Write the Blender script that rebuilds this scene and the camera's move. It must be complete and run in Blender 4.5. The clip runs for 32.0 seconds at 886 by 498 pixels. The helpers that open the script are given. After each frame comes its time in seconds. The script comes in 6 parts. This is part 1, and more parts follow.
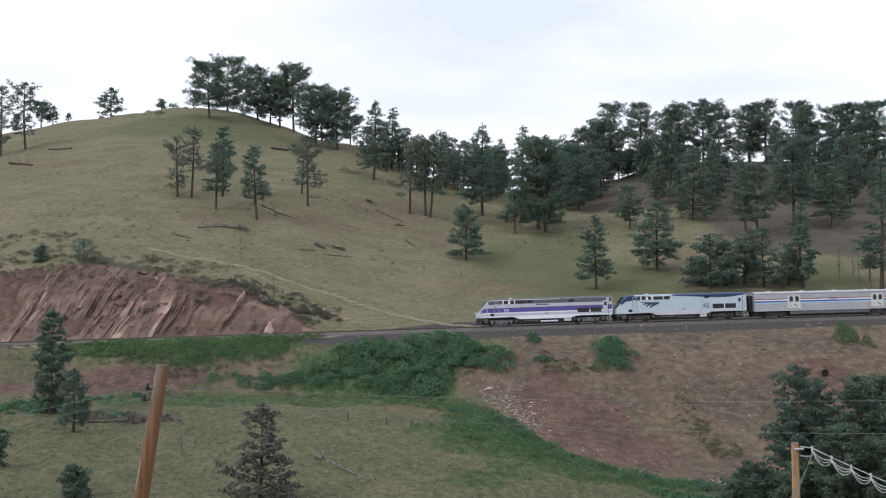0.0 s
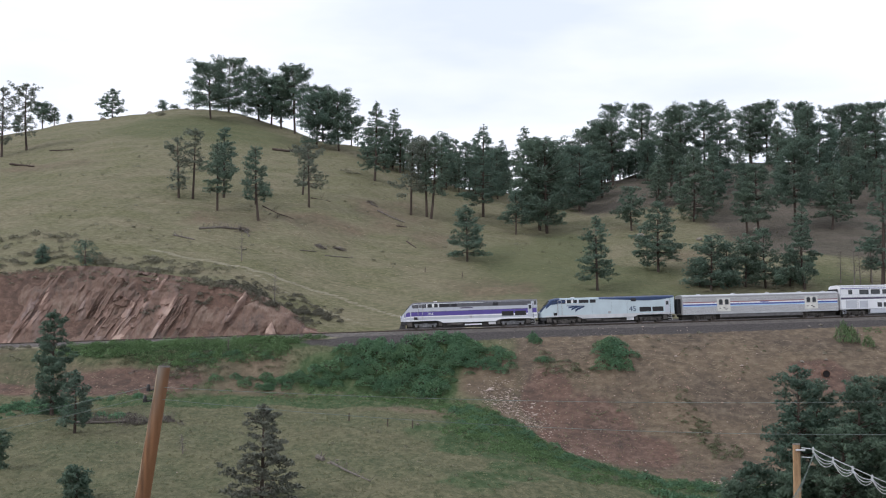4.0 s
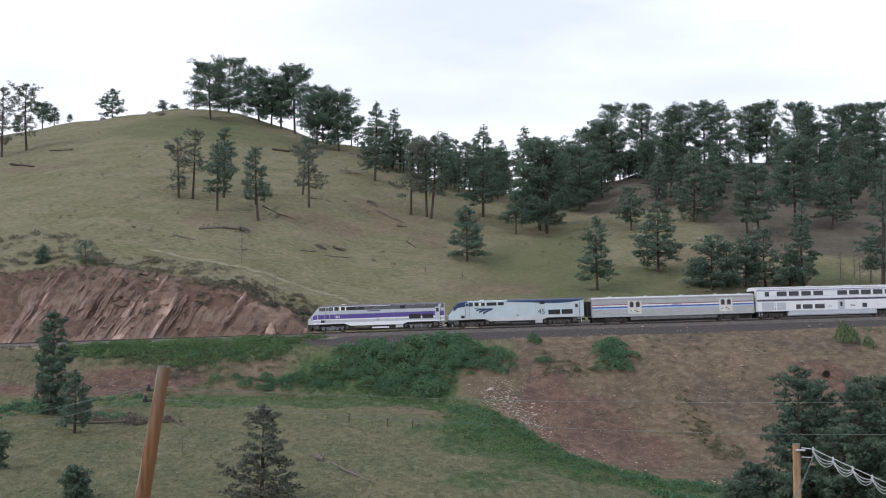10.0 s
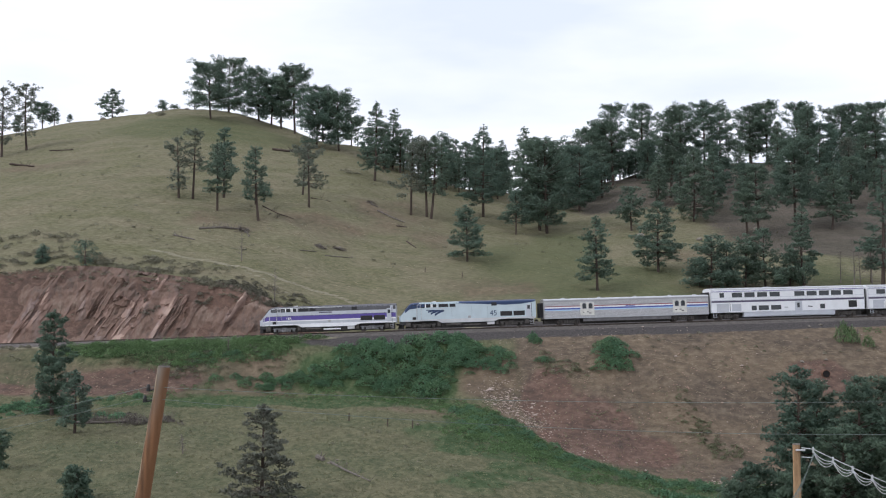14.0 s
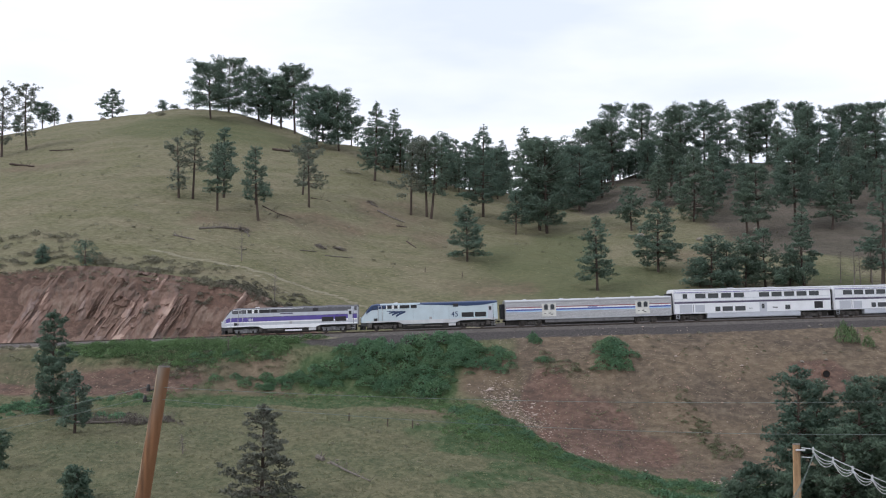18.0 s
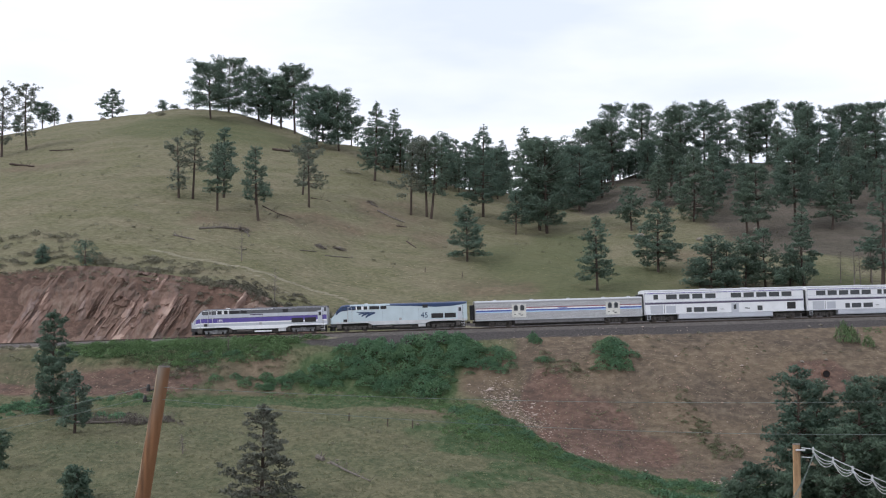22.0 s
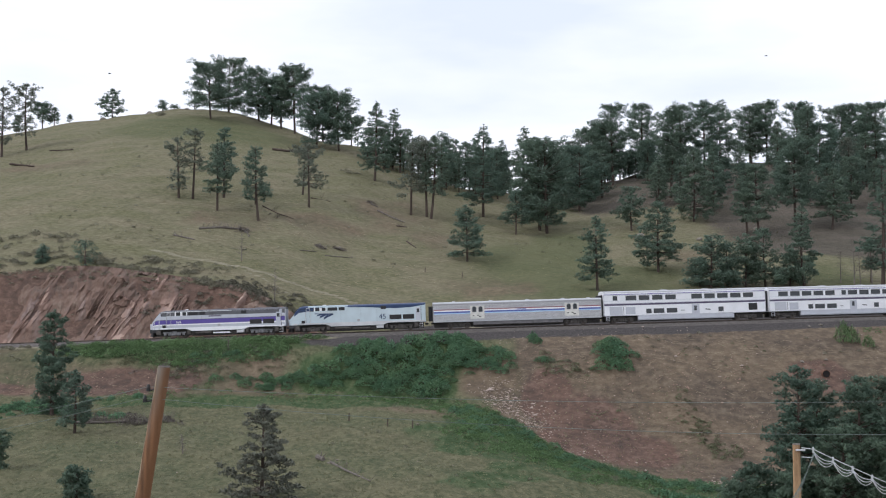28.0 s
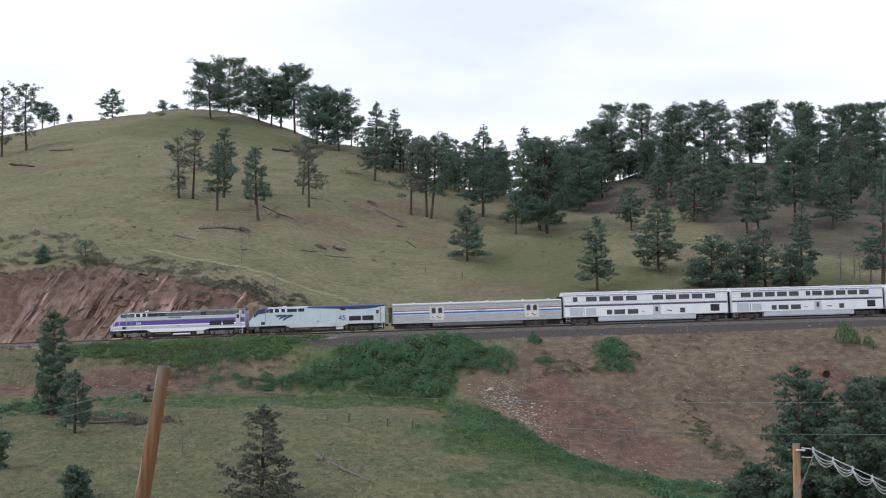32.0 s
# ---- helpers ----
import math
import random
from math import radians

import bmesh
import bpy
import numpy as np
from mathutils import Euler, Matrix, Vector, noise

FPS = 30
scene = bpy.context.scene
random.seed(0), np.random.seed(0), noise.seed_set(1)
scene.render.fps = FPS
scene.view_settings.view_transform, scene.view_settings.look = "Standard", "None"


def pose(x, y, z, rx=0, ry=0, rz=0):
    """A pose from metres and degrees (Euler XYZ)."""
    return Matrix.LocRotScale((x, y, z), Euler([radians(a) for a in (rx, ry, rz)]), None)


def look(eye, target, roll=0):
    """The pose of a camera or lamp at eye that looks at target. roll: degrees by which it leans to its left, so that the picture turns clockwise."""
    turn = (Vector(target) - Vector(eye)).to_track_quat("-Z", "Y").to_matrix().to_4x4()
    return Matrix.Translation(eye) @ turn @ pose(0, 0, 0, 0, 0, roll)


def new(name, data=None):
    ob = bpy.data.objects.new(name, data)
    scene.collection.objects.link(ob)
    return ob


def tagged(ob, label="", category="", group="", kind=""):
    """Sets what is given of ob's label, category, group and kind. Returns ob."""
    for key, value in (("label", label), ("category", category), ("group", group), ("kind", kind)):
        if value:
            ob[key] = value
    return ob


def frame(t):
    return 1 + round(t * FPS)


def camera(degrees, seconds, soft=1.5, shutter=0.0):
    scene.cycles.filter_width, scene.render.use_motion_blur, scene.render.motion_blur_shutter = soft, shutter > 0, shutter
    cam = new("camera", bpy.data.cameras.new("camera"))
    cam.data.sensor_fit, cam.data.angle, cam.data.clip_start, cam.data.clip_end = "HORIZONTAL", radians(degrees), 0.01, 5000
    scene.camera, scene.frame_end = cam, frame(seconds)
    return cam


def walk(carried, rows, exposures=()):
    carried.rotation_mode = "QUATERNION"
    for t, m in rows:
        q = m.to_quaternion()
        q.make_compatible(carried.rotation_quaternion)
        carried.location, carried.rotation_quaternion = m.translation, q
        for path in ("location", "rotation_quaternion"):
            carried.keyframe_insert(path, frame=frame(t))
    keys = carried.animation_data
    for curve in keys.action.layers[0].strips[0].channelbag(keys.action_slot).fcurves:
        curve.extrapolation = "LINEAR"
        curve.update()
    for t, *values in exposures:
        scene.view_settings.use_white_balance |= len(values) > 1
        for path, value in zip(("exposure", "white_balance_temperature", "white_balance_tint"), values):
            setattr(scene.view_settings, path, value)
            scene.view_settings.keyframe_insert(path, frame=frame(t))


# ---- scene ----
# The eye is the origin; +y runs across the valley to the railway, +x along it.
cam = camera(40.0, 32.0, soft=1.1)
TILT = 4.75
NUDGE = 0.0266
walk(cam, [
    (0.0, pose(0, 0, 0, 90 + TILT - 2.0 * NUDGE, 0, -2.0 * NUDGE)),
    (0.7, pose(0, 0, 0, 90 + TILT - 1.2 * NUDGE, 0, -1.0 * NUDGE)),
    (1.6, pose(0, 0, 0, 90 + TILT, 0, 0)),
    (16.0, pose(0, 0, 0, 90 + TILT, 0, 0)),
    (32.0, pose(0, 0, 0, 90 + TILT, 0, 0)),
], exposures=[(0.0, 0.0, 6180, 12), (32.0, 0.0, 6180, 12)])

# ---- world and light: a bright overcast sky, soft sun from behind the camera's left shoulder
SUN_EL, SUN_AZ = 40.0, 236.0
world = bpy.data.worlds.new("overcast_sky")
scene.world = world
world.use_nodes = True
wn, wl = world.node_tree.nodes, world.node_tree.links
wn.clear()
sky = wn.new("ShaderNodeTexSky")
sky.sky_type, sky.sun_disc = "NISHITA", False
sky.sun_elevation, sky.sun_rotation = radians(SUN_EL), radians(SUN_AZ)
dim = wn.new("ShaderNodeMix")
dim.data_type, dim.blend_type = "RGBA", "MULTIPLY"
dim.inputs[0].default_value = 1.0
dim.inputs[7].default_value = (0.12, 0.12, 0.12, 1)
wl.new(sky.outputs[0], dim.inputs[6])
coord = wn.new("ShaderNodeTexCoord")
stretch = wn.new("ShaderNodeMapping")
stretch.inputs["Scale"].default_value = (1.6, 1.6, 6.0)
cloud = wn.new("ShaderNodeTexNoise")
cloud.inputs["Scale"].default_value = 1.7
cloud.inputs["Detail"].default_value = 5.0
cloud.inputs["Roughness"].default_value = 0.5
tone = wn.new("ShaderNodeValToRGB")
tone.color_ramp.elements[0].position, tone.color_ramp.elements[0].color = 0.33, (0.87, 0.925, 1.03, 1)
tone.color_ramp.elements[1].position, tone.color_ramp.elements[1].color = 0.51, (1.10, 1.11, 1.16, 1)
veil = wn.new("ShaderNodeMix")
veil.data_type = "RGBA"
veil.inputs[0].default_value = 0.93
back = wn.new("ShaderNodeBackground")
back.inputs["Strength"].default_value = 1.0
out = wn.new("ShaderNodeOutputWorld")
wl.new(coord.outputs["Generated"], stretch.inputs["Vector"])
wl.new(stretch.outputs[0], cloud.inputs["Vector"])
wl.new(cloud.outputs["Fac"], tone.inputs[0])
wl.new(dim.outputs[2], veil.inputs[6])
wl.new(tone.outputs[0], veil.inputs[7])
wl.new(veil.outputs[2], back.inputs["Color"])
wl.new(back.outputs[0], out.inputs[0])
lamp = bpy.data.lights.new("sun", "SUN")
lamp.energy, lamp.angle, lamp.color = 1.2, radians(14), (1.0, 0.96, 0.9)
sun = new("sun", lamp)
_a, _e = radians(SUN_AZ), radians(SUN_EL)
sun.matrix_world = look((60 * math.sin(_a), 60 * math.cos(_a), 80), (60 * math.sin(_a) - math.cos(_e) * math.sin(_a), 60 * math.cos(_a) - math.cos(_e) * math.cos(_a), 80 - math.sin(_e)))

# ---- plan of the land: railway line, fill and cut, hillside and ridge (pure numbers)
_S = np.arange(-260.0, 261.0, 1.0)
_sc = np.clip(_S, -75, 130) / 100
_h = 0.0219 + 0.2008 * _sc + 0.1853 * _sc ** 2
_TX = np.concatenate([[0], np.cumsum((np.cos(_h[1:]) + np.cos(_h[:-1])) / 2)])
_TY = np.concatenate([[0], np.cumsum((np.sin(_h[1:]) + np.sin(_h[:-1])) / 2)])
_TX, _TY = _TX - _TX[260], _TY - _TY[260] + 184.43
_TZ = 3.20 + 0.0322 * _S


def track_at(s):
    """Place of the rail top's middle line s metres along it."""
    return np.array((np.interp(s, _S, _TX), np.interp(s, _S, _TY), np.interp(s, _S, _TZ)))


def smooth_curve(knots, blur=4.0):
    """A rounded line through (x, value) pairs."""
    g = np.arange(-400.0, 401.0, 1.0)
    v = np.interp(g, [k[0] for k in knots], [k[1] for k in knots])
    k = np.exp(-0.5 * (np.arange(-30, 31) / blur) ** 2)
    v = np.convolve(np.pad(v, 30, mode="edge"), k / k.sum(), mode="valid")
    return lambda x: np.interp(x, g, v)


toe_y = smooth_curve([(-70, 169), (-50, 168), (-14, 166.5), (2, 165), (9, 161), (15.5, 155), (26, 151), (43, 150), (90, 152)], 3)
toe_z = smooth_curve([(-80, -6), (-50, -6.6), (-14, -6.6), (2, -7.2), (9, -9), (15.5, -12.6), (26, -15.5), (43, -17), (90, -17)], 3)
cut_h = smooth_curve([(-120, 9), (-68, 12.3), (-60, 12.6), (-51, 11), (-42, 9.8), (-34, 8.2), (-27, 5.2), (-23, 3.0), (-19.5, 1.4), (-16, 0)], 2)
ridge_y = smooth_curve([(-250, 330), (-116, 320), (-74, 330), (-54, 328), (-33, 315), (-12, 300), (2, 300), (17, 318), (45, 335), (84, 350), (120, 360), (250, 370)], 8)
ridge_z = smooth_curve([(-250, 44), (-116, 57), (-100, 60.5), (-74, 65.7), (-63, 65.2), (-54, 63), (-42, 58.3), (-33, 54.4), (-20, 50.7), (-12, 45.7), (2, 40.4), (17, 40.9), (33, 42.9), (45, 46), (58, 49.7), (84, 54), (120, 55.7), (250, 58)], 3)


def waves(x, y):
    return (0.35 * np.sin(x * 0.13 + 1.3 * np.sin(y * 0.07)) * np.sin(y * 0.11 + 0.8) + 0.18 * np.sin(x * 0.41 + y * 0.23 + np.sin(y * 0.3))
            + 0.10 * np.sin(x * 0.9 - y * 0.7 + 2 * np.sin(x * 0.21)))


def land(x, y):
    """Height of the ground."""
    x, y = np.asarray(x, float), np.asarray(y, float)
    yt, zt = np.interp(x, _TX, _TY), np.interp(x, _TX, _TZ)
    bench = zt - 0.75
    # below the line
    ty, tz = toe_y(x), toe_z(x)
    p = np.clip((yt - 4.4 - y) / (yt - 4.4 - ty), 0, 1)
    fill = bench + (tz - bench) * (p - 0.07 * np.sin(2 * np.pi * p))
    q = np.clip((ty - y) / (ty - 85.0), 0, 1)
    field = tz + (-16.5 - tz) * q
    near = np.interp(y, [-40, 3, 12, 30, 60, 85], [3.0, -1.7, -3.6, -9.0, -15.0, -16.5])
    below = np.where(y < 85, near, np.where(y < ty, field, fill))
    # above the line
    hc = cut_h(x)
    yc, zc = yt + 4.6 + 0.55 * hc, bench + hc
    face = bench + hc * np.clip((y - yt - 4.6) / np.maximum(0.55 * hc, 0.05), 0, 1)
    yr, zr = ridge_y(x), ridge_z(x)
    w = np.clip((y - yc) / (yr - yc), 0, 1)
    k = 0.22
    hill = zc + (zr - zc) * (w + k * w * (1 - w))
    over = np.maximum(y - yr, 0)
    s1 = (1 - k) * (zr - zc) / (yr - yc)
    turn = np.minimum(over, (s1 + 0.3) * 45.0)
    crest = zr + s1 * turn - turn ** 2 / 90.0 - 0.3 * np.maximum(over - turn, 0)
    hill = np.where(y > yr, np.maximum(crest, -25.0), hill)
    above = np.where(y < yc, face, hill)
    z = np.where(y < yt - 4.4, below, above)
    rough = np.clip((np.abs(y - yt) - 5.0) / 12.0, 0, 1) * np.clip((np.hypot(x, y) - 15) / 40, 0, 1)
    return z + rough * waves(x, y)


# ---- end of the plan
# ---- materials
def mat(name, col, rough=0.8, var=0.25, scale=3.0, fine=25.0, bump=0.0, metal=0.0, random_tint=0.0, stretch=(1, 1, 1), island=False, other=None, thin=0.0):
    """A surface with grain at two scales; tint differs from piece to piece where asked."""
    m = bpy.data.materials.new(name)
    m.use_nodes = True
    n, l = m.node_tree.nodes, m.node_tree.links
    b = n["Principled BSDF"]
    b.inputs["Roughness"].default_value, b.inputs["Metallic"].default_value = rough, metal
    tc, mp = n.new("ShaderNodeTexCoord"), n.new("ShaderNodeMapping")
    mp.inputs["Scale"].default_value = stretch
    l.new(tc.outputs["Object"], mp.inputs["Vector"])
    a, c = n.new("ShaderNodeTexNoise"), n.new("ShaderNodeTexNoise")
    a.inputs["Scale"].default_value, a.inputs["Detail"].default_value = scale, 4
    c.inputs["Scale"].default_value, c.inputs["Detail"].default_value = fine, 3
    l.new(mp.outputs[0], a.inputs["Vector"]), l.new(mp.outputs[0], c.inputs["Vector"])
    add = n.new("ShaderNodeMath")
    add.operation = "MULTIPLY_ADD"
    add.inputs[1].default_value = 0.45
    l.new(c.outputs["Fac"], add.inputs[0]), l.new(a.outputs["Fac"], add.inputs[2])
    last = add
    if random_tint:
        src = n.new("ShaderNodeNewGeometry") if island else n.new("ShaderNodeObjectInfo")
        r = n.new("ShaderNodeMath")
        r.operation = "MULTIPLY_ADD"
        r.inputs[1].default_value = random_tint
        l.new(src.outputs["Random Per Island" if island else "Random"], r.inputs[0]), l.new(last.outputs[0], r.inputs[2])
        last = r
    ramp = n.new("ShaderNodeValToRGB")
    e = ramp.color_ramp.elements
    e[0].position, e[1].position = 0.45, 1.0 + random_tint * 0.6
    e[0].color = (*[x * (1 - var) for x in col], 1)
    e[1].color = (*[min(x * (1 + var), 1) for x in col], 1)
    l.new(last.outputs[0], ramp.inputs[0])
    colour = ramp.outputs[0]
    if other:
        info, mul = n.new("ShaderNodeObjectInfo"), n.new("ShaderNodeMix")
        mul.data_type, mul.blend_type = "RGBA", "MULTIPLY"
        mul.inputs[7].default_value = (*other, 1)
        l.new(info.outputs["Random"], mul.inputs[0]), l.new(colour, mul.inputs[6])
        colour = mul.outputs[2]
    l.new(colour, b.inputs["Base Color"])
    if thin:
        tr, ms = n.new("ShaderNodeBsdfTranslucent"), n.new("ShaderNodeMixShader")
        ms.inputs[0].default_value = thin
        l.new(colour, tr.inputs["Color"]), l.new(b.outputs[0], ms.inputs[1]), l.new(tr.outputs[0], ms.inputs[2])
        l.new(ms.outputs[0], n["Material Output"].inputs["Surface"])
    if bump:
        bp = n.new("ShaderNodeBump")
        bp.inputs["Strength"].default_value, bp.inputs["Distance"].default_value = bump, 0.1
        l.new(add.outputs[0], bp.inputs["Height"]), l.new(bp.outputs[0], b.inputs["Normal"])
    return m


M = {
    "needles": mat("pine_needles", (0.164, 0.224, 0.166), 0.8, 0.30, 0.35, 5, random_tint=0.25, island=True, other=(0.84, 0.92, 0.97), thin=0.5),
    "needles_deep": mat("deep_green_needles", (0.148, 0.208, 0.146), 0.8, 0.32, 0.35, 5, random_tint=0.25, island=True, other=(0.82, 0.9, 0.97), thin=0.5),
    "needles_dull": mat("dull_needles", (0.195, 0.222, 0.175), 0.85, 0.30, 0.35, 5, random_tint=0.3, island=True, other=(0.9, 0.92, 0.95), thin=0.5),
    "needles_grey": mat("grey_needles", (0.160, 0.168, 0.138), 0.85, 0.35, 0.35, 5, random_tint=0.4, island=True, thin=0.35),
    "bark": mat("pine_bark", (0.075, 0.055, 0.045), 0.95, 0.45, 1.2, 14, 0.6, stretch=(1, 1, 0.3)),
    "bark_grey": mat("grey_dead_wood", (0.16, 0.14, 0.125), 0.95, 0.4, 1.5, 18, 0.5, stretch=(1, 1, 0.3)),
    "leaf": mat("shrub_leaves", (0.136, 0.236, 0.122), 0.7, 0.55, 0.6, 9, random_tint=0.35, island=True, other=(0.76, 0.87, 0.98), thin=0.38),
    "leaf_dull": mat("sage_leaves", (0.235, 0.228, 0.172), 0.85, 0.35, 0.6, 9, random_tint=0.4, island=True, thin=0.35),
    "leaf_thorn": mat("thorn_leaves", (0.150, 0.146, 0.112), 0.85, 0.35, 0.6, 9, random_tint=0.4, island=True, thin=0.3),
    "leaf_olive": mat("olive_weed_leaves", (0.165, 0.180, 0.105), 0.8, 0.45, 0.5, 9, random_tint=0.4, island=True, thin=0.25),
    "leaf_bright": mat("bright_weed_leaves", (0.112, 0.188, 0.078), 0.7, 0.64, 0.16, 5, random_tint=0.4, island=True, thin=0.2),
    "straw": mat("dry_grass", (0.215, 0.195, 0.108), 0.95, 0.3, 0.3, 6, random_tint=0.5, island=True, thin=0.2),
    "straw_pale": mat("pale_dead_stalks", (0.33, 0.28, 0.20), 0.95, 0.3, 0.5, 6, random_tint=0.5, island=True),
    "stone": mat("pale_pink_stone", (0.30, 0.215, 0.175), 0.9, 0.35, 1.0, 12, 0.5, random_tint=0.5),
    "stone_grey": mat("grey_boulder", (0.17, 0.152, 0.13), 0.95, 0.4, 1.2, 12, 0.6, random_tint=0.3),
    "ballast": mat("ballast_gravel", (0.105, 0.094, 0.087), 0.95, 0.4, 1.5, 11, 0.8),
    "tie": mat("tarred_tie_wood", (0.06, 0.045, 0.035), 0.9, 0.3, 2, 20, 0.4),
    "rail": mat("worn_rail_steel", (0.13, 0.105, 0.09), 0.55, 0.3, 2, 30, metal=0.7),
    "pole_pale": mat("pale_pole_wood", (0.36, 0.225, 0.125), 0.9, 0.5, 1.6, 30, 0.5, stretch=(4, 4, 0.25)),
    "wire": mat("weathered_wire", (0.19, 0.23, 0.215), 0.6, 0.2, 3, 30, metal=0.2),
    "cable": mat("pale_cable_jacket", (0.52, 0.54, 0.56), 0.5, 0.15, 3, 30),
    "turf": mat("meadow_blades", (0.205, 0.200, 0.120), 0.95, 0.35, 0.2, 6, random_tint=0.5, island=True, thin=0.2),
    "black": mat("black_insulator", (0.02, 0.02, 0.022), 0.35, 0.2, 8, 40),
    "dark": mat("grimy_underframe", (0.040, 0.036, 0.034), 0.85, 0.45, 2, 14, 0.3),
    "truck": mat("dusty_truck_steel", (0.095, 0.086, 0.080), 0.8, 0.45, 3, 18, 0.3),
    "truck_silver": mat("dusty_silver_truck", (0.20, 0.20, 0.21), 0.6, 0.5, 3, 18, 0.3),
    "skirt": mat("sooty_skirt_steel", (0.15, 0.145, 0.15), 0.6, 0.4, 1.5, 12, metal=0.2),
    "door_cream": mat("scuffed_cream_door", (0.66, 0.65, 0.61), 0.5, 0.18, 1.5, 9),
    "wheel": mat("worn_wheel_steel", (0.12, 0.10, 0.09), 0.55, 0.35, 4, 20, metal=0.5),
    "silver": mat("silver_body_paint", (0.52, 0.54, 0.60), 0.38, 0.10, 0.7, 8, metal=0.15),
    "white": mat("white_body_paint", (0.83, 0.84, 0.875), 0.40, 0.07, 0.7, 8),
    "stainless": mat("stainless_fluting", (0.60, 0.60, 0.62), 0.34, 0.14, 0.8, 10, metal=0.40),
    # darker copy of the fluting steel; on the baggage car it paints groove shade
    "stainless_dark": mat("dark_stainless", (0.36, 0.355, 0.37), 0.4, 0.2, 0.8, 10, metal=0.4, stretch=(0.3, 1, 6)),
    "pale_blue": mat("pale_blue_paint", (0.52, 0.61, 0.66), 0.4, 0.09, 0.7, 8),
    "blue_roof": mat("weathered_blue_roof", (0.34, 0.41, 0.46), 0.6, 0.15, 0.7, 8),
    "navy": mat("navy_paint", (0.020, 0.045, 0.120), 0.4, 0.2, 0.7, 8),
    "purple": mat("violet_stripe", (0.10, 0.07, 0.31), 0.45, 0.15, 0.7, 8),
    "plum": mat("dark_plum_stripe", (0.085, 0.070, 0.125), 0.5, 0.2, 0.7, 8),
    "bright_white": mat("white_stripe_paint", (0.86, 0.86, 0.87), 0.45, 0.05, 0.7, 8),
    "red": mat("red_stripe", (0.26, 0.05, 0.07), 0.45, 0.15, 0.7, 8),
    "blue": mat("blue_stripe", (0.06, 0.09, 0.36), 0.45, 0.15, 0.7, 8),
    "sky_blue": mat("light_blue_stripe", (0.45, 0.62, 0.80), 0.45, 0.1, 0.7, 8),
    "roof_grey": mat("sooty_grey_roof", (0.11, 0.11, 0.125), 0.65, 0.3, 1.0, 9),
    "roof_pale": mat("pale_roof", (0.46, 0.47, 0.50), 0.5, 0.15, 1.0, 9),
    "grille": mat("dark_grille", (0.018, 0.018, 0.022), 0.6, 0.3, 3, 30),
    "glass": mat("dark_window_glass", (0.035, 0.040, 0.046), 0.06, 0.1, 1, 8),
    "plow": mat("black_pilot_steel", (0.035, 0.035, 0.038), 0.6, 0.3, 2, 14),
    "rust": mat("rusty_pipe", (0.14, 0.07, 0.045), 0.85, 0.4, 2, 18, 0.3),
    "hollow_shade": mat("pipe_inside_shade", (0.012, 0.010, 0.010), 0.95, 0.2, 2, 10),
}

# rock of the cut: tilted beds of red and pale stone
rock = bpy.data.materials.new("red_bedded_rock")
rock.use_nodes = True
n, l = rock.node_tree.nodes, rock.node_tree.links
b = n["Principled BSDF"]
b.inputs["Roughness"].default_value = 0.95
tc, mp = n.new("ShaderNodeTexCoord"), n.new("ShaderNodeMapping")
mp.inputs["Rotation"].default_value = (0, radians(-32), 0)
mp.inputs["Scale"].default_value = (1.0, 0.6, 0.10)
nz, ny = n.new("ShaderNodeTexNoise"), n.new("ShaderNodeTexNoise")
nz.inputs["Scale"].default_value, nz.inputs["Detail"].default_value, nz.inputs["Roughness"].default_value = 0.55, 6, 0.6
ny.inputs["Scale"].default_value, ny.inputs["Detail"].default_value = 0.9, 5
rp = n.new("ShaderNodeValToRGB")
e = rp.color_ramp.elements
e[0].position, e[0].color = 0.32, (0.090, 0.062, 0.056, 1)
e[1].position, e[1].color = 0.70, (0.32, 0.245, 0.215, 1)
for p_, c_ in ((0.43, (0.165, 0.102, 0.080, 1)), (0.52, (0.215, 0.136, 0.108, 1)), (0.60, (0.175, 0.128, 0.118, 1))):
    k = e.new(p_)
    k.color = c_
bt = n.new("ShaderNodeAttribute")
bt.attribute_name = "bed_tone"
pale = n.new("ShaderNodeMix")
pale.data_type = "RGBA"
pale.inputs[7].default_value = (0.47, 0.345, 0.285, 1)
lift = n.new("ShaderNodeMapRange")
lift.inputs[1].default_value, lift.inputs[2].default_value, lift.inputs[4].default_value = 0.34, 0.70, 0.9
# loose earth between the beds: red, grey-brown and pinkish, in patches with fine runnels
big, run, rmp = n.new("ShaderNodeTexNoise"), n.new("ShaderNodeTexNoise"), n.new("ShaderNodeMapping")
big.inputs["Scale"].default_value, big.inputs["Detail"].default_value, big.inputs["Roughness"].default_value = 0.16, 5, 0.6
rmp.inputs["Rotation"].default_value, rmp.inputs["Scale"].default_value = (0, radians(-20), 0), (1.6, 1.0, 0.35)
run.inputs["Scale"].default_value, run.inputs["Detail"].default_value, run.inputs["Roughness"].default_value = 1.1, 6, 0.7
mixed = n.new("ShaderNodeMath")
mixed.operation = "MULTIPLY_ADD"
mixed.inputs[1].default_value = 0.55
half = n.new("ShaderNodeMath")
half.operation = "MULTIPLY"
half.inputs[1].default_value = 0.45
earth = n.new("ShaderNodeValToRGB")
e = earth.color_ramp.elements
e[0].position, e[0].color = 0.36, (0.092, 0.072, 0.060, 1)
e[1].position, e[1].color = 0.64, (0.265, 0.200, 0.160, 1)
for p_, c_ in ((0.44, (0.150, 0.106, 0.086, 1)), (0.50, (0.176, 0.114, 0.088, 1)), (0.56, (0.205, 0.145, 0.114, 1))):
    e.new(p_).color = c_
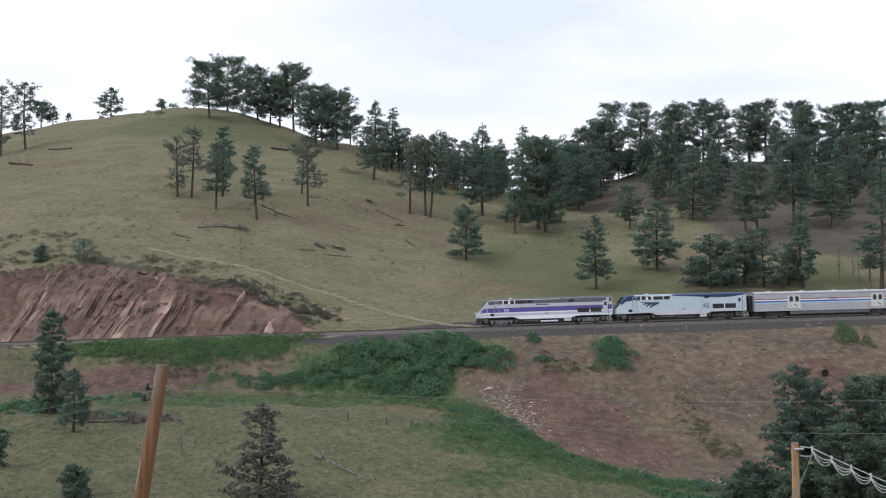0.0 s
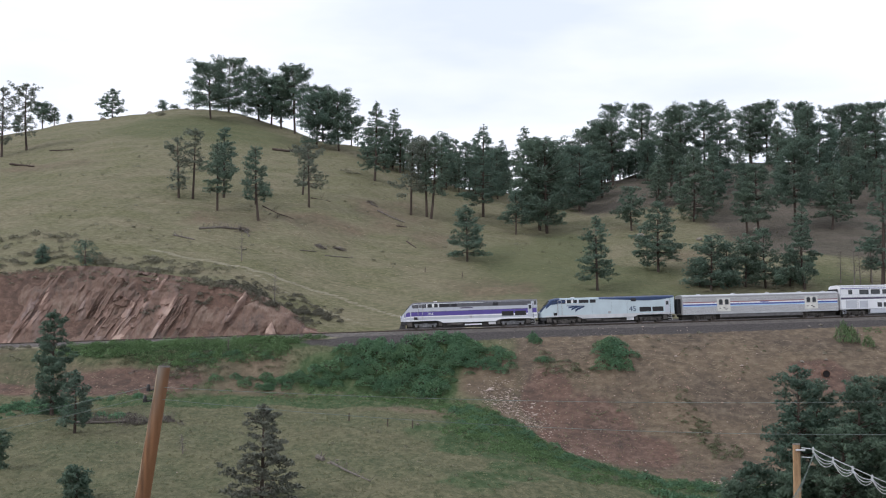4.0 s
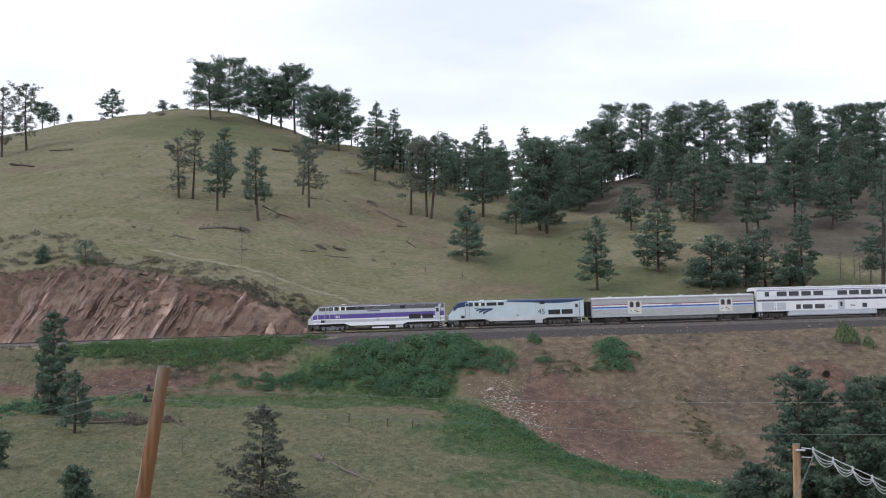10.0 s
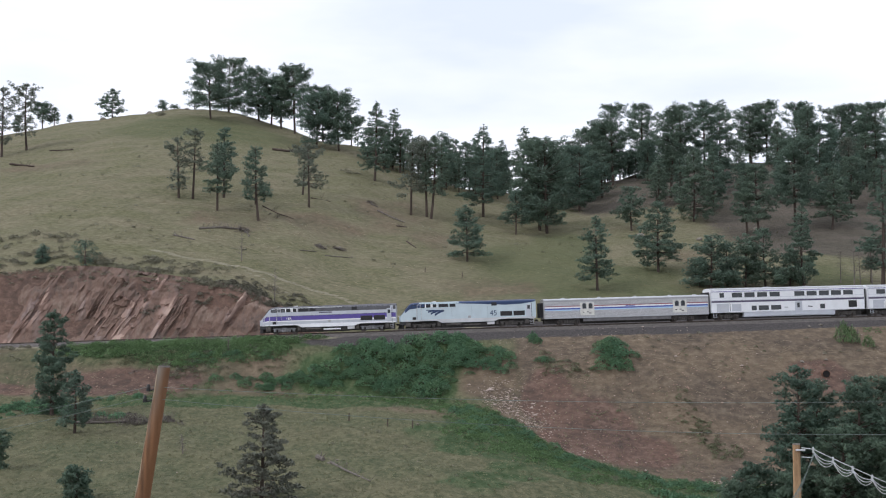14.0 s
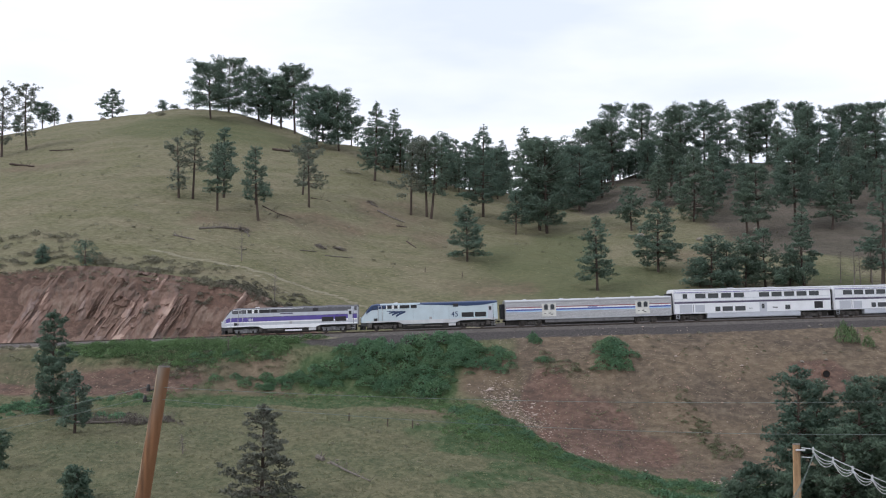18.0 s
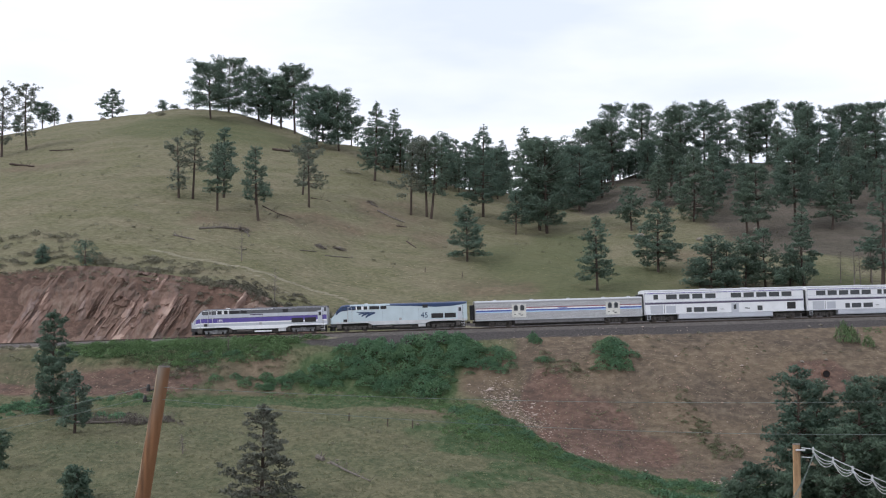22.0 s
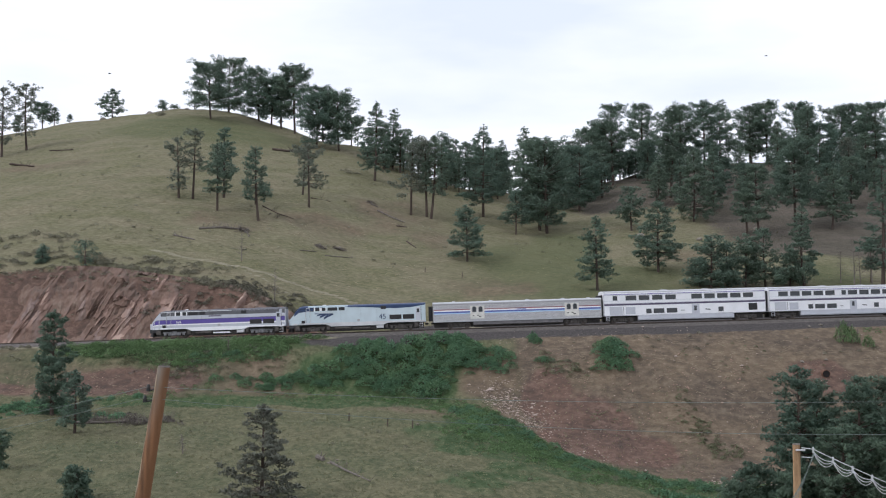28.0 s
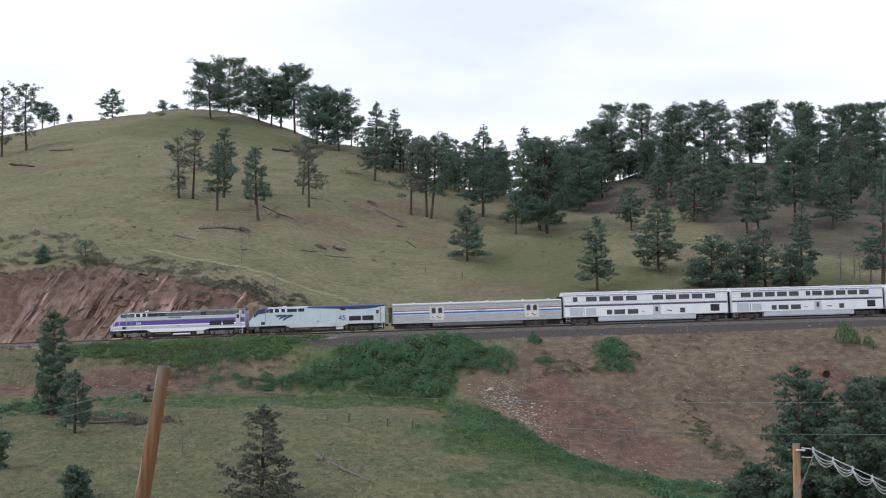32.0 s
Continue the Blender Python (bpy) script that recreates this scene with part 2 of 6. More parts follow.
cover, keep_, bp = n.new("ShaderNodeMix"), n.new("ShaderNodeMapRange"), n.new("ShaderNodeBump")
cover.data_type = "RGBA"
keep_.inputs[1].default_value, keep_.inputs[2].default_value = 0.06, 0.36
bp.inputs["Strength"].default_value, bp.inputs["Distance"].default_value = 0.75, 0.4
height_ = n.new("ShaderNodeMix")
l.new(tc.outputs["Object"], mp.inputs["Vector"]), l.new(mp.outputs[0], nz.inputs["Vector"]), l.new(tc.outputs["Object"], ny.inputs["Vector"])
l.new(tc.outputs["Object"], big.inputs["Vector"]), l.new(tc.outputs["Object"], rmp.inputs["Vector"]), l.new(rmp.outputs[0], run.inputs["Vector"])
l.new(nz.outputs["Fac"], rp.inputs[0]), l.new(rp.outputs[0], pale.inputs[6])
l.new(bt.outputs["Fac"], lift.inputs[0]), l.new(lift.outputs[0], pale.inputs[0])
l.new(run.outputs["Fac"], half.inputs[0]), l.new(big.outputs["Fac"], mixed.inputs[0]), l.new(half.outputs[0], mixed.inputs[2])
l.new(mixed.outputs[0], earth.inputs[0])
l.new(bt.outputs["Fac"], keep_.inputs[0]), l.new(keep_.outputs[0], cover.inputs[0]), l.new(keep_.outputs[0], height_.inputs[0])
l.new(earth.outputs[0], cover.inputs[6]), l.new(pale.outputs[2], cover.inputs[7]), l.new(cover.outputs[2], b.inputs["Base Color"])
l.new(run.outputs["Fac"], height_.inputs[2]), l.new(nz.outputs["Fac"], height_.inputs[3])
l.new(height_.outputs[0], bp.inputs["Height"]), l.new(bp.outputs[0], b.inputs["Normal"])
M["rock"] = rock


def pole_material():
    """Sun-greyed towards the top, red-brown treated wood below, with long checks; a left-edge highlight is painted in.
    """
    m = mat("weathered_pole_wood", (0.225, 0.112, 0.055), 0.9, 0.65, 1.6, 30, 0.5, stretch=(7, 7, 0.12))
    n, l = m.node_tree.nodes, m.node_tree.links
    b = n["Principled BSDF"]
    was = b.inputs["Base Color"].links[0].from_socket
    tc, sep, rng_, nz, add = n.new("ShaderNodeTexCoord"), n.new("ShaderNodeSeparateXYZ"), n.new("ShaderNodeMapRange"), n.new("ShaderNodeTexNoise"), n.new("ShaderNodeMath")
    mp, mx = n.new("ShaderNodeMapping"), n.new("ShaderNodeMix")
    mp.inputs["Scale"].default_value = (9, 9, 0.35)
    nz.inputs["Scale"].default_value = 1.0
    add.operation = "MULTIPLY_ADD"
    add.inputs[1].default_value = 3.2
    rng_.inputs[1].default_value, rng_.inputs[2].default_value = -0.3, 1.5
    mx.data_type = "RGBA"
    mx.inputs[7].default_value = (0.215, 0.180, 0.148, 1)
    l.new(tc.outputs["Object"], sep.inputs[0]), l.new(tc.outputs["Object"], mp.inputs["Vector"]), l.new(mp.outputs[0], nz.inputs["Vector"])
    l.new(nz.outputs["Fac"], add.inputs[0]), l.new(sep.outputs["Z"], add.inputs[2]), l.new(add.outputs[0], rng_.inputs[0])
    l.new(rng_.outputs[0], mx.inputs[0]), l.new(was, mx.inputs[6])
    # the right flank turns more orange, broken up by the noise
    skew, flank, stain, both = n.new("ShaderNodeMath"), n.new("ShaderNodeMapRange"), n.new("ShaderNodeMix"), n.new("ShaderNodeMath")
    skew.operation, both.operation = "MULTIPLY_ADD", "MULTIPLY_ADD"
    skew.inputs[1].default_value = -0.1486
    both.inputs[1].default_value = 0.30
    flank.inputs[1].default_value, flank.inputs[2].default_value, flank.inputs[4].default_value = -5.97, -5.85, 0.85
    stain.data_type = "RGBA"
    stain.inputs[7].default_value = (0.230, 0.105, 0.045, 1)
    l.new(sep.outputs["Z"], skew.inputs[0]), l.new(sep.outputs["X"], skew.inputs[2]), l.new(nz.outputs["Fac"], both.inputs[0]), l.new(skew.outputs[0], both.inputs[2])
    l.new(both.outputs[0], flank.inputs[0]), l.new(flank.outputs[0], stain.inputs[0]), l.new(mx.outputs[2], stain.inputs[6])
    # pale left edge: the highlight from the left, put into the wood's colour
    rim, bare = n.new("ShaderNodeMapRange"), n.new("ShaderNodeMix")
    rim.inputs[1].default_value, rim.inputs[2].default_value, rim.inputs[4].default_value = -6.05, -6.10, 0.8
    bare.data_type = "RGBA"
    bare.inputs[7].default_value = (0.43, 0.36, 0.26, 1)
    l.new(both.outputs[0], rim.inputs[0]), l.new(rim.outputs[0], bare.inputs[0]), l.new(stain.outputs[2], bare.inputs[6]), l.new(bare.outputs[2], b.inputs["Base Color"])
    return m


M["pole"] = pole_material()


def ground_material():
    m = bpy.data.materials.new("grassland_soil")
    m.use_nodes = True
    n, l = m.node_tree.nodes, m.node_tree.links
    b = n["Principled BSDF"]
    b.inputs["Roughness"].default_value = 0.97
    b.inputs["Specular IOR Level"].default_value = 0.15
    tc = n.new("ShaderNodeTexCoord")

    def noise_tex(scale, detail, sx=1.0, sy=1.0, rough=0.55):
        mp = n.new("ShaderNodeMapping")
        mp.inputs["Scale"].default_value = (sx, sy, sy)
        t = n.new("ShaderNodeTexNoise")
        t.inputs["Scale"].default_value, t.inputs["Detail"].default_value, t.inputs["Roughness"].default_value = scale, detail, rough
        l.new(tc.outputs["Object"], mp.inputs["Vector"]), l.new(mp.outputs[0], t.inputs["Vector"])
        return t.outputs["Fac"]

    def ramp(fac, *stops):
        r = n.new("ShaderNodeValToRGB")
        e = r.color_ramp.elements
        e[0].position, e[0].color = stops[0][0], (*stops[0][1], 1)
        e[1].position, e[1].color = stops[-1][0], (*stops[-1][1], 1)
        for p_, c_ in stops[1:-1]:
            e.new(p_).color = (*c_, 1)
        l.new(fac, r.inputs[0])
        return r.outputs[0]

    def mask(name, fac, lo=0.42, hi=0.62):
        a = n.new("ShaderNodeAttribute")
        a.attribute_name = name
        s = n.new("ShaderNodeMath")
        s.operation = "MULTIPLY_ADD"
        s.inputs[1].default_value, s.inputs[2].default_value = 0.7, -0.35
        l.new(fac, s.inputs[0])
        q = n.new("ShaderNodeMath")
        q.operation = "ADD"
        l.new(a.outputs["Fac"], q.inputs[0]), l.new(s.outputs[0], q.inputs[1])
        r = n.new("ShaderNodeMapRange")
        r.interpolation_type = "SMOOTHSTEP"
        r.inputs[1].default_value, r.inputs[2].default_value = lo, hi
        l.new(q.outputs[0], r.inputs[0])
        return r.outputs[0]

    def over(fac, under, top):
        x = n.new("ShaderNodeMix")
        x.data_type = "RGBA"
        l.new(fac, x.inputs[0]), l.new(under, x.inputs[6]), l.new(top, x.inputs[7])
        return x.outputs[2]

    mid, fine = noise_tex(0.16, 6, 0.5, 1.3), noise_tex(1.5, 7, 0.6, 1.3, 0.68)
    grain = noise_tex(4.0, 3)
    soil = noise_tex(0.9, 7, 0.9, 1.1, 0.7)
    lump, lump_small = noise_tex(0.9, 5, 1.25, 0.6, 0.6), noise_tex(2.0, 4, 1.0, 0.6, 0.6)
    patch = noise_tex(0.13, 5, 0.9, 0.9)
    streak = noise_tex(2.6, 4, 0.32, 1.3, 0.62)

    def blend(a_, c_, f_=0.5):
        x = n.new("ShaderNodeMix")
        x.data_type = "RGBA"
        x.inputs[0].default_value = f_
        l.new(a_, x.inputs[6]), l.new(c_, x.inputs[7])
        return x.outputs[2]

    grass = blend(ramp(mid, (0.36, (0.140, 0.140, 0.064)), (0.50, (0.192, 0.175, 0.104)), (0.64, (0.268, 0.222, 0.148))),
                  blend(ramp(fine, (0.39, (0.090, 0.092, 0.048)), (0.50, (0.185, 0.174, 0.100)), (0.62, (0.335, 0.300, 0.190))),
                        ramp(streak, (0.40, (0.118, 0.116, 0.062)), (0.50, (0.190, 0.178, 0.104)), (0.61, (0.300, 0.270, 0.168)))), 0.6)
    meadow = blend(ramp(patch, (0.36, (0.078, 0.104, 0.050)), (0.64, (0.190, 0.166, 0.096))),
                   blend(ramp(lump, (0.40, (0.076, 0.088, 0.044)), (0.50, (0.130, 0.130, 0.070)), (0.60, (0.225, 0.208, 0.118))), ramp(lump_small, (0.40, (0.060, 0.070, 0.036)), (0.60, (0.225, 0.208, 0.120)))), 0.7)
    fresh = blend(ramp(mid, (0.36, (0.115, 0.128, 0.062)), (0.64, (0.165, 0.160, 0.084))), ramp(fine, (0.38, (0.090, 0.100, 0.048)), (0.62, (0.185, 0.185, 0.098))))
    lush = ramp(lump, (0.36, (0.040, 0.070, 0.024)), (0.50, (0.070, 0.106, 0.046)), (0.64, (0.120, 0.146, 0.070)))
    tan = blend(ramp(soil, (0.37, (0.064, 0.055, 0.043)), (0.50, (0.152, 0.112, 0.079)), (0.63, (0.285, 0.226, 0.156))), ramp(patch, (0.38, (0.124, 0.098, 0.074)), (0.62, (0.228, 0.172, 0.112))))
    redc = blend(ramp(soil, (0.37, (0.068, 0.053, 0.047)), (0.50, (0.156, 0.098, 0.076)), (0.63, (0.285, 0.188, 0.146))), ramp(patch, (0.38, (0.122, 0.086, 0.066)), (0.62, (0.205, 0.128, 0.092))))
    duff = blend(ramp(fine, (0.34, (0.070, 0.060, 0.048)), (0.66, (0.190, 0.160, 0.122))), ramp(mid, (0.38, (0.082, 0.078, 0.056)), (0.62, (0.150, 0.124, 0.098))))
    gravel = ramp(grain, (0.35, (0.060, 0.054, 0.051)), (0.65, (0.112, 0.100, 0.093)))
    trail = ramp(fine, (0.35, (0.21, 0.19, 0.125)), (0.65, (0.34, 0.305, 0.215)))
    col = grass
    for name, c, f in (("meadow", meadow, mid), ("fresh", fresh, mid), ("lush", lush, mid), ("duff", duff, mid), ("tan", tan, patch), ("red", redc, patch), ("gravel", gravel, fine), ("trail", trail, fine)):
        col = over(mask(name, f, 0.3, 0.72) if name in ("tan", "meadow", "duff", "fresh") else mask(name, f), col, c)
    damp = n.new("ShaderNodeMix")
    damp.data_type, damp.blend_type = "RGBA", "MULTIPLY"
    damp.inputs[0].default_value = 1.0
    damp.inputs[7].default_value = (0.855, 0.873, 0.914, 1)
    l.new(col, damp.inputs[6]), l.new(damp.outputs[2], b.inputs["Base Color"])
    bp = n.new("ShaderNodeBump")
    bp.inputs["Strength"].default_value, bp.inputs["Distance"].default_value = 0.9, 0.35
    relief = n.new("ShaderNodeMath")
    relief.operation = "MULTIPLY_ADD"
    relief.inputs[1].default_value = 0.5
    l.new(lump_small, relief.inputs[0]), l.new(fine, relief.inputs[2])
    l.new(relief.outputs[0], bp.inputs["Height"]), l.new(bp.outputs[0], b.inputs["Normal"])
    return m


# ---- mesh helpers
def mesh_from(name, verts, faces, material, smooth=False):
    me = bpy.data.meshes.new(name)
    me.from_pydata([tuple(v) for v in verts], [], [tuple(f) for f in faces])
    me.materials.append(material)
    if smooth:
        me.polygons.foreach_set("use_smooth", [True] * len(me.polygons))
    me.update()
    return me


def bm_mesh(name, bm, material, smooth=False):
    me = bpy.data.meshes.new(name)
    bm.to_mesh(me)
    bm.free()
    me.materials.append(material)
    if smooth:
        me.polygons.foreach_set("use_smooth", [True] * len(me.polygons))
    return me


def part(name, bm, material, parent, label="", smooth=False):
    """One mesh object under a thing or a part."""
    me = bm if isinstance(bm, bpy.types.Mesh) else bm_mesh(name, bm, material, smooth)
    ob = new(name, me)
    ob.parent = parent
    return tagged(ob, label)


def add_box(bm, x0, x1, y0, y1, z0, z1, bevel=0.0):
    r = bmesh.ops.create_cube(bm, size=1.0, matrix=Matrix.Translation(((x0 + x1) / 2, (y0 + y1) / 2, (z0 + z1) / 2)) @ Matrix.Diagonal((abs(x1 - x0), abs(y1 - y0), abs(z1 - z0), 1)))
    if bevel:
        ed = list({e for v in r["verts"] for e in v.link_edges})
        bmesh.ops.bevel(bm, geom=ed, offset=bevel, segments=1, affect="EDGES")
    return bm


def box(x0, x1, y0, y1, z0, z1, bevel=0.0):
    return add_box(bmesh.new(), x0, x1, y0, y1, z0, z1, bevel)


def add_rod(bm, a, c, r0, r1=None, seg=8):
    a, c = Vector(a), Vector(c)
    d = c - a
    m = Matrix.Translation((a + c) / 2) @ d.to_track_quat("Z", "Y").to_matrix().to_4x4()
    bmesh.ops.create_cone(bm, cap_ends=True, segments=seg, radius1=r0, radius2=r0 if r1 is None else r1, depth=d.length, matrix=m)
    return bm


def rod(a, c, r0, r1=None, seg=8):
    return add_rod(bmesh.new(), a, c, r0, r1, seg)


def rods_mesh(name, rods, material):
    """Many tapered rods (start, end, radius, end radius, sides) in one mesh, built at once."""
    vs, fs, base = [], [], 0
    for a, c, r0, r1, seg in rods:
        ax, ay, az = a
        dx, dy, dz = c[0] - ax, c[1] - ay, c[2] - az
        n_ = math.sqrt(dx * dx + dy * dy + dz * dz) or 1e-6
        dx, dy, dz = dx / n_, dy / n_, dz / n_
        if abs(dz) < 0.9:
            k = math.hypot(dx, dy)
            sx, sy, sz = -dy / k, dx / k, 0.0
        else:
            k = math.hypot(dy, dz)
            sx, sy, sz = 0.0, -dz / k, dy / k
        ux, uy, uz = dy * sz - dz * sy, dz * sx - dx * sz, dx * sy - dy * sx
        for p, r in ((a, r0), (c, r1)):
            for i in range(seg):
                w = 6.2832 * i / seg
                e, f = r * math.cos(w), r * math.sin(w)
                vs.append((p[0] + e * sx + f * ux, p[1] + e * sy + f * uy, p[2] + e * sz + f * uz))
        fs += [(base + i, base + (i + 1) % seg, base + seg + (i + 1) % seg, base + seg + i) for i in range(seg)]
        fs.append(tuple(range(base + seg, base + 2 * seg)))
        base += 2 * seg
    return mesh_from(name, vs, fs, material)


def tube(points, r, material, name, seg=6):
    """A bent tube through points."""
    vs, fs = [], []
    pts = [Vector(p) for p in points]
    for i, p in enumerate(pts):
        d = (pts[min(i + 1, len(pts) - 1)] - pts[max(i - 1, 0)]).normalized()
        s = d.cross(Vector((0, 0, 1)))
        s = s.normalized() if s.length > 1e-4 else Vector((1, 0, 0))
        u = s.cross(d)
        for k in range(seg):
            a = 2 * math.pi * k / seg
            vs.append(p + r * (math.cos(a) * s + math.sin(a) * u))
    for i in range(len(pts) - 1):
        for k in range(seg):
            fs.append((i * seg + k, i * seg + (k + 1) % seg, (i + 1) * seg + (k + 1) % seg, (i + 1) * seg + k))
    fs += [tuple(range(seg))[::-1], tuple((len(pts) - 1) * seg + k for k in range(seg))]
    return mesh_from(name, vs, fs, material, True)


# ---- ground: one sheet to the horizon
def near_line(x, y, pts):
    d = np.full(np.shape(x), 1e9)
    for (ax, ay), (bx, by) in zip(pts, pts[1:]):
        t = np.clip(((x - ax) * (bx - ax) + (y - ay) * (by - ay)) / ((bx - ax) ** 2 + (by - ay) ** 2), 0, 1)
        d = np.minimum(d, np.hypot(x - ax - t * (bx - ax), y - ay - t * (by - ay)))
    return d


def blob(x, y, cx, cy, rx, ry):
    """About 1 inside an ellipse, 0.5 at its rim, 0 outside."""
    return np.clip(1.5 - np.hypot((x - cx) / rx, (y - cy) / ry), 0, 1)


TRAIL = [(-50, 207.5), (-40, 205.5), (-33, 203.2), (-26, 202.4), (-19.5, 202.0), (-12.8, 199.6), (-5.6, 195.6), (0, 192.6), (8, 190.8)]
TRAIL_LOW = [(-33, 202.0), (-26.5, 199.0), (-19, 196.2), (-12, 193.0)]


def build_ground():
    xs = np.concatenate([[-4500, -2500, -1400, -800, -500, -350], np.arange(-260, -112, 8), np.arange(-112, 128, 0.8), np.arange(128, 260, 8), [270, 350, 500, 800, 1400, 2500, 4500]])
    ys = np.concatenate([[-4500, -2000, -900, -400, -200, -100], np.arange(-60, 92, 4), np.arange(92, 150, 1.0), np.arange(150, 236, 0.6), np.arange(236, 345, 1.1), np.arange(345, 440, 5), [460, 520, 650, 900, 1400, 2500, 4800]])
    X, Y = np.meshgrid(xs, ys)
    Z = land(X, Y)
    nx, ny = len(xs), len(ys)
    me = bpy.data.meshes.new("ground")
    i = np.arange(ny - 1)[:, None] * nx + np.arange(nx - 1)[None, :]
    quads = np.stack([i, i + 1, i + 1 + nx, i + nx], -1).reshape(-1, 4)
    me.vertices.add(nx * ny)
    me.vertices.foreach_set("co", np.stack([X, Y, Z], -1).reshape(-1))
    me.loops.add(quads.size)
    me.loops.foreach_set("vertex_index", quads.reshape(-1))
    me.polygons.add(len(quads))
    me.polygons.foreach_set("loop_start", np.arange(0, quads.size, 4))
    me.polygons.foreach_set("use_smooth", np.ones(len(quads), bool))
    me.update(calc_edges=True)
    me.materials.append(ground_material())
    yt = np.interp(X, _TX, _TY)
    v = Y - yt
    ty = toe_y(X)
    slope = np.clip((-v - 3.5) / 2.0, 0, 1) * np.clip((Y - ty + 1) / 2.0, 0, 1)
    right = np.clip((X - 6) / 6, 0, 1)
    att = {}
    up = np.interp(X, [-24, -14, 2], [4.2, 6.6, 10.0])
    att["gravel"] = 0.95 * np.clip(np.minimum(up - v, v + 8.6) / 2.2, 0, 1) * np.clip((X + 26) / 10, 0, 1)
    att["trail"] = np.maximum(np.clip(1.15 - near_line(X, Y, TRAIL) / 0.62, 0, 1), 0.72 * np.clip(1.1 - near_line(X, Y, TRAIL_LOW) / 0.7, 0, 1))
    att["trail"] = np.maximum(att["trail"], 0.9 * np.clip(1.2 - np.abs(v + 4.4) / 1.3, 0, 1) * (np.clip((-54 - X) / 5, 0, 1) + np.clip((-12 - X) / 5, 0, 1) * np.clip((X + 24) / 4, 0, 1)))
    att["tan"] = np.maximum(0.85 * slope * right, 0.55 * slope)
    for c in ((-10, 250, 14, 20), (-22, 232, 12, 10), (-40, 226, 13, 8), (8, 212, 14, 8), (-85, 262, 16, 6), (0, 240, 12, 10), (-4, 158, 9, 3), (-41, 174.5, 9, 2.0), (2, 153, 3.5, 4), (45, 235, 10, 9)):
        att["tan"] = np.maximum(att["tan"], 0.50 * blob(X, Y, *c))
    att["meadow"] = np.clip((186 - Y) / 8, 0, 1)
    top = yt + 4.6 + 0.55 * cut_h(X)
    att["red"] = np.where((v > 4.4) & (Y < top - 0.2) & (X < -19), 1.0, 0.0)
    att["red"] = np.maximum(att["red"], 0.62 * np.clip(1.25 - np.abs(Y - top + 0.6) / 3.2, 0, 1) * np.clip((-19 - X) / 4, 0, 1))
    for c in ((19, 160, 7, 7), (14, 166, 4, 5), (24, 157, 7, 4), (-45, 171.5, 14, 3.2), (-66, 171, 9, 2.5), (53, 171, 5, 3)):
        att["red"] = np.maximum(att["red"], 0.88 * blob(X, Y, *c))
    att["lush"] = 0.95 * np.clip(1.3 - np.abs(Y - ty + 2.5) / 5.0, 0, 1) * np.clip((X + 50) / 6, 0, 1)
    for c in ((-38, 179, 20, 3), (-5, 172, 10, 7), (5, 154, 4.5, 10), (10, 146, 5, 11), (16, 139, 6, 10), (23, 137, 6, 10), (30, 141, 6, 9), (3.5, 148, 4, 10), (4, 137, 6, 8), (12, 133, 7, 6)):
        att["lush"] = np.maximum(att["lush"], 0.85 * blob(X, Y, *c))
    for c in ((-37, 178.6, 19, 3.2), (-9, 173, 9, 6), (0, 174, 7, 6), (-16, 172, 5, 4), (-2, 169.5, 8, 4)):
        att["lush"] = np.maximum(att["lush"], 0.98 * blob(X, Y, *c))
        att["tan"] *= 1 - 0.8 * blob(X, Y, *c)
    for c in ((6.6, 169.5, 4.5, 4.0), (9.5, 164.5, 3.0, 4.0)):
        att["lush"] *= 1 - 0.95 * blob(X, Y, *c)
        att["tan"] = np.maximum(att["tan"], 0.85 * blob(X, Y, *c))
    for c in ((1.1, 144.1, 5, 7), (4.6, 133.1, 5, 7), (7.8, 125.4, 5, 7), (-1.6, 142.1, 5, 7), (3.0, 117.8, 5, 7)):
        att["lush"] = np.maximum(att["lush"], 0.55 * blob(X, Y, *c))
    att["fresh"] = np.zeros_like(X)
    for c in ((18, 228, 14, 16), (24, 212, 20, 9), (36, 222, 9, 7), (44, 205, 18, 6), (25, 245, 8, 12), (68, 206, 10, 7), (71, 216, 6, 14), (-60, 300, 26, 18)):
        att["fresh"] = np.maximum(att["fresh"], 0.85 * blob(X, Y, *c))
    att["duff"] = 0.9 * np.clip((X - 50 - 0.10 * (260 - Y)) / 12, 0, 1) * np.clip((Y - 228) / 10, 0, 1)
    att["duff"] = np.maximum(att["duff"], 0.7 * np.clip((Y - 272) / 12, 0, 1) * np.clip((X - 22) / 12, 0, 1))
    for k, a in att.items():
        me.attributes.new(k, "FLOAT", "POINT").data.foreach_set("value", a.reshape(-1).astype(np.float32))
    tagged(new("ground", me), "dry grass hillside and field with red soil banks", "ground", kind="structure")


build_ground()


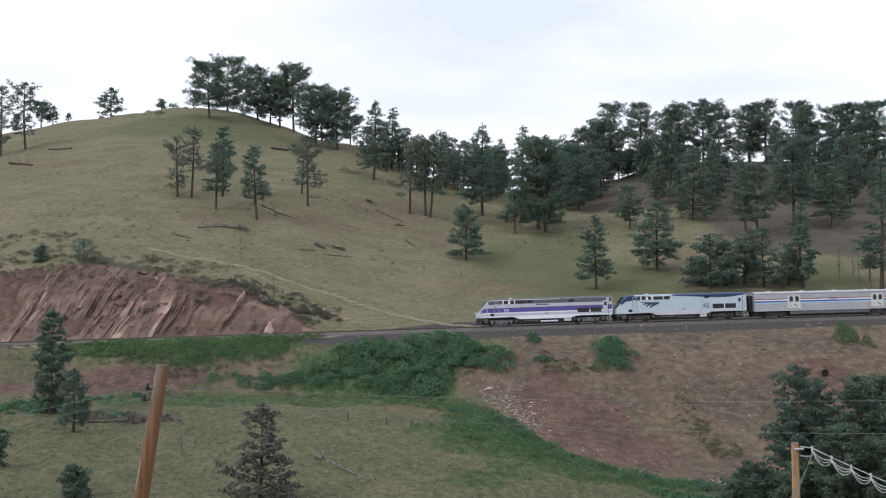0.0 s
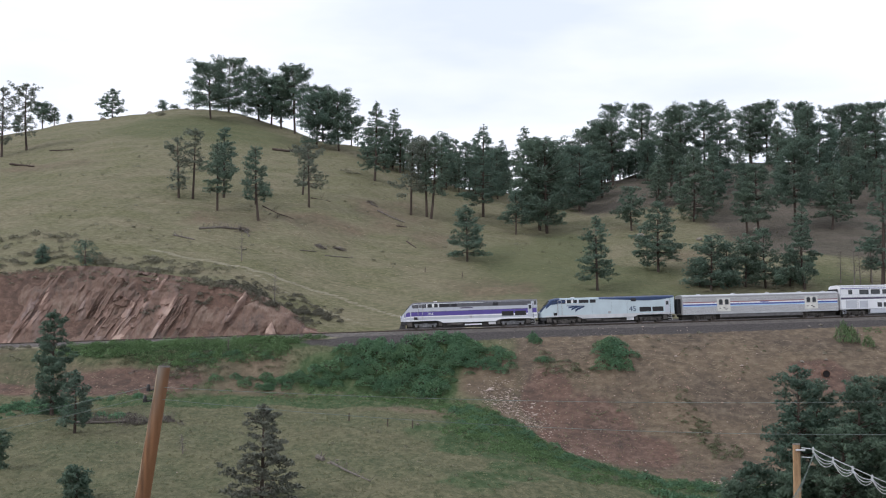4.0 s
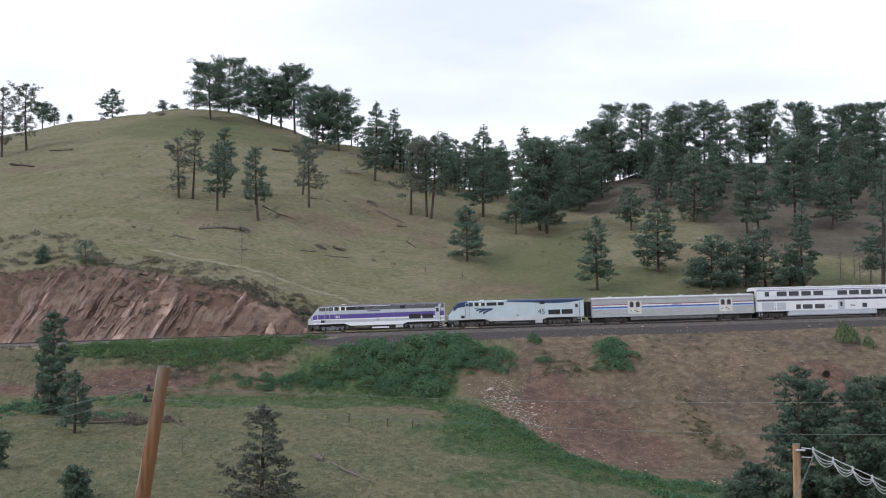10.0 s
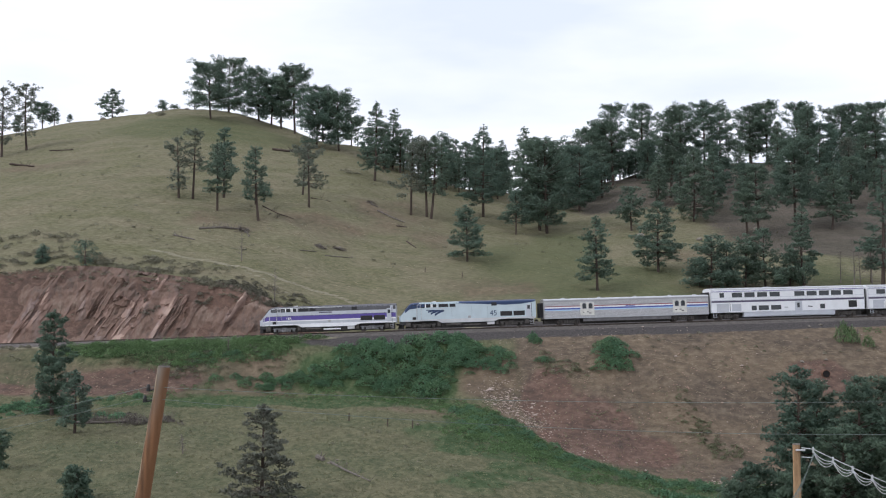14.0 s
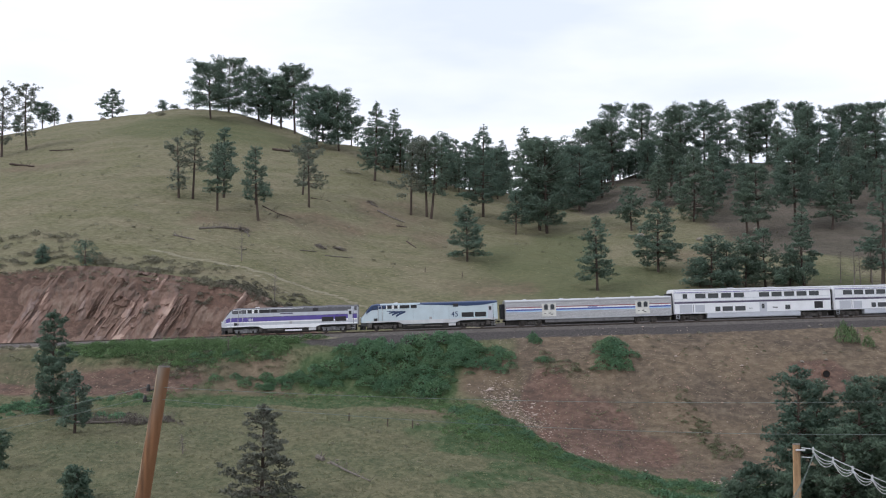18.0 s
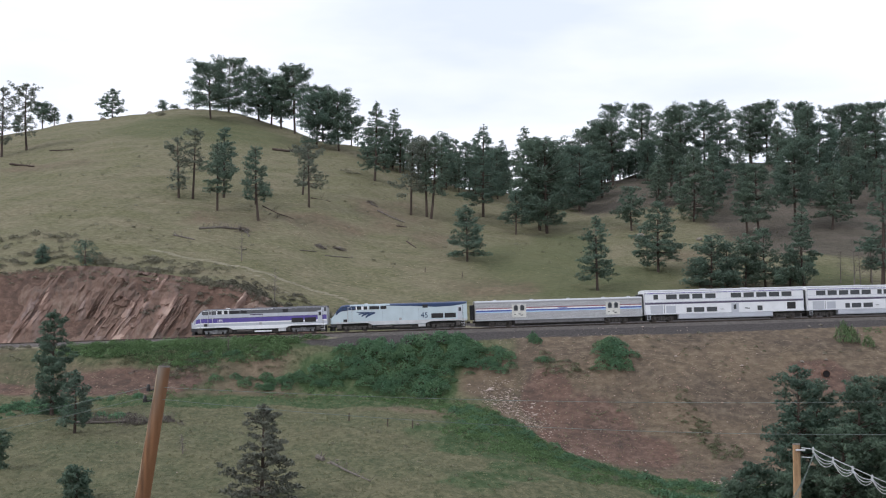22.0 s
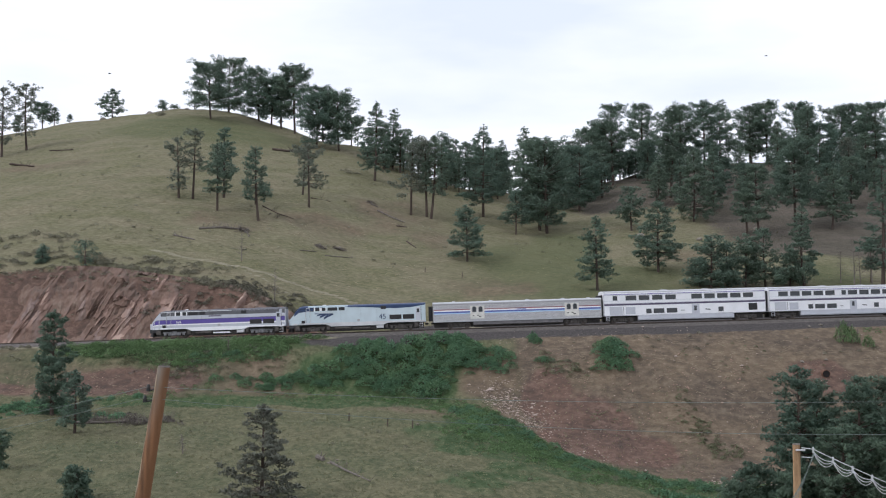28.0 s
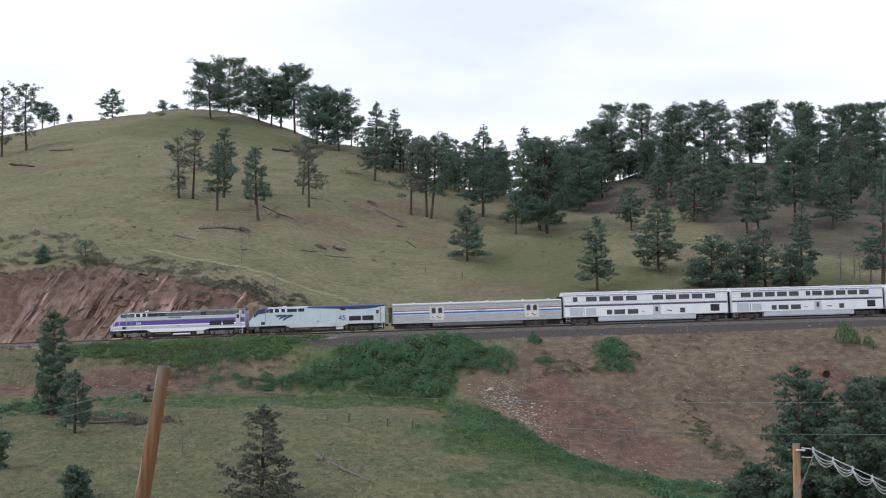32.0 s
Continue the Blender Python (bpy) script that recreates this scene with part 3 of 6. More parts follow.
# ---- rock face of the railway cut
def build_cut():
    """Steep tilted beds, each standing out by its own amount, broken off at its own height."""
    rng = random.Random(3)
    edge, beds = -130.0, []
    while edge < 10:
        wide = rng.choice((0.25, 0.4, 0.6, 0.8, 1.2, 1.8))
        beds.append((edge, rng.uniform(-0.25, 0.95), rng.uniform(0.35, 1.1), rng.uniform(-0.35, 0.35)))
        edge += wide
    starts = np.array([q[0] for q in beds])
    xs = np.arange(-122, -18.0, 0.16)
    hs = np.linspace(-0.03, 1.06, 76)
    vs, tones = [], []
    for h in hs:
        for c in xs:
            hc = float(cut_h(c))
            z = h * hc
            x = c + 0.48 * z + 0.35 * noise.noise(Vector((c * 0.2, z * 0.3, 4.0)))
            hx = float(cut_h(x))
            z = h * (0.5 * hc + 0.5 * hx)
            yt, zt = float(np.interp(x, _TX, _TY)), float(np.interp(x, _TX, _TZ))
            chip = noise.noise(Vector((x * 0.9, z * 0.8, 5.0)))
            tiny = noise.noise(Vector((x * 2.4, z * 2.0, 2.0)))
            i = max(int(np.searchsorted(starts, c)) - 1, 0)
            s0, proud, top, slant = beds[i]
            standing = 1.0 if h < top + 0.15 * chip else 0.3
            step = proud * standing + slant * (c - s0) * 0.5
            lump = noise.fractal(Vector((x * 0.09, z * 0.14, 1.0)), 1.0, 2.0, 3)
            gully = max(0.0, noise.noise(Vector((x * 0.16 - z * 0.03, 0.3, 8.0)))) * 1.6
            fade = min(1, hc / 5) * min(1, max(0.05, 4.5 * h))
            block = noise.cell(Vector((i * 1.7, z * 0.34 + math.sin(i * 5.1) + 0.25 * chip, 2.0)))
            fine_ = noise.cell(Vector((i * 2.3 + c * 1.6, z * 0.7 + 0.4 * tiny, 7.0)))
            core = 0.95 * math.exp(-((c + 53.6) / 3.9) ** 4) + 0.7 * math.exp(-((c + 43.5) / 2.4) ** 2) + 0.75 * math.exp(-((c + 35.4) / 0.5) ** 2) + 0.55 * math.exp(-((c + 68) / 2.0) ** 2) + 0.4 * math.exp(-((c + 61) / 1.5) ** 2)
            soil = max(0.0, min(1.0, 1.02 - core + 0.75 * noise.noise(Vector((x * 0.24, z * 0.26, 12.0)))))
            step = step * (0.72 + 0.4 * block) + 0.14 * fine_ - 0.05
            out_ = 0.30 + fade * (1.75 * step * (1 - soil) + 0.9 * lump - 0.7 * gully + (0.30 * chip + 0.16 * tiny) * (1 - 0.35 * soil) + 0.5 * soil * noise.noise(Vector((c * 0.75, z * 0.16, 21.0))))
            rag = 0.74 + 0.40 * noise.noise(Vector((x * 0.22, 6.0, 0.0))) + 0.12 * chip
            out_ -= max(0.0, h - rag) * 3.2
            tones.append((0.55 * (0.5 + 0.5 * math.sin(i * 12.9)) + 0.35 * block + 0.25 * fine_) * standing * (1 - soil) ** 0.6)
            vs.append((x, yt + 4.6 + 0.55 * z - out_, zt - 0.75 + z + 0.06 * tiny * fade))
    nx = len(xs)
    fs = [(j * nx + i, j * nx + i + 1, (j + 1) * nx + i + 1, (j + 1) * nx + i) for j in range(len(hs) - 1) for i in range(nx - 1)]
    me = mesh_from("rock_cut", vs, fs, M["rock"])
    me.attributes.new("bed_tone", "FLOAT", "POINT").data.foreach_set("value", np.array(tones, np.float32))
    tagged(new("rock_cut", me), "steep cut of tilted red and pink rock beds", "rock face", kind="structure")


build_cut()


# ---- the railway line
def along(s0, s1, step, section, name, material, smooth=False):
    """Sweep a (side, height) outline along the line."""
    ss = np.arange(s0, s1 + 0.01, step)
    vs, fs, k = [], [], len(section)
    for s in ss:
        p, q = track_at(s - 0.5), track_at(s + 0.5)
        d = (q - p) / np.linalg.norm(q - p)
        o = track_at(s)
        for a, z in section:
            vs.append((o[0] - d[1] * a, o[1] + d[0] * a, o[2] + z))
    for i in range(len(ss) - 1):
        for j in range(k - 1):
            fs.append((i * k + j, (i + 1) * k + j, (i + 1) * k + j + 1, i * k + j + 1))
    return mesh_from(name, vs, fs, material, smooth)


line = tagged(new("railway_track"), "single railway line on dark gravel ballast", "railway track", kind="structure")
part("ballast_bed", along(-180, 200, 2.0, [(-3.6, -0.95), (-1.75, -0.24), (-1.5, -0.2), (1.5, -0.2), (1.75, -0.24), (3.6, -0.95)], "ballast_bed", M["ballast"]), None, line)
for side in (-0.76, 0.76):
    part("rail", along(-180, 200, 1.0, [(side - 0.07, -0.17), (side - 0.015, -0.14), (side - 0.035, -0.03), (side - 0.03, 0), (side + 0.03, 0), (side + 0.035, -0.03), (side + 0.015, -0.14), (side + 0.07, -0.17)], "rail", M["rail"]), None, line)


def build_ties():
    vs, fs = [], []
    for s in np.arange(-120, 150, 0.55):
        o, q = track_at(s), track_at(s + 0.5)
        d = (q - o) / np.linalg.norm(q - o)
        n_ = np.array((-d[1], d[0], 0))
        b0 = len(vs)
        for u, w, z in ((-1, -1, 0), (1, -1, 0), (1, 1, 0), (-1, 1, 0), (-1, -1, 1), (1, -1, 1), (1, 1, 1), (-1, 1, 1)):
            vs.append(o + d * 0.11 * u + n_ * 1.3 * w + np.array((0, 0, -0.17 - 0.15 * (1 - z))))
        fs += [tuple(b0 + i for i in f) for f in ((4, 5, 6, 7), (0, 1, 5, 4), (1, 2, 6, 5), (2, 3, 7, 6), (3, 0, 4, 7))]
    return mesh_from("tie", vs, fs, M["tie"])


tagged(part("ties", build_ties(), None, line), kind="stuff")


# ---- pines
def clump_mesh(name, centres, sizes, rng, material, spikes=12, flat=0.6, thin=0.34, outward=None):
    """Tufts of needles or leaves: pointed blades round each centre, shaded softly along the given outward directions."""
    c = np.repeat(np.asarray(centres), spikes, 0)
    r = np.repeat(np.asarray(sizes), spikes)[:, None]
    d = rng.normal(size=c.shape)
    d[:, 2] = d[:, 2] * flat + 0.15
    d /= np.linalg.norm(d, axis=1)[:, None]
    e = rng.normal(size=c.shape)
    e -= (e * d).sum(1)[:, None] * d
    e /= np.linalg.norm(e, axis=1)[:, None]
    a = c - d * r * 0.15
    tip = c + d * r * rng.uniform(0.75, 1.2, r.shape)
    if outward is not None:
        o = np.repeat(np.asarray(outward), spikes, 0)
        o = o / np.maximum(np.linalg.norm(o, axis=1), 1e-6)[:, None] + 0.45 * d + 0.22 * rng.normal(size=c.shape)
        o /= np.linalg.norm(o, axis=1)[:, None]
        facing = np.cross(tip - a - e * r * thin, -2 * e * r * thin)
        e = e * np.where((facing * o).sum(1) < 0, -1.0, 1.0)[:, None]
    v = np.stack([a + e * r * thin, tip, a - e * r * thin], 1).reshape(-1, 3)
    me = bpy.data.meshes.new(name)
    k = len(c)
    me.vertices.add(3 * k)
    me.vertices.foreach_set("co", v.reshape(-1))
    me.loops.add(3 * k)
    me.loops.foreach_set("vertex_index", np.arange(3 * k))
    me.polygons.add(k)
    me.polygons.foreach_set("loop_start", np.arange(0, 3 * k, 3))
    me.update(calc_edges=True)
    if outward is not None:
        me.attributes.new("custom_normal", "FLOAT_VECTOR", "POINT").data.foreach_set("vector", np.repeat(o, 3, 0).astype(np.float32).reshape(-1))
    me.materials.append(material)
    return me


# crown outline from its base (0) to its tip (1), limbs for a tall tree, lift of the limbs (bottom, top), gaps, pad flatness
SHAPES = {
    "p": (lambda h: 0.78 + 0.30 * math.sin(math.pi * min(1.0, h * 1.3 + 0.12)) if h < 0.45 else 1.04 * max(0.0, 1 - ((h - 0.45) / 0.60) ** 2.0) ** 0.6 + 0.06, 80, (-0.06, 0.65), 0.13, 0.68),
    "m": (lambda h: (0.72 + 1.3 * h) if h < 0.2 else 1.0 - 0.80 * ((h - 0.2) / 0.8) ** 1.1, 72, (-0.10, 0.55), 0.15, 0.55),
    "o": (lambda h: 0.55 + 0.50 * math.sin(h * 5.2 + 0.9) ** 2 if h < 0.8 else 0.70 * (1.05 - h) / 0.25, 60, (-0.12, 0.60), 0.18, 0.65),
    "c": (lambda h: (0.85 + 0.9 * h) if h < 0.14 else 0.99 * ((1 - h) / 0.86) ** 0.85 + 0.07, 80, (-0.20, 0.42), 0.10, 0.42),
    "n": (lambda h: 0.80 + 0.35 * math.sin(math.pi * h * 1.2) if h < 0.5 else 1.1 * ((1 - h) / 0.5) ** 0.75 + 0.05, 84, (0.05, 0.7), 0.08, 0.55),
    "t": (lambda h: 1.02 * (1 - h) ** 0.95 + 0.10, 84, (0.10, 0.55), 0.10, 0.40),
    "b": (lambda h: 0.75 + 0.4 * math.sin(math.pi * h) if h < 0.75 else 0.75 * (1 - h) / 0.25 + 0.15, 44, (0.1, 0.6), 0.05, 0.6),
}
NEEDLE = {"n": "needles_deep", "t": "needles_grey", "o": "needles_dull"}


def pine_meshes(kind, seed, height, width, clear, fine=1.0):
    """Bent trunk with limbs, and a crown of rounded needle pads on the limbs' outer halves, with gaps between them."""
    rng = np.random.default_rng(seed)
    prof, count, (lift0, lift1), gap, flat = SHAPES[kind]
    rods = []
    lean = rng.normal(size=2) * 0.014 * height
    axis = lambda z: Vector((lean[0] * math.sin(3 * z / height), lean[1] * math.sin(2.4 * z / height), z))
    thick = 0.10 + 0.0105 * height
    marks = (-0.04, 0.16, 0.4, 0.65, 0.85, 0.985)
    knots = [axis(z * height) for z in marks]
    rad = [thick * q for q in (1.12, 0.92, 0.74, 0.50, 0.28, 0.08)]
    for i in range(5):
        rods.append((knots[i], knots[i + 1] + (knots[i + 1] - knots[i]) * 0.02, rad[i], rad[i + 1], 7))
    base = max(0.03, 0.86 * clear - 0.03) * height
    deep = height - base
    limbs = max(12, int(count * min(1.25, 0.35 + 0.65 * deep / 11.0)))
    centres, sizes, outs = [], [], []
    tuft = (0.36 if kind != "b" else 0.26) / fine ** 0.5

    def pad(c, r, away):
        k = max(4, int((12 if kind not in "nt" else 13) * fine * (r / 0.6) ** 1.5))
        d = rng.normal(size=(k, 3))
        d /= np.linalg.norm(d, axis=1)[:, None]
        p = d * (rng.uniform(0.35, 1.0, (k, 1)) ** 0.5) * r * np.array((1, 1, flat))
        centres.append(p + np.array(c))
        outs.append(0.75 * d + 0.55 * np.array(away) + np.array((0, 0, 0.30)))
        sizes.append(tuft * rng.uniform(0.75, 1.25, k))

    for i in range(limbs):
        h = (i + rng.uniform(0, 1)) / limbs
        az = 2.399 * i + rng.normal() * 0.45
        way = Vector((math.cos(az), math.sin(az), 0))
        lobe = noise.noise(Vector((1.5 * way.x + seed * 1.7, 1.5 * way.y, 3.4 * h)))
        if h < 0.93 and lobe < -0.55 + gap * 1.6 - 0.25 * (h > 0.8):
            continue
        reach = 0.5 * width * prof(h) * (0.84 + 0.62 * lobe) * rng.uniform(0.70, 1.18)
        root = axis(base + deep * (0.02 + 0.93 * h) + rng.normal() * 0.02 * deep)
        rise = reach * (lift0 + (lift1 - lift0) * h + rng.normal() * 0.10)
        tip = root + way * reach + Vector((0, 0, rise))
        tip.z = min(tip.z, 0.95 * height - (0.35 if kind in "po" else 0.1))
        rods.append((root, tip, max(0.02, 0.10 * thick + 0.010 * reach), 0.012, 4))
        side = Vector((-way.y, way.x, 0))
        m = 1 + int(reach / 0.74)
        for q in range(m):
            f = 1.0 - 0.70 * q / max(m, 1) if reach > 0.8 else 1.0 - 0.5 * q
            c = root.lerp(tip, f) + side * (rng.normal() * 0.30 * reach * (1.2 - f) + rng.normal() * 0.18) + Vector((0, 0, 0.08 * reach * f * f + rng.normal() * 0.22))
            r = (0.40 + 0.055 * reach) * rng.uniform(0.65, 1.35) * {"o": 0.9, "t": 0.9, "p": 1.12}.get(kind, 1.0)
            pad(tuple(c), min(r, 0.22 * width + 0.1), (way.x * 0.9, way.y * 0.9, 0.25 * (h - 0.4)))
    for q in range(3):
        c = axis(height * (0.90 + 0.025 * q) - 0.15 if kind in "po" else height * (0.93 + 0.025 * q) - 0.1)
        pad(tuple(c), max(0.14, (0.40 if kind in "po" else 0.26) * (1 - 0.25 * q)) * min(1, width / 4), (0, 0, 0.6))
    crown = clump_mesh("crown", np.concatenate(centres), np.concatenate(sizes), rng, M[NEEDLE.get(kind, "needles")], 4, 0.75, 0.25 if fine > 1.2 else 0.205, np.concatenate(outs))
    return rods_mesh("trunk", rods, M["bark"]), crown


LABELS = {"p": "broad dark green ponderosa pine with a rounded crown", "m": "dark green pine with layered limbs and a bare lower trunk",
          "o": "thin open-crowned pine with sparse needles on the dry hillside", "c": "conical dark green pine with wide lower limbs", "n": "tall dense dark green pine", "t": "grey-green twiggy conifer branching to the ground", "b": "low bushy pine with a broad rounded crown"}
pine_rng = random.Random(5)


def pine(meshes, kind, x, y, size=(1, 1, 1), label="", group="pines on the hillside", sink=0.15, turn=None):
    ob = tagged(new("pine_tree"), label or LABELS[kind], "pine tree", group)
    ob.matrix_basis = Matrix.Translation((x, y, float(land(x, y)) - sink)) @ pose(0, 0, 0, pine_rng.uniform(-1.5, 1.5), pine_rng.uniform(-1.5, 1.5), pine_rng.uniform(0, 360) if turn is None else turn)
    for name, me in zip(("trunk", "crown"), meshes):
        p = new(name, me)
        p.parent = ob
        p.scale = size
    return ob


# kind, place, height, crown width, share of the trunk that is bare
RIDGE = [
    ('o', -101.8, 278.0, 17.2, 6.7, 0.25),
    ('o', -97.4, 281.9, 16.5, 6.0, 0.28),
    ('p', -109.2, 327.9, 7.7, 5.2, 0.43),
    ('c', -106.2, 328.5, 5.4, 3.0, 0.36),
    ('c', -102.2, 329.3, 2.6, 1.1, 0.52),
    ('c', -91.3, 331.9, 8.5, 8.3, 0.2),
    ('c', -78.0, 334.5, 3.0, 2.8, 0.31),
    ('b', -74.3, 332.6, 1.0, 2.8, 0.33),
    ('p', -60.4, 312.6, 14.9, 10.2, 0.29),
    ('p', -59.2, 332.1, 15.6, 9.9, 0.09),
    ('b', -69.3, 335.0, 2.8, 4.0, 0.27),
    ('p', -49.9, 325.9, 15.1, 9.1, 0.22),
    ('p', -46.2, 323.7, 13.0, 6.9, 0.21),
    ('p', -43.4, 322.3, 15.1, 6.9, 0.24),
    ('p', -39.3, 319.3, 19.1, 9.2, 0.39),
    ('p', -31.7, 302.0, 13.9, 10.9, 0.15),
    ('p', -31.3, 314.4, 15.3, 6.1, 0.36),
    ('p', -26.0, 301.1, 15.5, 8.7, 0.28),
    ('p', -24.1, 316.8, 8.0, 5.9, 0.24),
]
SLOPE = [
    ('m', 5.5, 308.7, 12.7, 7.2, 0.4),
    ('m', 7.8, 307.0, 13.7, 6.6, 0.4),
    ('m', 14.1, 307.2, 12.8, 8.0, 0.39),
    ('m', -4.1, 298.6, 10.2, 6.9, 0.42),
    ('m', -14.3, 293.2, 12.3, 7.4, 0.23),
    ('m', -10.5, 294.5, 10.9, 6.8, 0.23),
    ('m', 0.8, 300.1, 12.8, 6.4, 0.39),
    ('m', -18.6, 296.8, 8.5, 5.5, 0.25),
    ('o', -51.7, 236.5, 12.6, 5.1, 0.22),
    ('o', -49.2, 237.6, 14.6, 4.2, 0.51),
    ('m', -43.0, 230.5, 13.4, 6.6, 0.33),
    ('m', -43.4, 239.4, 14.5, 5.8, 0.39),
    ('m', -34.7, 227.3, 14.5, 6.1, 0.33),
    ('o', -36.6, 236.2, 7.8, 3.7, 0.46),
    ('o', -26.7, 240.8, 13.5, 6.0, 0.39),
    ('o', -28.9, 248.9, 10.2, 4.2, 0.46),
    ('c', -15.5, 274.0, 18.9, 7.8, 0.21),
    ('c', -12.3, 295.8, 15.5, 7.4, 0.22),
    ('o', -6.7, 253.4, 16.1, 6.1, 0.36),
    ('o', -3.4, 253.7, 17.3, 5.7, 0.37),
    ('m', -2.5, 253.0, 18.2, 7.3, 0.37),
    ('m', -9.1, 305.1, 10.8, 6.2, 0.13),
    ('m', -6.3, 307.5, 10.0, 4.9, 0.27),
    ('m', -0.3, 283.1, 15.4, 6.6, 0.39),
    ('m', 3.2, 307.1, 12.6, 5.7, 0.34),
    ('c', 8.9, 268.3, 21.3, 11.0, 0.22),
    ('c', 4.5, 225.7, 10.9, 7.8, 0.2),
    ('m', 15.1, 251.1, 9.4, 6.5, 0.34),
    ('c', 18.8, 286.0, 20.6, 8.8, 0.21),
    ('p', 20.8, 260.6, 20.7, 10.4, 0.13),
    ('p', 22.0, 256.3, 20.6, 10.9, 0.15),
    ('p', 32.2, 285.7, 16.2, 10.3, 0.16),
    ('m', 15.9, 321.3, 14.8, 5.1, 0.23),
    ('m', 34.1, 329.6, 13.6, 7.0, 0.4),
]
DRAW = [
    ('p', 40.8, 338.1, 17.0, 9.4, 0.3),
    ('p', 44.2, 330.3, 18.0, 8.3, 0.24),
    ('p', 45.8, 325.2, 22.8, 9.4, 0.22),
    ('p', 56.5, 342.0, 20.8, 9.2, 0.3),
    ('m', 39.9, 256.3, 9.7, 8.1, 0.28),
    ('c', 39.5, 222.8, 13.6, 10.1, 0.21),
    ('c', 26.5, 208.7, 13.3, 6.8, 0.24),
    ('p', 54.6, 290.5, 22.0, 8.4, 0.31),
    ('p', 57.0, 288.8, 23.8, 7.8, 0.3),
    ('m', 54.4, 262.4, 16.1, 11.2, 0.12),
    ('p', 64.1, 296.9, 23.5, 7.4, 0.3),
    ('m', 51.6, 291.9, 8.8, 5.7, 0.31),
    ('m', 61.2, 273.2, 16.0, 7.9, 0.18),
    ('p', 70.4, 306.6, 21.8, 7.4, 0.27),
    ('m', 46.7, 211.9, 10.1, 7.7, 0.18),
    ('m', 49.8, 212.7, 8.0, 5.3, 0.23),
    ('m', 45.2, 214.2, 5.1, 4.8, 0.28),
    ('m', 53.1, 213.4, 8.8, 5.7, 0.21),
    ('m', 56.6, 213.2, 10.8, 6.7, 0.22),
    ('m', 61.2, 214.4, 6.1, 5.2, 0.26),
    ('c', 63.2, 212.5, 16.1, 6.5, 0.18),
    ('m', 64.6, 247.7, 15.5, 10.6, 0.27),
    ('m', 62.4, 248.6, 13.6, 7.2, 0.38),
    ('p', 91.2, 357.9, 17.4, 9.3, 0.22),
    ('p', 96.7, 359.5, 18.8, 9.7, 0.24),
    ('m', 90.2, 324.2, 15.1, 6.0, 0.2),
    ('p', 74.5, 256.0, 19.7, 8.8, 0.32),
    ('p', 99.6, 337.7, 19.9, 9.4, 0.32),
    ('c', 82.2, 255.9, 13.6, 8.1, 0.27),
    ('p', 94.6, 304.0, 17.0, 7.1, 0.35),
    ('p', 92.5, 305.0, 21.4, 5.7, 0.27),
    ('p', 113.0, 342.7, 18.6, 8.9, 0.2),
    ('p', 115.4, 341.1, 19.6, 7.3, 0.17),
    ('o', 103.4, 306.1, 14.2, 5.7, 0.37),
    ('p', 120.6, 342.4, 19.2, 7.9, 0.24),
    ('p', 117.1, 324.8, 22.2, 9.7, 0.28),
    ('c', 77.0, 212.9, 24.6, 7.3, 0.18),
    ('o', 76.7, 217.7, 7.6, 3.2, 0.4),
]
for j_, (rows, grp) in enumerate(((RIDGE, "pines along the ridge"), (SLOPE, "pines on the slope"), (DRAW, "pines by the railway"))):
    for i_, (k_, x_, y_, h_, w_, c_) in enumerate(rows):
        pine(pine_meshes(k_, 100 * j_ + i_ + 7, h_, w_ * (1.42 if y_ < 216 and k_ == "m" else 1.06), c_ * (0.6 if y_ < 216 and k_ == "m" else 1.0)), k_, x_, y_, group=grp)

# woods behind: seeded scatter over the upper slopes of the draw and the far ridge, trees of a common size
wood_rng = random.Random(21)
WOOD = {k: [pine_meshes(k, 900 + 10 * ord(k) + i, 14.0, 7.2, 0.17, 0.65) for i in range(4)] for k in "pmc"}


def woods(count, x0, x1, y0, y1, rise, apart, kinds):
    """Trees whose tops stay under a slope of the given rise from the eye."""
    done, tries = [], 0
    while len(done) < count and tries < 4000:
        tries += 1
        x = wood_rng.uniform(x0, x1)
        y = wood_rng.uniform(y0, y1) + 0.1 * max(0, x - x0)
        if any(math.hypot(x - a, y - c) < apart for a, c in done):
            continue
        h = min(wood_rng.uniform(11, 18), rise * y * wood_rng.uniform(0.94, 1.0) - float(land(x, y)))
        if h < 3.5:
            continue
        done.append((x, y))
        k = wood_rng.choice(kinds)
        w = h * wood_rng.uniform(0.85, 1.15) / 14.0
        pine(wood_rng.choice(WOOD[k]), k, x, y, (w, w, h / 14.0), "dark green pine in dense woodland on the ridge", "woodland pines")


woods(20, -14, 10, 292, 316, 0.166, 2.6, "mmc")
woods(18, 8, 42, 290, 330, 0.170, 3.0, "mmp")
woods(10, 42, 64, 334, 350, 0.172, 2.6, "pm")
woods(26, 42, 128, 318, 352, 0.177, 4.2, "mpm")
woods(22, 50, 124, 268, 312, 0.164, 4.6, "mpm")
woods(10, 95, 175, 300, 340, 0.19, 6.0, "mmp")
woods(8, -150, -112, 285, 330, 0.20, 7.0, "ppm")

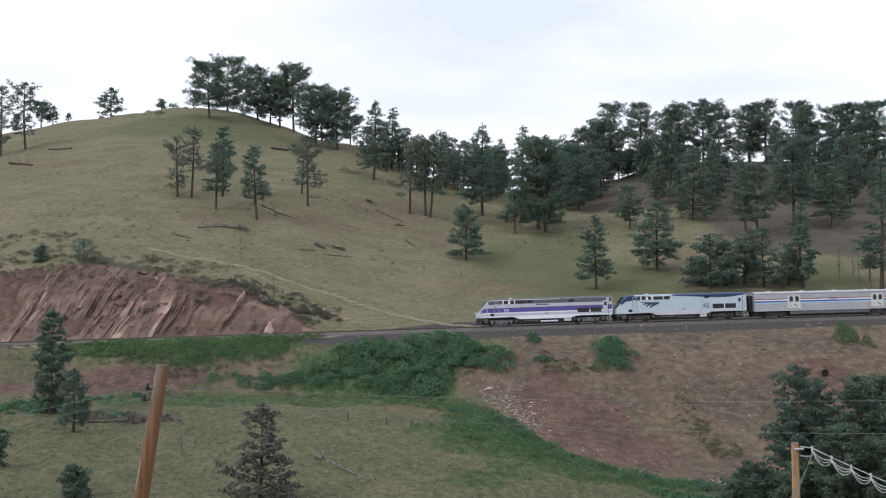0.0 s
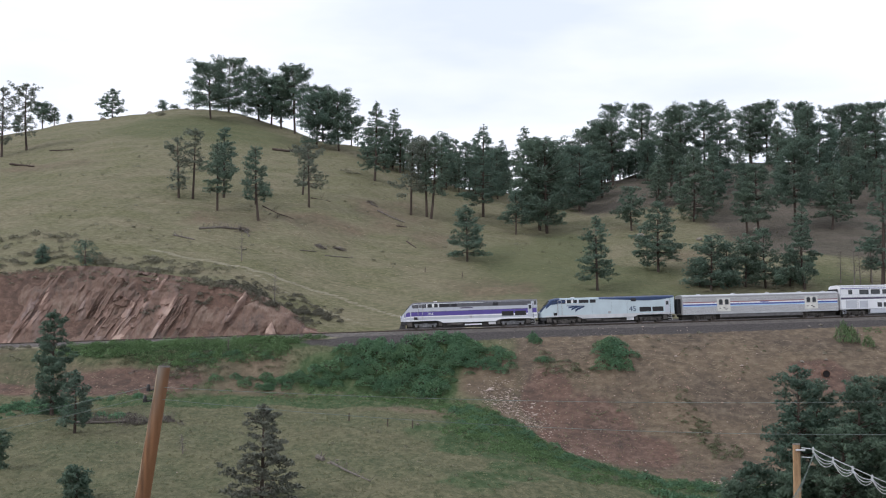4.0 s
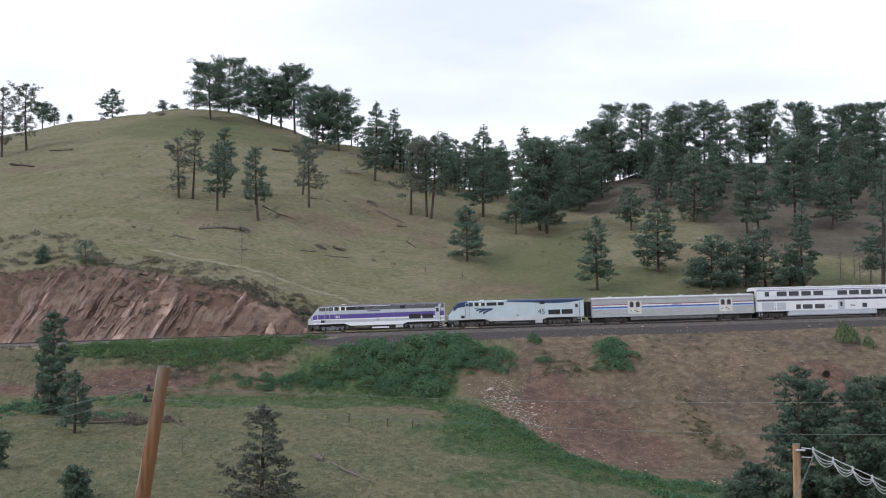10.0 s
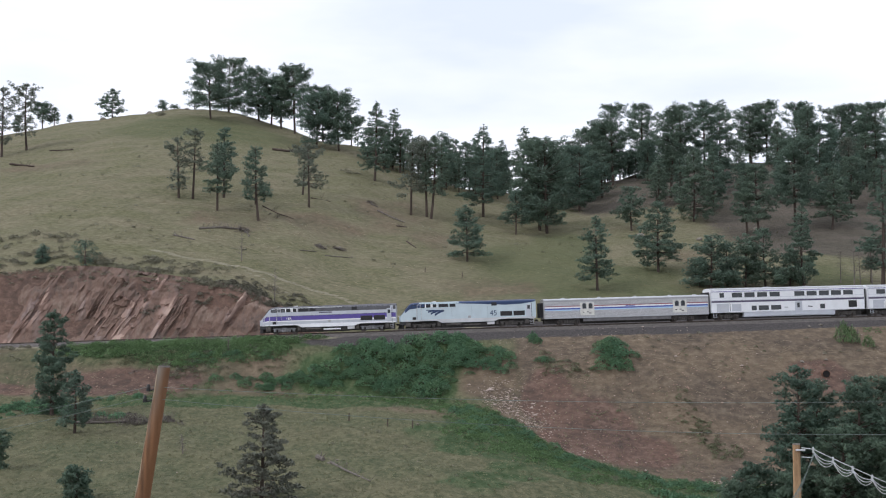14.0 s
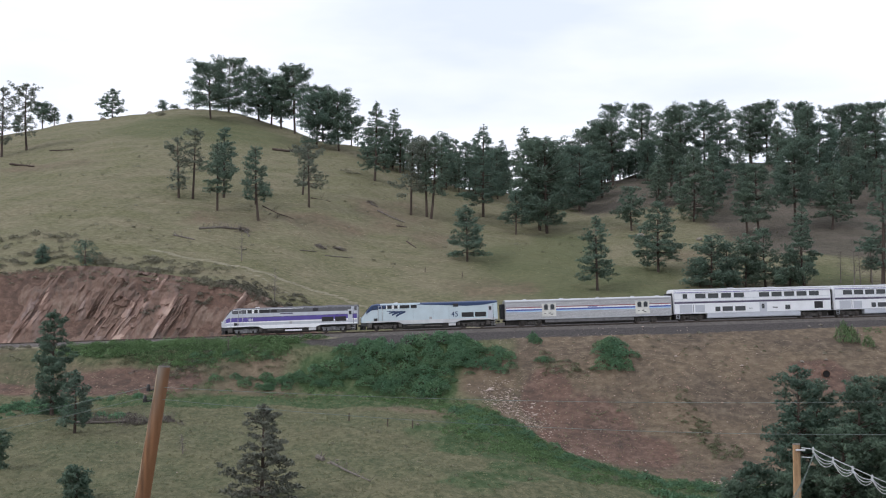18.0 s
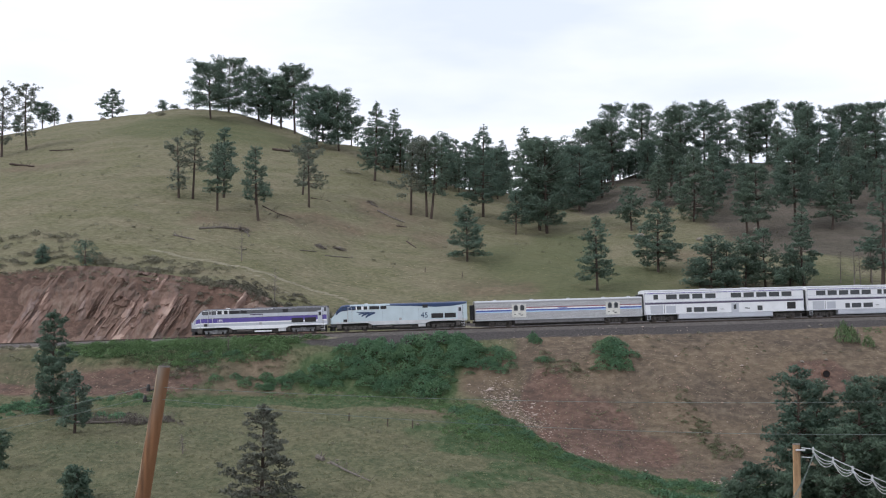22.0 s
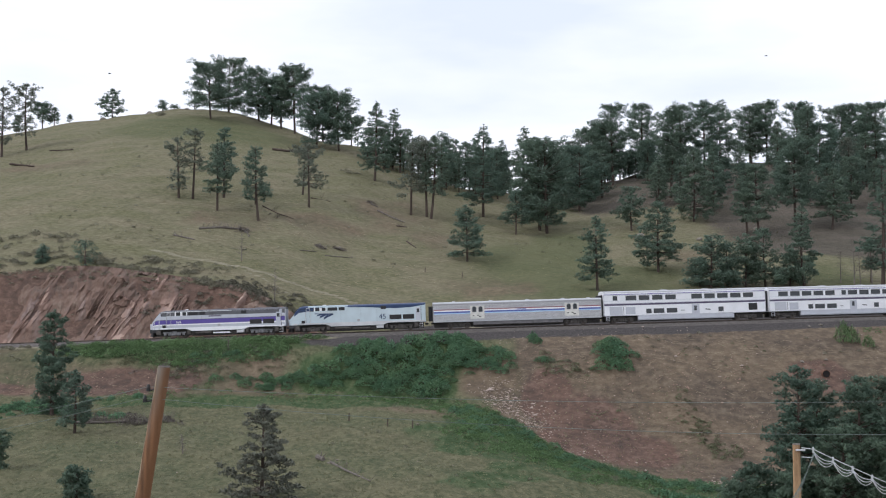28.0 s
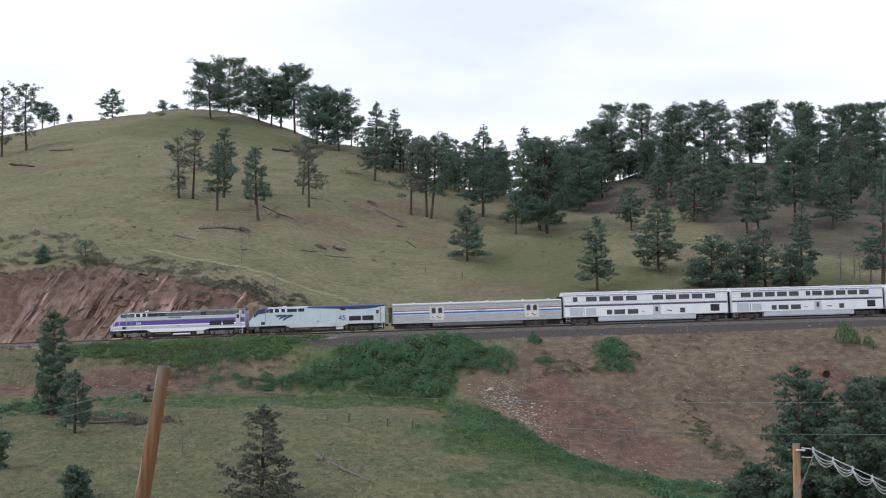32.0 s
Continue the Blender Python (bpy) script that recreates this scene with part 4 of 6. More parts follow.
# trees of the near field and the gully
NEAR = [
    ("n", -48.7, 152.6, 13.6, 4.9, 0.04), ("m", -42.6, 142.0, 7.4, 4.8, 0.20), ("t", -16.2, 110.0, 9.0, 6.0, 0.03), ("n", -32.9, 110.6, 3.2, 2.4, 0.05),
    ("n", 36.0, 124.0, 15.7, 5.8, 0.05), ("n", 39.0, 127.0, 14.0, 6.2, 0.05), ("n", 41.8, 123.0, 14.4, 7.0, 0.05), ("n", 44.8, 127.0, 14.6, 7.2, 0.05), ("n", 47.0, 121.0, 13.8, 7.0, 0.05), ("n", 38.0, 117.0, 10.0, 6.4, 0.05),
    ("n", 31.8, 127.0, 5.2, 4.2, 0.05), ("n", 34.8, 121.0, 6.0, 4.6, 0.05), ("n", 43.0, 115.0, 9.5, 6.8, 0.05), ("n", 51.0, 124.0, 13.8, 6.8, 0.05), ("n", -44.5, 122.0, 3.6, 3.0, 0.05), ("n", 29.4, 124.0, 3.2, 3.4, 0.05),
]
for i_, (k_, x_, y_, h_, w_, c_) in enumerate(NEAR):
    pine(pine_meshes(k_, 500 + i_, h_, w_, c_, 1.8), k_, x_, y_, label="pine standing in the grass field below the railway" if k_ != "t" else "grey twiggy conifer with half-dead limbs in the field", group="pines in the field")
for i_, (k_, x_, y_, h_, w_) in enumerate((("c", -66.2, 200.4, 2.8, 2.4), ("b", -58.4, 198.2, 4.4, 3.6))):
    pine(pine_meshes(k_, 600 + i_, h_, w_, 0.05, 1.6), k_, x_, y_, label="young pine above the red rock cut", group="young pines above the cut")


# ---- shrubs
def shrub_mesh(seed, material, leaf, n_):
    rng = np.random.default_rng(seed)
    c = rng.normal(size=(n_, 3))
    c /= np.linalg.norm(c, axis=1)[:, None]
    c *= rng.uniform(0.55, 1.0, (n_, 1)) ** 0.5
    lump = 1 + 0.25 * np.sin(3 * np.arctan2(c[:, 1], c[:, 0]) + seed) * rng.uniform(0.5, 1, n_)
    c[:, 0] *= lump
    c[:, 1] *= lump
    c[:, 2] = np.abs(c[:, 2]) * rng.uniform(0.8, 1.15, n_)
    return clump_mesh("foliage", c, rng.uniform(0.7, 1.3, n_) * leaf, rng, material, 4, 0.8, 0.42, c * np.array((1, 1, 1.0)) + np.array((0, 0, 0.35)))


def stem_mesh(seed):
    """A short woody stem that forks near the ground."""
    rng = random.Random(seed)
    bm = rod((0, 0, -0.1), (0, 0, 0.2), 0.05, 0.035, 5)
    for i in range(6):
        a = rng.uniform(0, 6.28)
        add_rod(bm, (0, 0, 0.15), (0.6 * math.cos(a), 0.6 * math.sin(a), rng.uniform(0.5, 0.85)), 0.03, 0.012, 4)
    return bm_mesh("stem", bm, M["bark"])


SHRUBS = {"green": [shrub_mesh(i, M["leaf"], 0.098, 380) for i in range(4)], "bright": [shrub_mesh(i + 9, M["leaf_bright"], 0.08, 520) for i in range(2)]}
STEMS = [stem_mesh(i) for i in range(3)]
shrub_rng = random.Random(8)


def shrub(kind, x, y, r, h):
    ob = tagged(new("shrub"), "dense dark green leafy shrub on the bank" if kind == "green" else "fresh green leafy bush beside the railway", "shrub", "shrubs on the bank")
    ob.matrix_basis = Matrix.Translation((x, y, float(land(x, y)) - 0.1)) @ pose(0, 0, 0, 0, 0, shrub_rng.uniform(0, 360))
    for name, me in (("foliage", shrub_rng.choice(SHRUBS[kind])), ("stem", shrub_rng.choice(STEMS))):
        p = new(name, me)
        p.parent = ob
        p.scale = (r, r, h)


THICKETS = [  # middle x and y, reach along and across, count, shrub radius
    (-9.9, 173.4, 6.2, 3.2, 36, 1.5), (-10.4, 177.6, 2.8, 1.0, 8, 1.1), (-0.6, 175.0, 5.2, 2.6, 30, 1.5), (-2.7, 169.8, 6.0, 2.2, 26, 1.4), (5.0, 173.0, 4.4, 2.0, 24, 1.2), (8.2, 172.2, 1.8, 1.6, 8, 0.95),
    (-16.0, 171.6, 4.5, 2.0, 15, 1.0), (-21.0, 170.6, 5.5, 1.2, 22, 0.85), (23.5, 172.6, 3.0, 3.6, 28, 1.25), (13.2, 176.5, 0.6, 0.8, 3, 0.8), (14.2, 172.0, 1.0, 1.0, 3, 0.8), (-25.5, 171.2, 7.6, 1.0, 14, 0.9), (-31.0, 175.2, 7.0, 0.9, 18, 0.75),
]
GULLY = [
    (3.6, 160.5, 3.4, 3.0, 12, 0.8), (4.6, 149.0, 2.6, 7.0, 14, 0.8), (7.6, 152.5, 3.0, 6.0, 18, 0.95), (12.0, 146.0, 3.6, 6.0, 18, 0.9), (18.0, 142.0, 4.6, 5.0, 18, 0.9), (26.5, 142.0, 4.6, 4.6, 16, 1.1),
]
for cx, cy, rx, ry, cnt, r in THICKETS + GULLY:
    for i in range(cnt):
        a, f = shrub_rng.uniform(0, 6.28), math.sqrt(shrub_rng.uniform(0, 1))
        x_, y_ = cx + rx * f * math.cos(a), cy + ry * f * math.sin(a)
        yt_ = float(np.interp(x_, _TX, _TY))
        if -5.0 < y_ - yt_ < 4.4:
            y_ = yt_ - 5.0
        rr = r * shrub_rng.uniform(0.65, 1.3)
        shrub("green", x_, y_, rr, rr * shrub_rng.uniform(0.6, 1.0))


def undergrowth(name, label, material, spots, leaf, per, seed, thin=0.5):
    """Many small bushes joined: (x, y, reach along, reach across, count, radius)."""
    rng = np.random.default_rng(seed)
    cs, ss, os_ = [], [], []
    for cx, cy, rx, ry, cnt, r in spots:
        a, f = rng.uniform(0, 6.28, cnt), np.sqrt(rng.uniform(0, 1, cnt))
        x, y = cx + rx * f * np.cos(a), cy + ry * f * np.sin(a)
        yt = np.interp(x, _TX, _TY)
        y = np.where((y - yt > -4.4) & (y - yt < 4.6), yt - 4.4 - rng.uniform(0, 0.8, cnt), y)
        z = land(x, y)
        rr = r * rng.uniform(0.6, 1.3, cnt)
        d = rng.normal(size=(cnt, per, 3))
        d /= np.linalg.norm(d, axis=2)[..., None]
        d[..., 2] = np.abs(d[..., 2]) * 0.8
        d *= (rng.uniform(0.5, 1.0, (cnt, per, 1)) * rr[:, None, None])
        cs.append((np.stack([x, y, z], -1)[:, None] + d).reshape(-1, 3))
        os_.append((d / rr[:, None, None] + np.array((0, 0, 0.5))).reshape(-1, 3))
        ss.append(np.repeat(rr, per) * leaf * rng.uniform(0.7, 1.3, cnt * per))
    me = clump_mesh(name, np.concatenate(cs), np.concatenate(ss), rng, material, 4, 0.8, thin, np.concatenate(os_))
    tagged(new(name, me), label, "undergrowth", kind="stuff")


undergrowth("weeds", "bright green weeds massed along the railway shoulder", M["leaf_bright"], [
    (-48.5, 178.6, 8.0, 2.2, 190, 0.75), (-37.5, 177.4, 7.5, 3.4, 260, 0.8), (-27.0, 177.2, 6.0, 3.0, 170, 0.8), (-36.0, 180.2, 20.0, 0.9, 150, 0.85), (-30.0, 169.2, 16.0, 1.4, 70, 0.6), (-36.0, 174.0, 6.0, 1.2, 20, 0.7),
], 0.125, 48, 6)
undergrowth("weeds", "lush green weeds filling the damp gully", M["leaf_bright"], [
    (-3.0, 165.0, 6.0, 2.4, 80, 0.42), (-14.0, 167.0, 10.0, 1.6, 60, 0.45), (3.5, 148.0, 2.4, 9.0, 100, 0.55), (7.0, 139.0, 4.0, 8.0, 90, 0.5), (6.0, 152.0, 4.0, 8.0, 150, 0.6), (4.5, 161.0, 3.0, 3.5, 70, 0.6), (11.0, 145.0, 5.0, 9.0, 150, 0.6), (17.0, 138.0, 6.0, 8.0, 80, 0.5), (25.0, 137.0, 6.0, 8.0, 70, 0.55), (68.0, 182.5, 6.0, 1.0, 20, 0.6), (21.0, 112.0, 5.0, 3.0, 16, 0.6), (0.4, 160.4, 2.6, 4.0, 26, 0.5), (2.5, 153.8, 2.6, 4.0, 26, 0.5), (4.6, 152.4, 2.6, 4.0, 26, 0.5), (6.6, 148.9, 2.6, 4.0, 26, 0.5), (8.8, 146.2, 2.6, 4.0, 26, 0.5), (4.3, 141.6, 2.6, 4.0, 26, 0.5), (2.4, 143.6, 2.6, 4.0, 26, 0.5), (10.6, 143.5, 2.6, 4.0, 26, 0.5), (12.8, 138.4, 2.6, 4.0, 26, 0.5), (15.5, 131.9, 2.6, 4.0, 26, 0.5)], 0.138, 48, 6)
undergrowth("weeds", "thin olive weeds scattered on the bare bank", M["leaf_olive"], [(32.6, 165.0, 1.4, 2.6, 22, 0.4), (34.0, 161.0, 1.6, 2.4, 26, 0.45), (36.4, 157.5, 2.2, 1.8, 30, 0.5), (22.0, 163.0, 3.0, 1.2, 12, 0.35), (19.0, 170.0, 4.0, 2.0, 16, 0.4), (14.5, 171.0, 2.0, 2.0, 14, 0.45), (44.0, 173.0, 12.0, 4.0, 30, 0.3), (-43.0, 176.0, 7.0, 1.2, 60, 0.5), (-25.0, 175.0, 5.0, 1.8, 44, 0.45), (-32.0, 172.6, 9.0, 0.8, 30, 0.35), (31.4, 164.0, 2.0, 2.0, 14, 0.35), (33.9, 160.4, 2.0, 2.4, 22, 0.4), (14.4, 172.4, 0.8, 1.0, 5, 0.7), (17.8, 170.4, 1.6, 1.2, 6, 0.6), (15.8, 169.9, 1.4, 1.2, 5, 0.5)], 0.17, 44, 16)
undergrowth("dead_brush", "tangle of dead grey branches at the field's edge", M["bark_grey"], [(-38.5, 150.0, 6.5, 2.2, 30, 0.8), (-30.0, 176.5, 5.0, 1.6, 12, 0.6), (-40.0, 174.0, 6.0, 1.2, 12, 0.6), (-17.0, 113.0, 2.5, 1.5, 8, 0.7), (-22.4, 221.0, 1.0, 0.5, 8, 0.6), (-19.0, 223.0, 1.0, 0.5, 8, 0.6), (-36.0, 220.8, 1.4, 1.0, 8, 0.7), (-39.0, 220.4, 3.0, 0.6, 8, 0.5), (-15.0, 254.8, 1.0, 0.8, 5, 0.8), (-33.0, 231.0, 2.0, 1.0, 6, 0.5)], 0.5, 26, 13, 0.06)
undergrowth("bushes", "dark green bushes round the field pines", M["leaf"], [(-52.0, 157.0, 5.0, 5.0, 40, 1.0), (-58.0, 150.0, 5.0, 6.0, 24, 0.7), (-42.0, 152.0, 4.0, 2.0, 8, 0.9), (31.0, 126.0, 4.0, 4.0, 20, 1.3), (25.0, 128.0, 4.0, 4.0, 14, 1.1), (38.0, 128.0, 8.0, 4.0, 24, 1.6), (-44.0, 167.0, 8.0, 1.5, 14, 0.6)], 0.16, 110, 7)
crest = [(x, float(np.interp(x, _TX, _TY)) + 4.6 + 0.55 * float(cut_h(x)), 2.2, 1.3, 9, 0.5) for x in range(-76, -20, 3)]
undergrowth("sagebrush", "grey-green brush along the top of the rock cut", M["leaf_dull"], crest + [(-57.0, 192.5, 2.0, 0.8, 4, 0.5), (-42.0, 193.0, 6.0, 1.0, 7, 0.5),
    (-71.7, 200.4, 4.0, 2.0, 16, 0.8), (-51.1, 198.9, 3.5, 1.6, 26, 0.75), (-48.6, 203.2, 2.2, 1.2, 14, 0.8), (-45.8, 198.2, 2.5, 1.2, 16, 0.7), (-39.4, 196.4, 2.4, 1.6, 20, 0.65), (-36.1, 195.4, 2.4, 1.6, 22, 0.7), (-56.4, 200.6, 2.5, 1.4, 12, 0.7), (-62.0, 200.5, 3.5, 1.6, 12, 0.6), (-42.6, 199.6, 3.0, 1.4, 16, 0.6), (-68.0, 204.0, 4.5, 2.0, 18, 0.7)], 0.155, 64, 9)
undergrowth("thorn_brush", "dark olive-grey brush over the end of the rock cut", M["leaf_thorn"], [
    (-30.0, 194.6, 1.6, 1.0, 12, 1.15), (-27.5, 193.0, 2.0, 1.0, 12, 0.95), (-31.8, 196.0, 1.6, 1.2, 8, 0.9), (-24.1, 193.6, 2.4, 1.2, 16, 0.85), (-20.4, 194.4, 2.2, 1.2, 16, 0.75), (-17.6, 193.7, 2.0, 1.0, 12, 0.65), (-21.6, 191.4, 2.6, 0.8, 12, 0.6), (-45.9, 192.3, 1.2, 0.5, 5, 0.8), (-38.0, 193.0, 1.4, 0.6, 6, 0.8), (-34.5, 196.0, 2.0, 1.0, 9, 0.8), (-24.0, 197.0, 5.0, 2.0, 26, 0.5), (-30.0, 198.5, 4.0, 1.6, 16, 0.5), (-18.5, 196.5, 4.0, 1.2, 12, 0.4)], 0.13, 110, 19)
undergrowth("sagebrush", "grey-green sagebrush scattered over dry slopes", M["leaf_dull"], [
    (-38.5, 200.5, 6.0, 4.0, 36, 0.5), (-50.0, 201.4, 10.0, 2.6, 50, 0.55), (-70.3, 208.6, 10.0, 5.5, 46, 0.55), (-48.0, 212.0, 22.0, 7.0, 50, 0.32), (-74.5, 213.0, 4.5, 1.6, 9, 0.95), (-66.0, 210.0, 3.0, 1.2, 5, 0.85),
    (-36.2, 173.2, 6.0, 1.0, 22, 0.6), (17.0, 170.4, 3.0, 1.4, 14, 0.5), (-38.3, 150.6, 6.0, 2.0, 26, 0.7), (-30.0, 245.0, 62.0, 36.0, 110, 0.42), (-66.0, 180.0, 8.0, 4.0, 40, 0.5), (40.0, 177.0, 24.0, 3.0, 24, 0.4), (-12.0, 138.0, 32.0, 22.0, 46, 0.32), (-75.8, 321.0, 1.6, 1.0, 4, 1.0), (-21.3, 276.7, 2.2, 1.4, 6, 0.8)], 0.15, 60, 8)
for x_, y_, r_, h_ in ((13.0, 175.8, 0.7, 1.7), (13.5, 175.5, 0.6, 1.1), (14.4, 171.5, 0.7, 0.9)):
    shrub("green", x_, y_, r_, h_)
for x_, y_, r_, h_ in ((58.4, 177.9, 1.3, 3.0), (59.6, 178.1, 1.2, 2.4), (61.7, 177.2, 0.9, 1.8)):
    shrub("bright", x_, y_, r_, h_)


# ---- the train. In a car's own space x runs to its rear, z = 0 is the rail top, the camera's side is -y.
def loft(stations, ring, closed_ends=True):
    """Skin equal rings of (y, z) set at stations x."""
    bm = bmesh.new()
    rows = [[bm.verts.new((x, y, z)) for y, z in ring(x)] for x in stations]
    k = len(rows[0])
    for a, c in zip(rows, rows[1:]):
        for j in range(k):
            bm.faces.new((a[j], c[j], c[(j + 1) % k], a[(j + 1) % k]))
    if closed_ends:
        bm.faces.new(rows[0][::-1])
        bm.faces.new(rows[-1])
    bmesh.ops.recalc_face_normals(bm, faces=bm.faces)
    return bm


def strip(xs, lo, hi, out_, side=-1, t=0.012):
    """A thin plate along a car's side between the heights lo(x) and hi(x), on the flank at out_(x, z)."""
    bm = bmesh.new()
    rows = []
    for x in xs:
        a, c = lo(x), hi(x)
        rows.append([bm.verts.new((x, side * (out_(x, z) + d), z)) for z, d in ((a, -0.01), (a, t), (c, t), (c, -0.01))])
    for p, q in zip(rows, rows[1:]):
        for j in range(4):
            bm.faces.new((p[j], q[j], q[(j + 1) % 4], p[(j + 1) % 4]))
    bm.faces.new(rows[0])
    bm.faces.new(rows[-1])
    bmesh.ops.recalc_face_normals(bm, faces=bm.faces)
    return bm


def flat_strip(x0, x1, z0, z1, w, side, t=0.012):
    y0, y1 = side * (w - 0.01), side * (w + t)
    return box(x0, x1, min(y0, y1), max(y0, y1), z0, z1)


WHEELS = []


def wheel_mesh(r):
    bm = bmesh.new()
    for s in (-0.75, 0.75):
        add_rod(bm, (0, s - 0.065, 0), (0, s + 0.065, 0), r, r, 20)
        add_rod(bm, (0, s - 0.09, 0), (0, s + 0.09, 0), r * 0.82, r * 0.82, 16)
        add_rod(bm, (0, s - 0.12, 0), (0, s + 0.12, 0), r * 0.28, r * 0.28, 10)
        for k in range(3):
            a = 2.094 * k
            add_box(bm, r * 0.52 * math.cos(a) - 0.06, r * 0.52 * math.cos(a) + 0.06, s - 0.11, s + 0.11, r * 0.52 * math.sin(a) - 0.06, r * 0.52 * math.sin(a) + 0.06)
    add_rod(bm, (0, -0.7, 0), (0, 0.7, 0), 0.09, 0.09, 8)
    return bm_mesh("wheelset", bm, M["wheel"])


WHEEL = {0.51: wheel_mesh(0.51), 0.46: wheel_mesh(0.46)}


def truck(parent, cx, base, r, steel="truck"):
    """A four-wheel truck: side frames, springs and boxes, with two wheelsets."""
    bm = bmesh.new()
    for s in (-1, 1):
        y0, y1 = sorted((s * 0.98, s * 1.12))
        add_box(bm, cx - base / 2 - 0.35, cx + base / 2 + 0.35, y0, y1, r + 0.10, r + 0.32, 0.04)
        add_box(bm, cx - base / 2 + 0.45, cx + base / 2 - 0.45, y0, y1, r - 0.22, r + 0.12, 0.04)
        for e in (-1, 1):
            add_box(bm, cx + e * base / 2 - 0.19, cx + e * base / 2 + 0.19, y0 - 0.03, y1 + 0.03, r - 0.20, r + 0.22, 0.05)
            add_rod(bm, (cx + e * 0.35, s * 1.1, r - 0.2), (cx + e * 0.35, s * 1.1, r + 0.35), 0.11, 0.11, 10)
            add_rod(bm, (cx + e * base / 2 - e * 0.3, s * 1.16, r + 0.3), (cx + e * 0.55, s * 1.16, r - 0.1), 0.045, 0.045, 6)
    add_box(bm, cx - 0.35, cx + 0.35, -1.0, 1.0, r - 0.05, r + 0.40)
    t = part("truck", bm, M[steel], parent)
    for e in (-1, 1):
        w = part("wheelset", WHEEL[r], None, t)
        w.location = (cx + e * base / 2, 0, r)
        WHEELS.append((w, r))
    return t


def window(parent, x0, x1, z0, z1, w, side, frame_mat=None, name="window"):
    bm = bmesh.new()
    y = side * (w + 0.018)
    for a, c, d, f in ((x0, x1, z0, z0 + 0.05), (x0, x1, z1 - 0.05, z1), (x0, x0 + 0.05, z0, z1), (x1 - 0.05, x1, z0, z1)):
        add_box(bm, a, c, min(y, side * (w - 0.02)), max(y, side * (w - 0.02)), d, f)
    f = part(name, bm, frame_mat or M["grille"], parent)
    yy = side * (w + 0.006)
    part("pane", box(x0 + 0.04, x1 - 0.04, min(yy, side * (w - 0.02)), max(yy, side * (w - 0.02)), z0 + 0.04, z1 - 0.04), M["glass"], f)


def number(text, parent, x, z, size, w, material, side=-1):
    cu = bpy.data.curves.new("number", "FONT")
    cu.body, cu.size, cu.extrude = text, size, 0.004
    tmp = bpy.data.objects.new("number", cu)
    scene.collection.objects.link(tmp)
    me = bpy.data.meshes.new_from_object(tmp.evaluated_get(bpy.context.evaluated_depsgraph_get()))
    bpy.data.objects.remove(tmp)
    me.materials.clear()
    me.materials.append(material)
    ob = part("road_number", me, None, parent)
    ob.matrix_basis = pose(x, side * (w + 0.022), z, 90, 0, 0 if side < 0 else 180)
    return ob


LOCO_L = 20.6


def loco_section(x):
    """Half width, bottom, shoulder and top heights of the locomotive x metres behind its nose."""
    w = float(np.interp(x, [0, 0.25, 0.7, 1.5, 19.9, 20.6], [0.85, 1.15, 1.36, 1.5, 1.5, 1.46]))
    zs = float(np.interp(x, [0, 0.25, 1.55, 2.2], [1.92, 2.12, 3.60, 3.78]))
    zt = float(np.interp(x, [0, 0.25, 1.7, 2.4], [1.99, 2.22, 3.92, 4.06]))
    return w, zs, zt


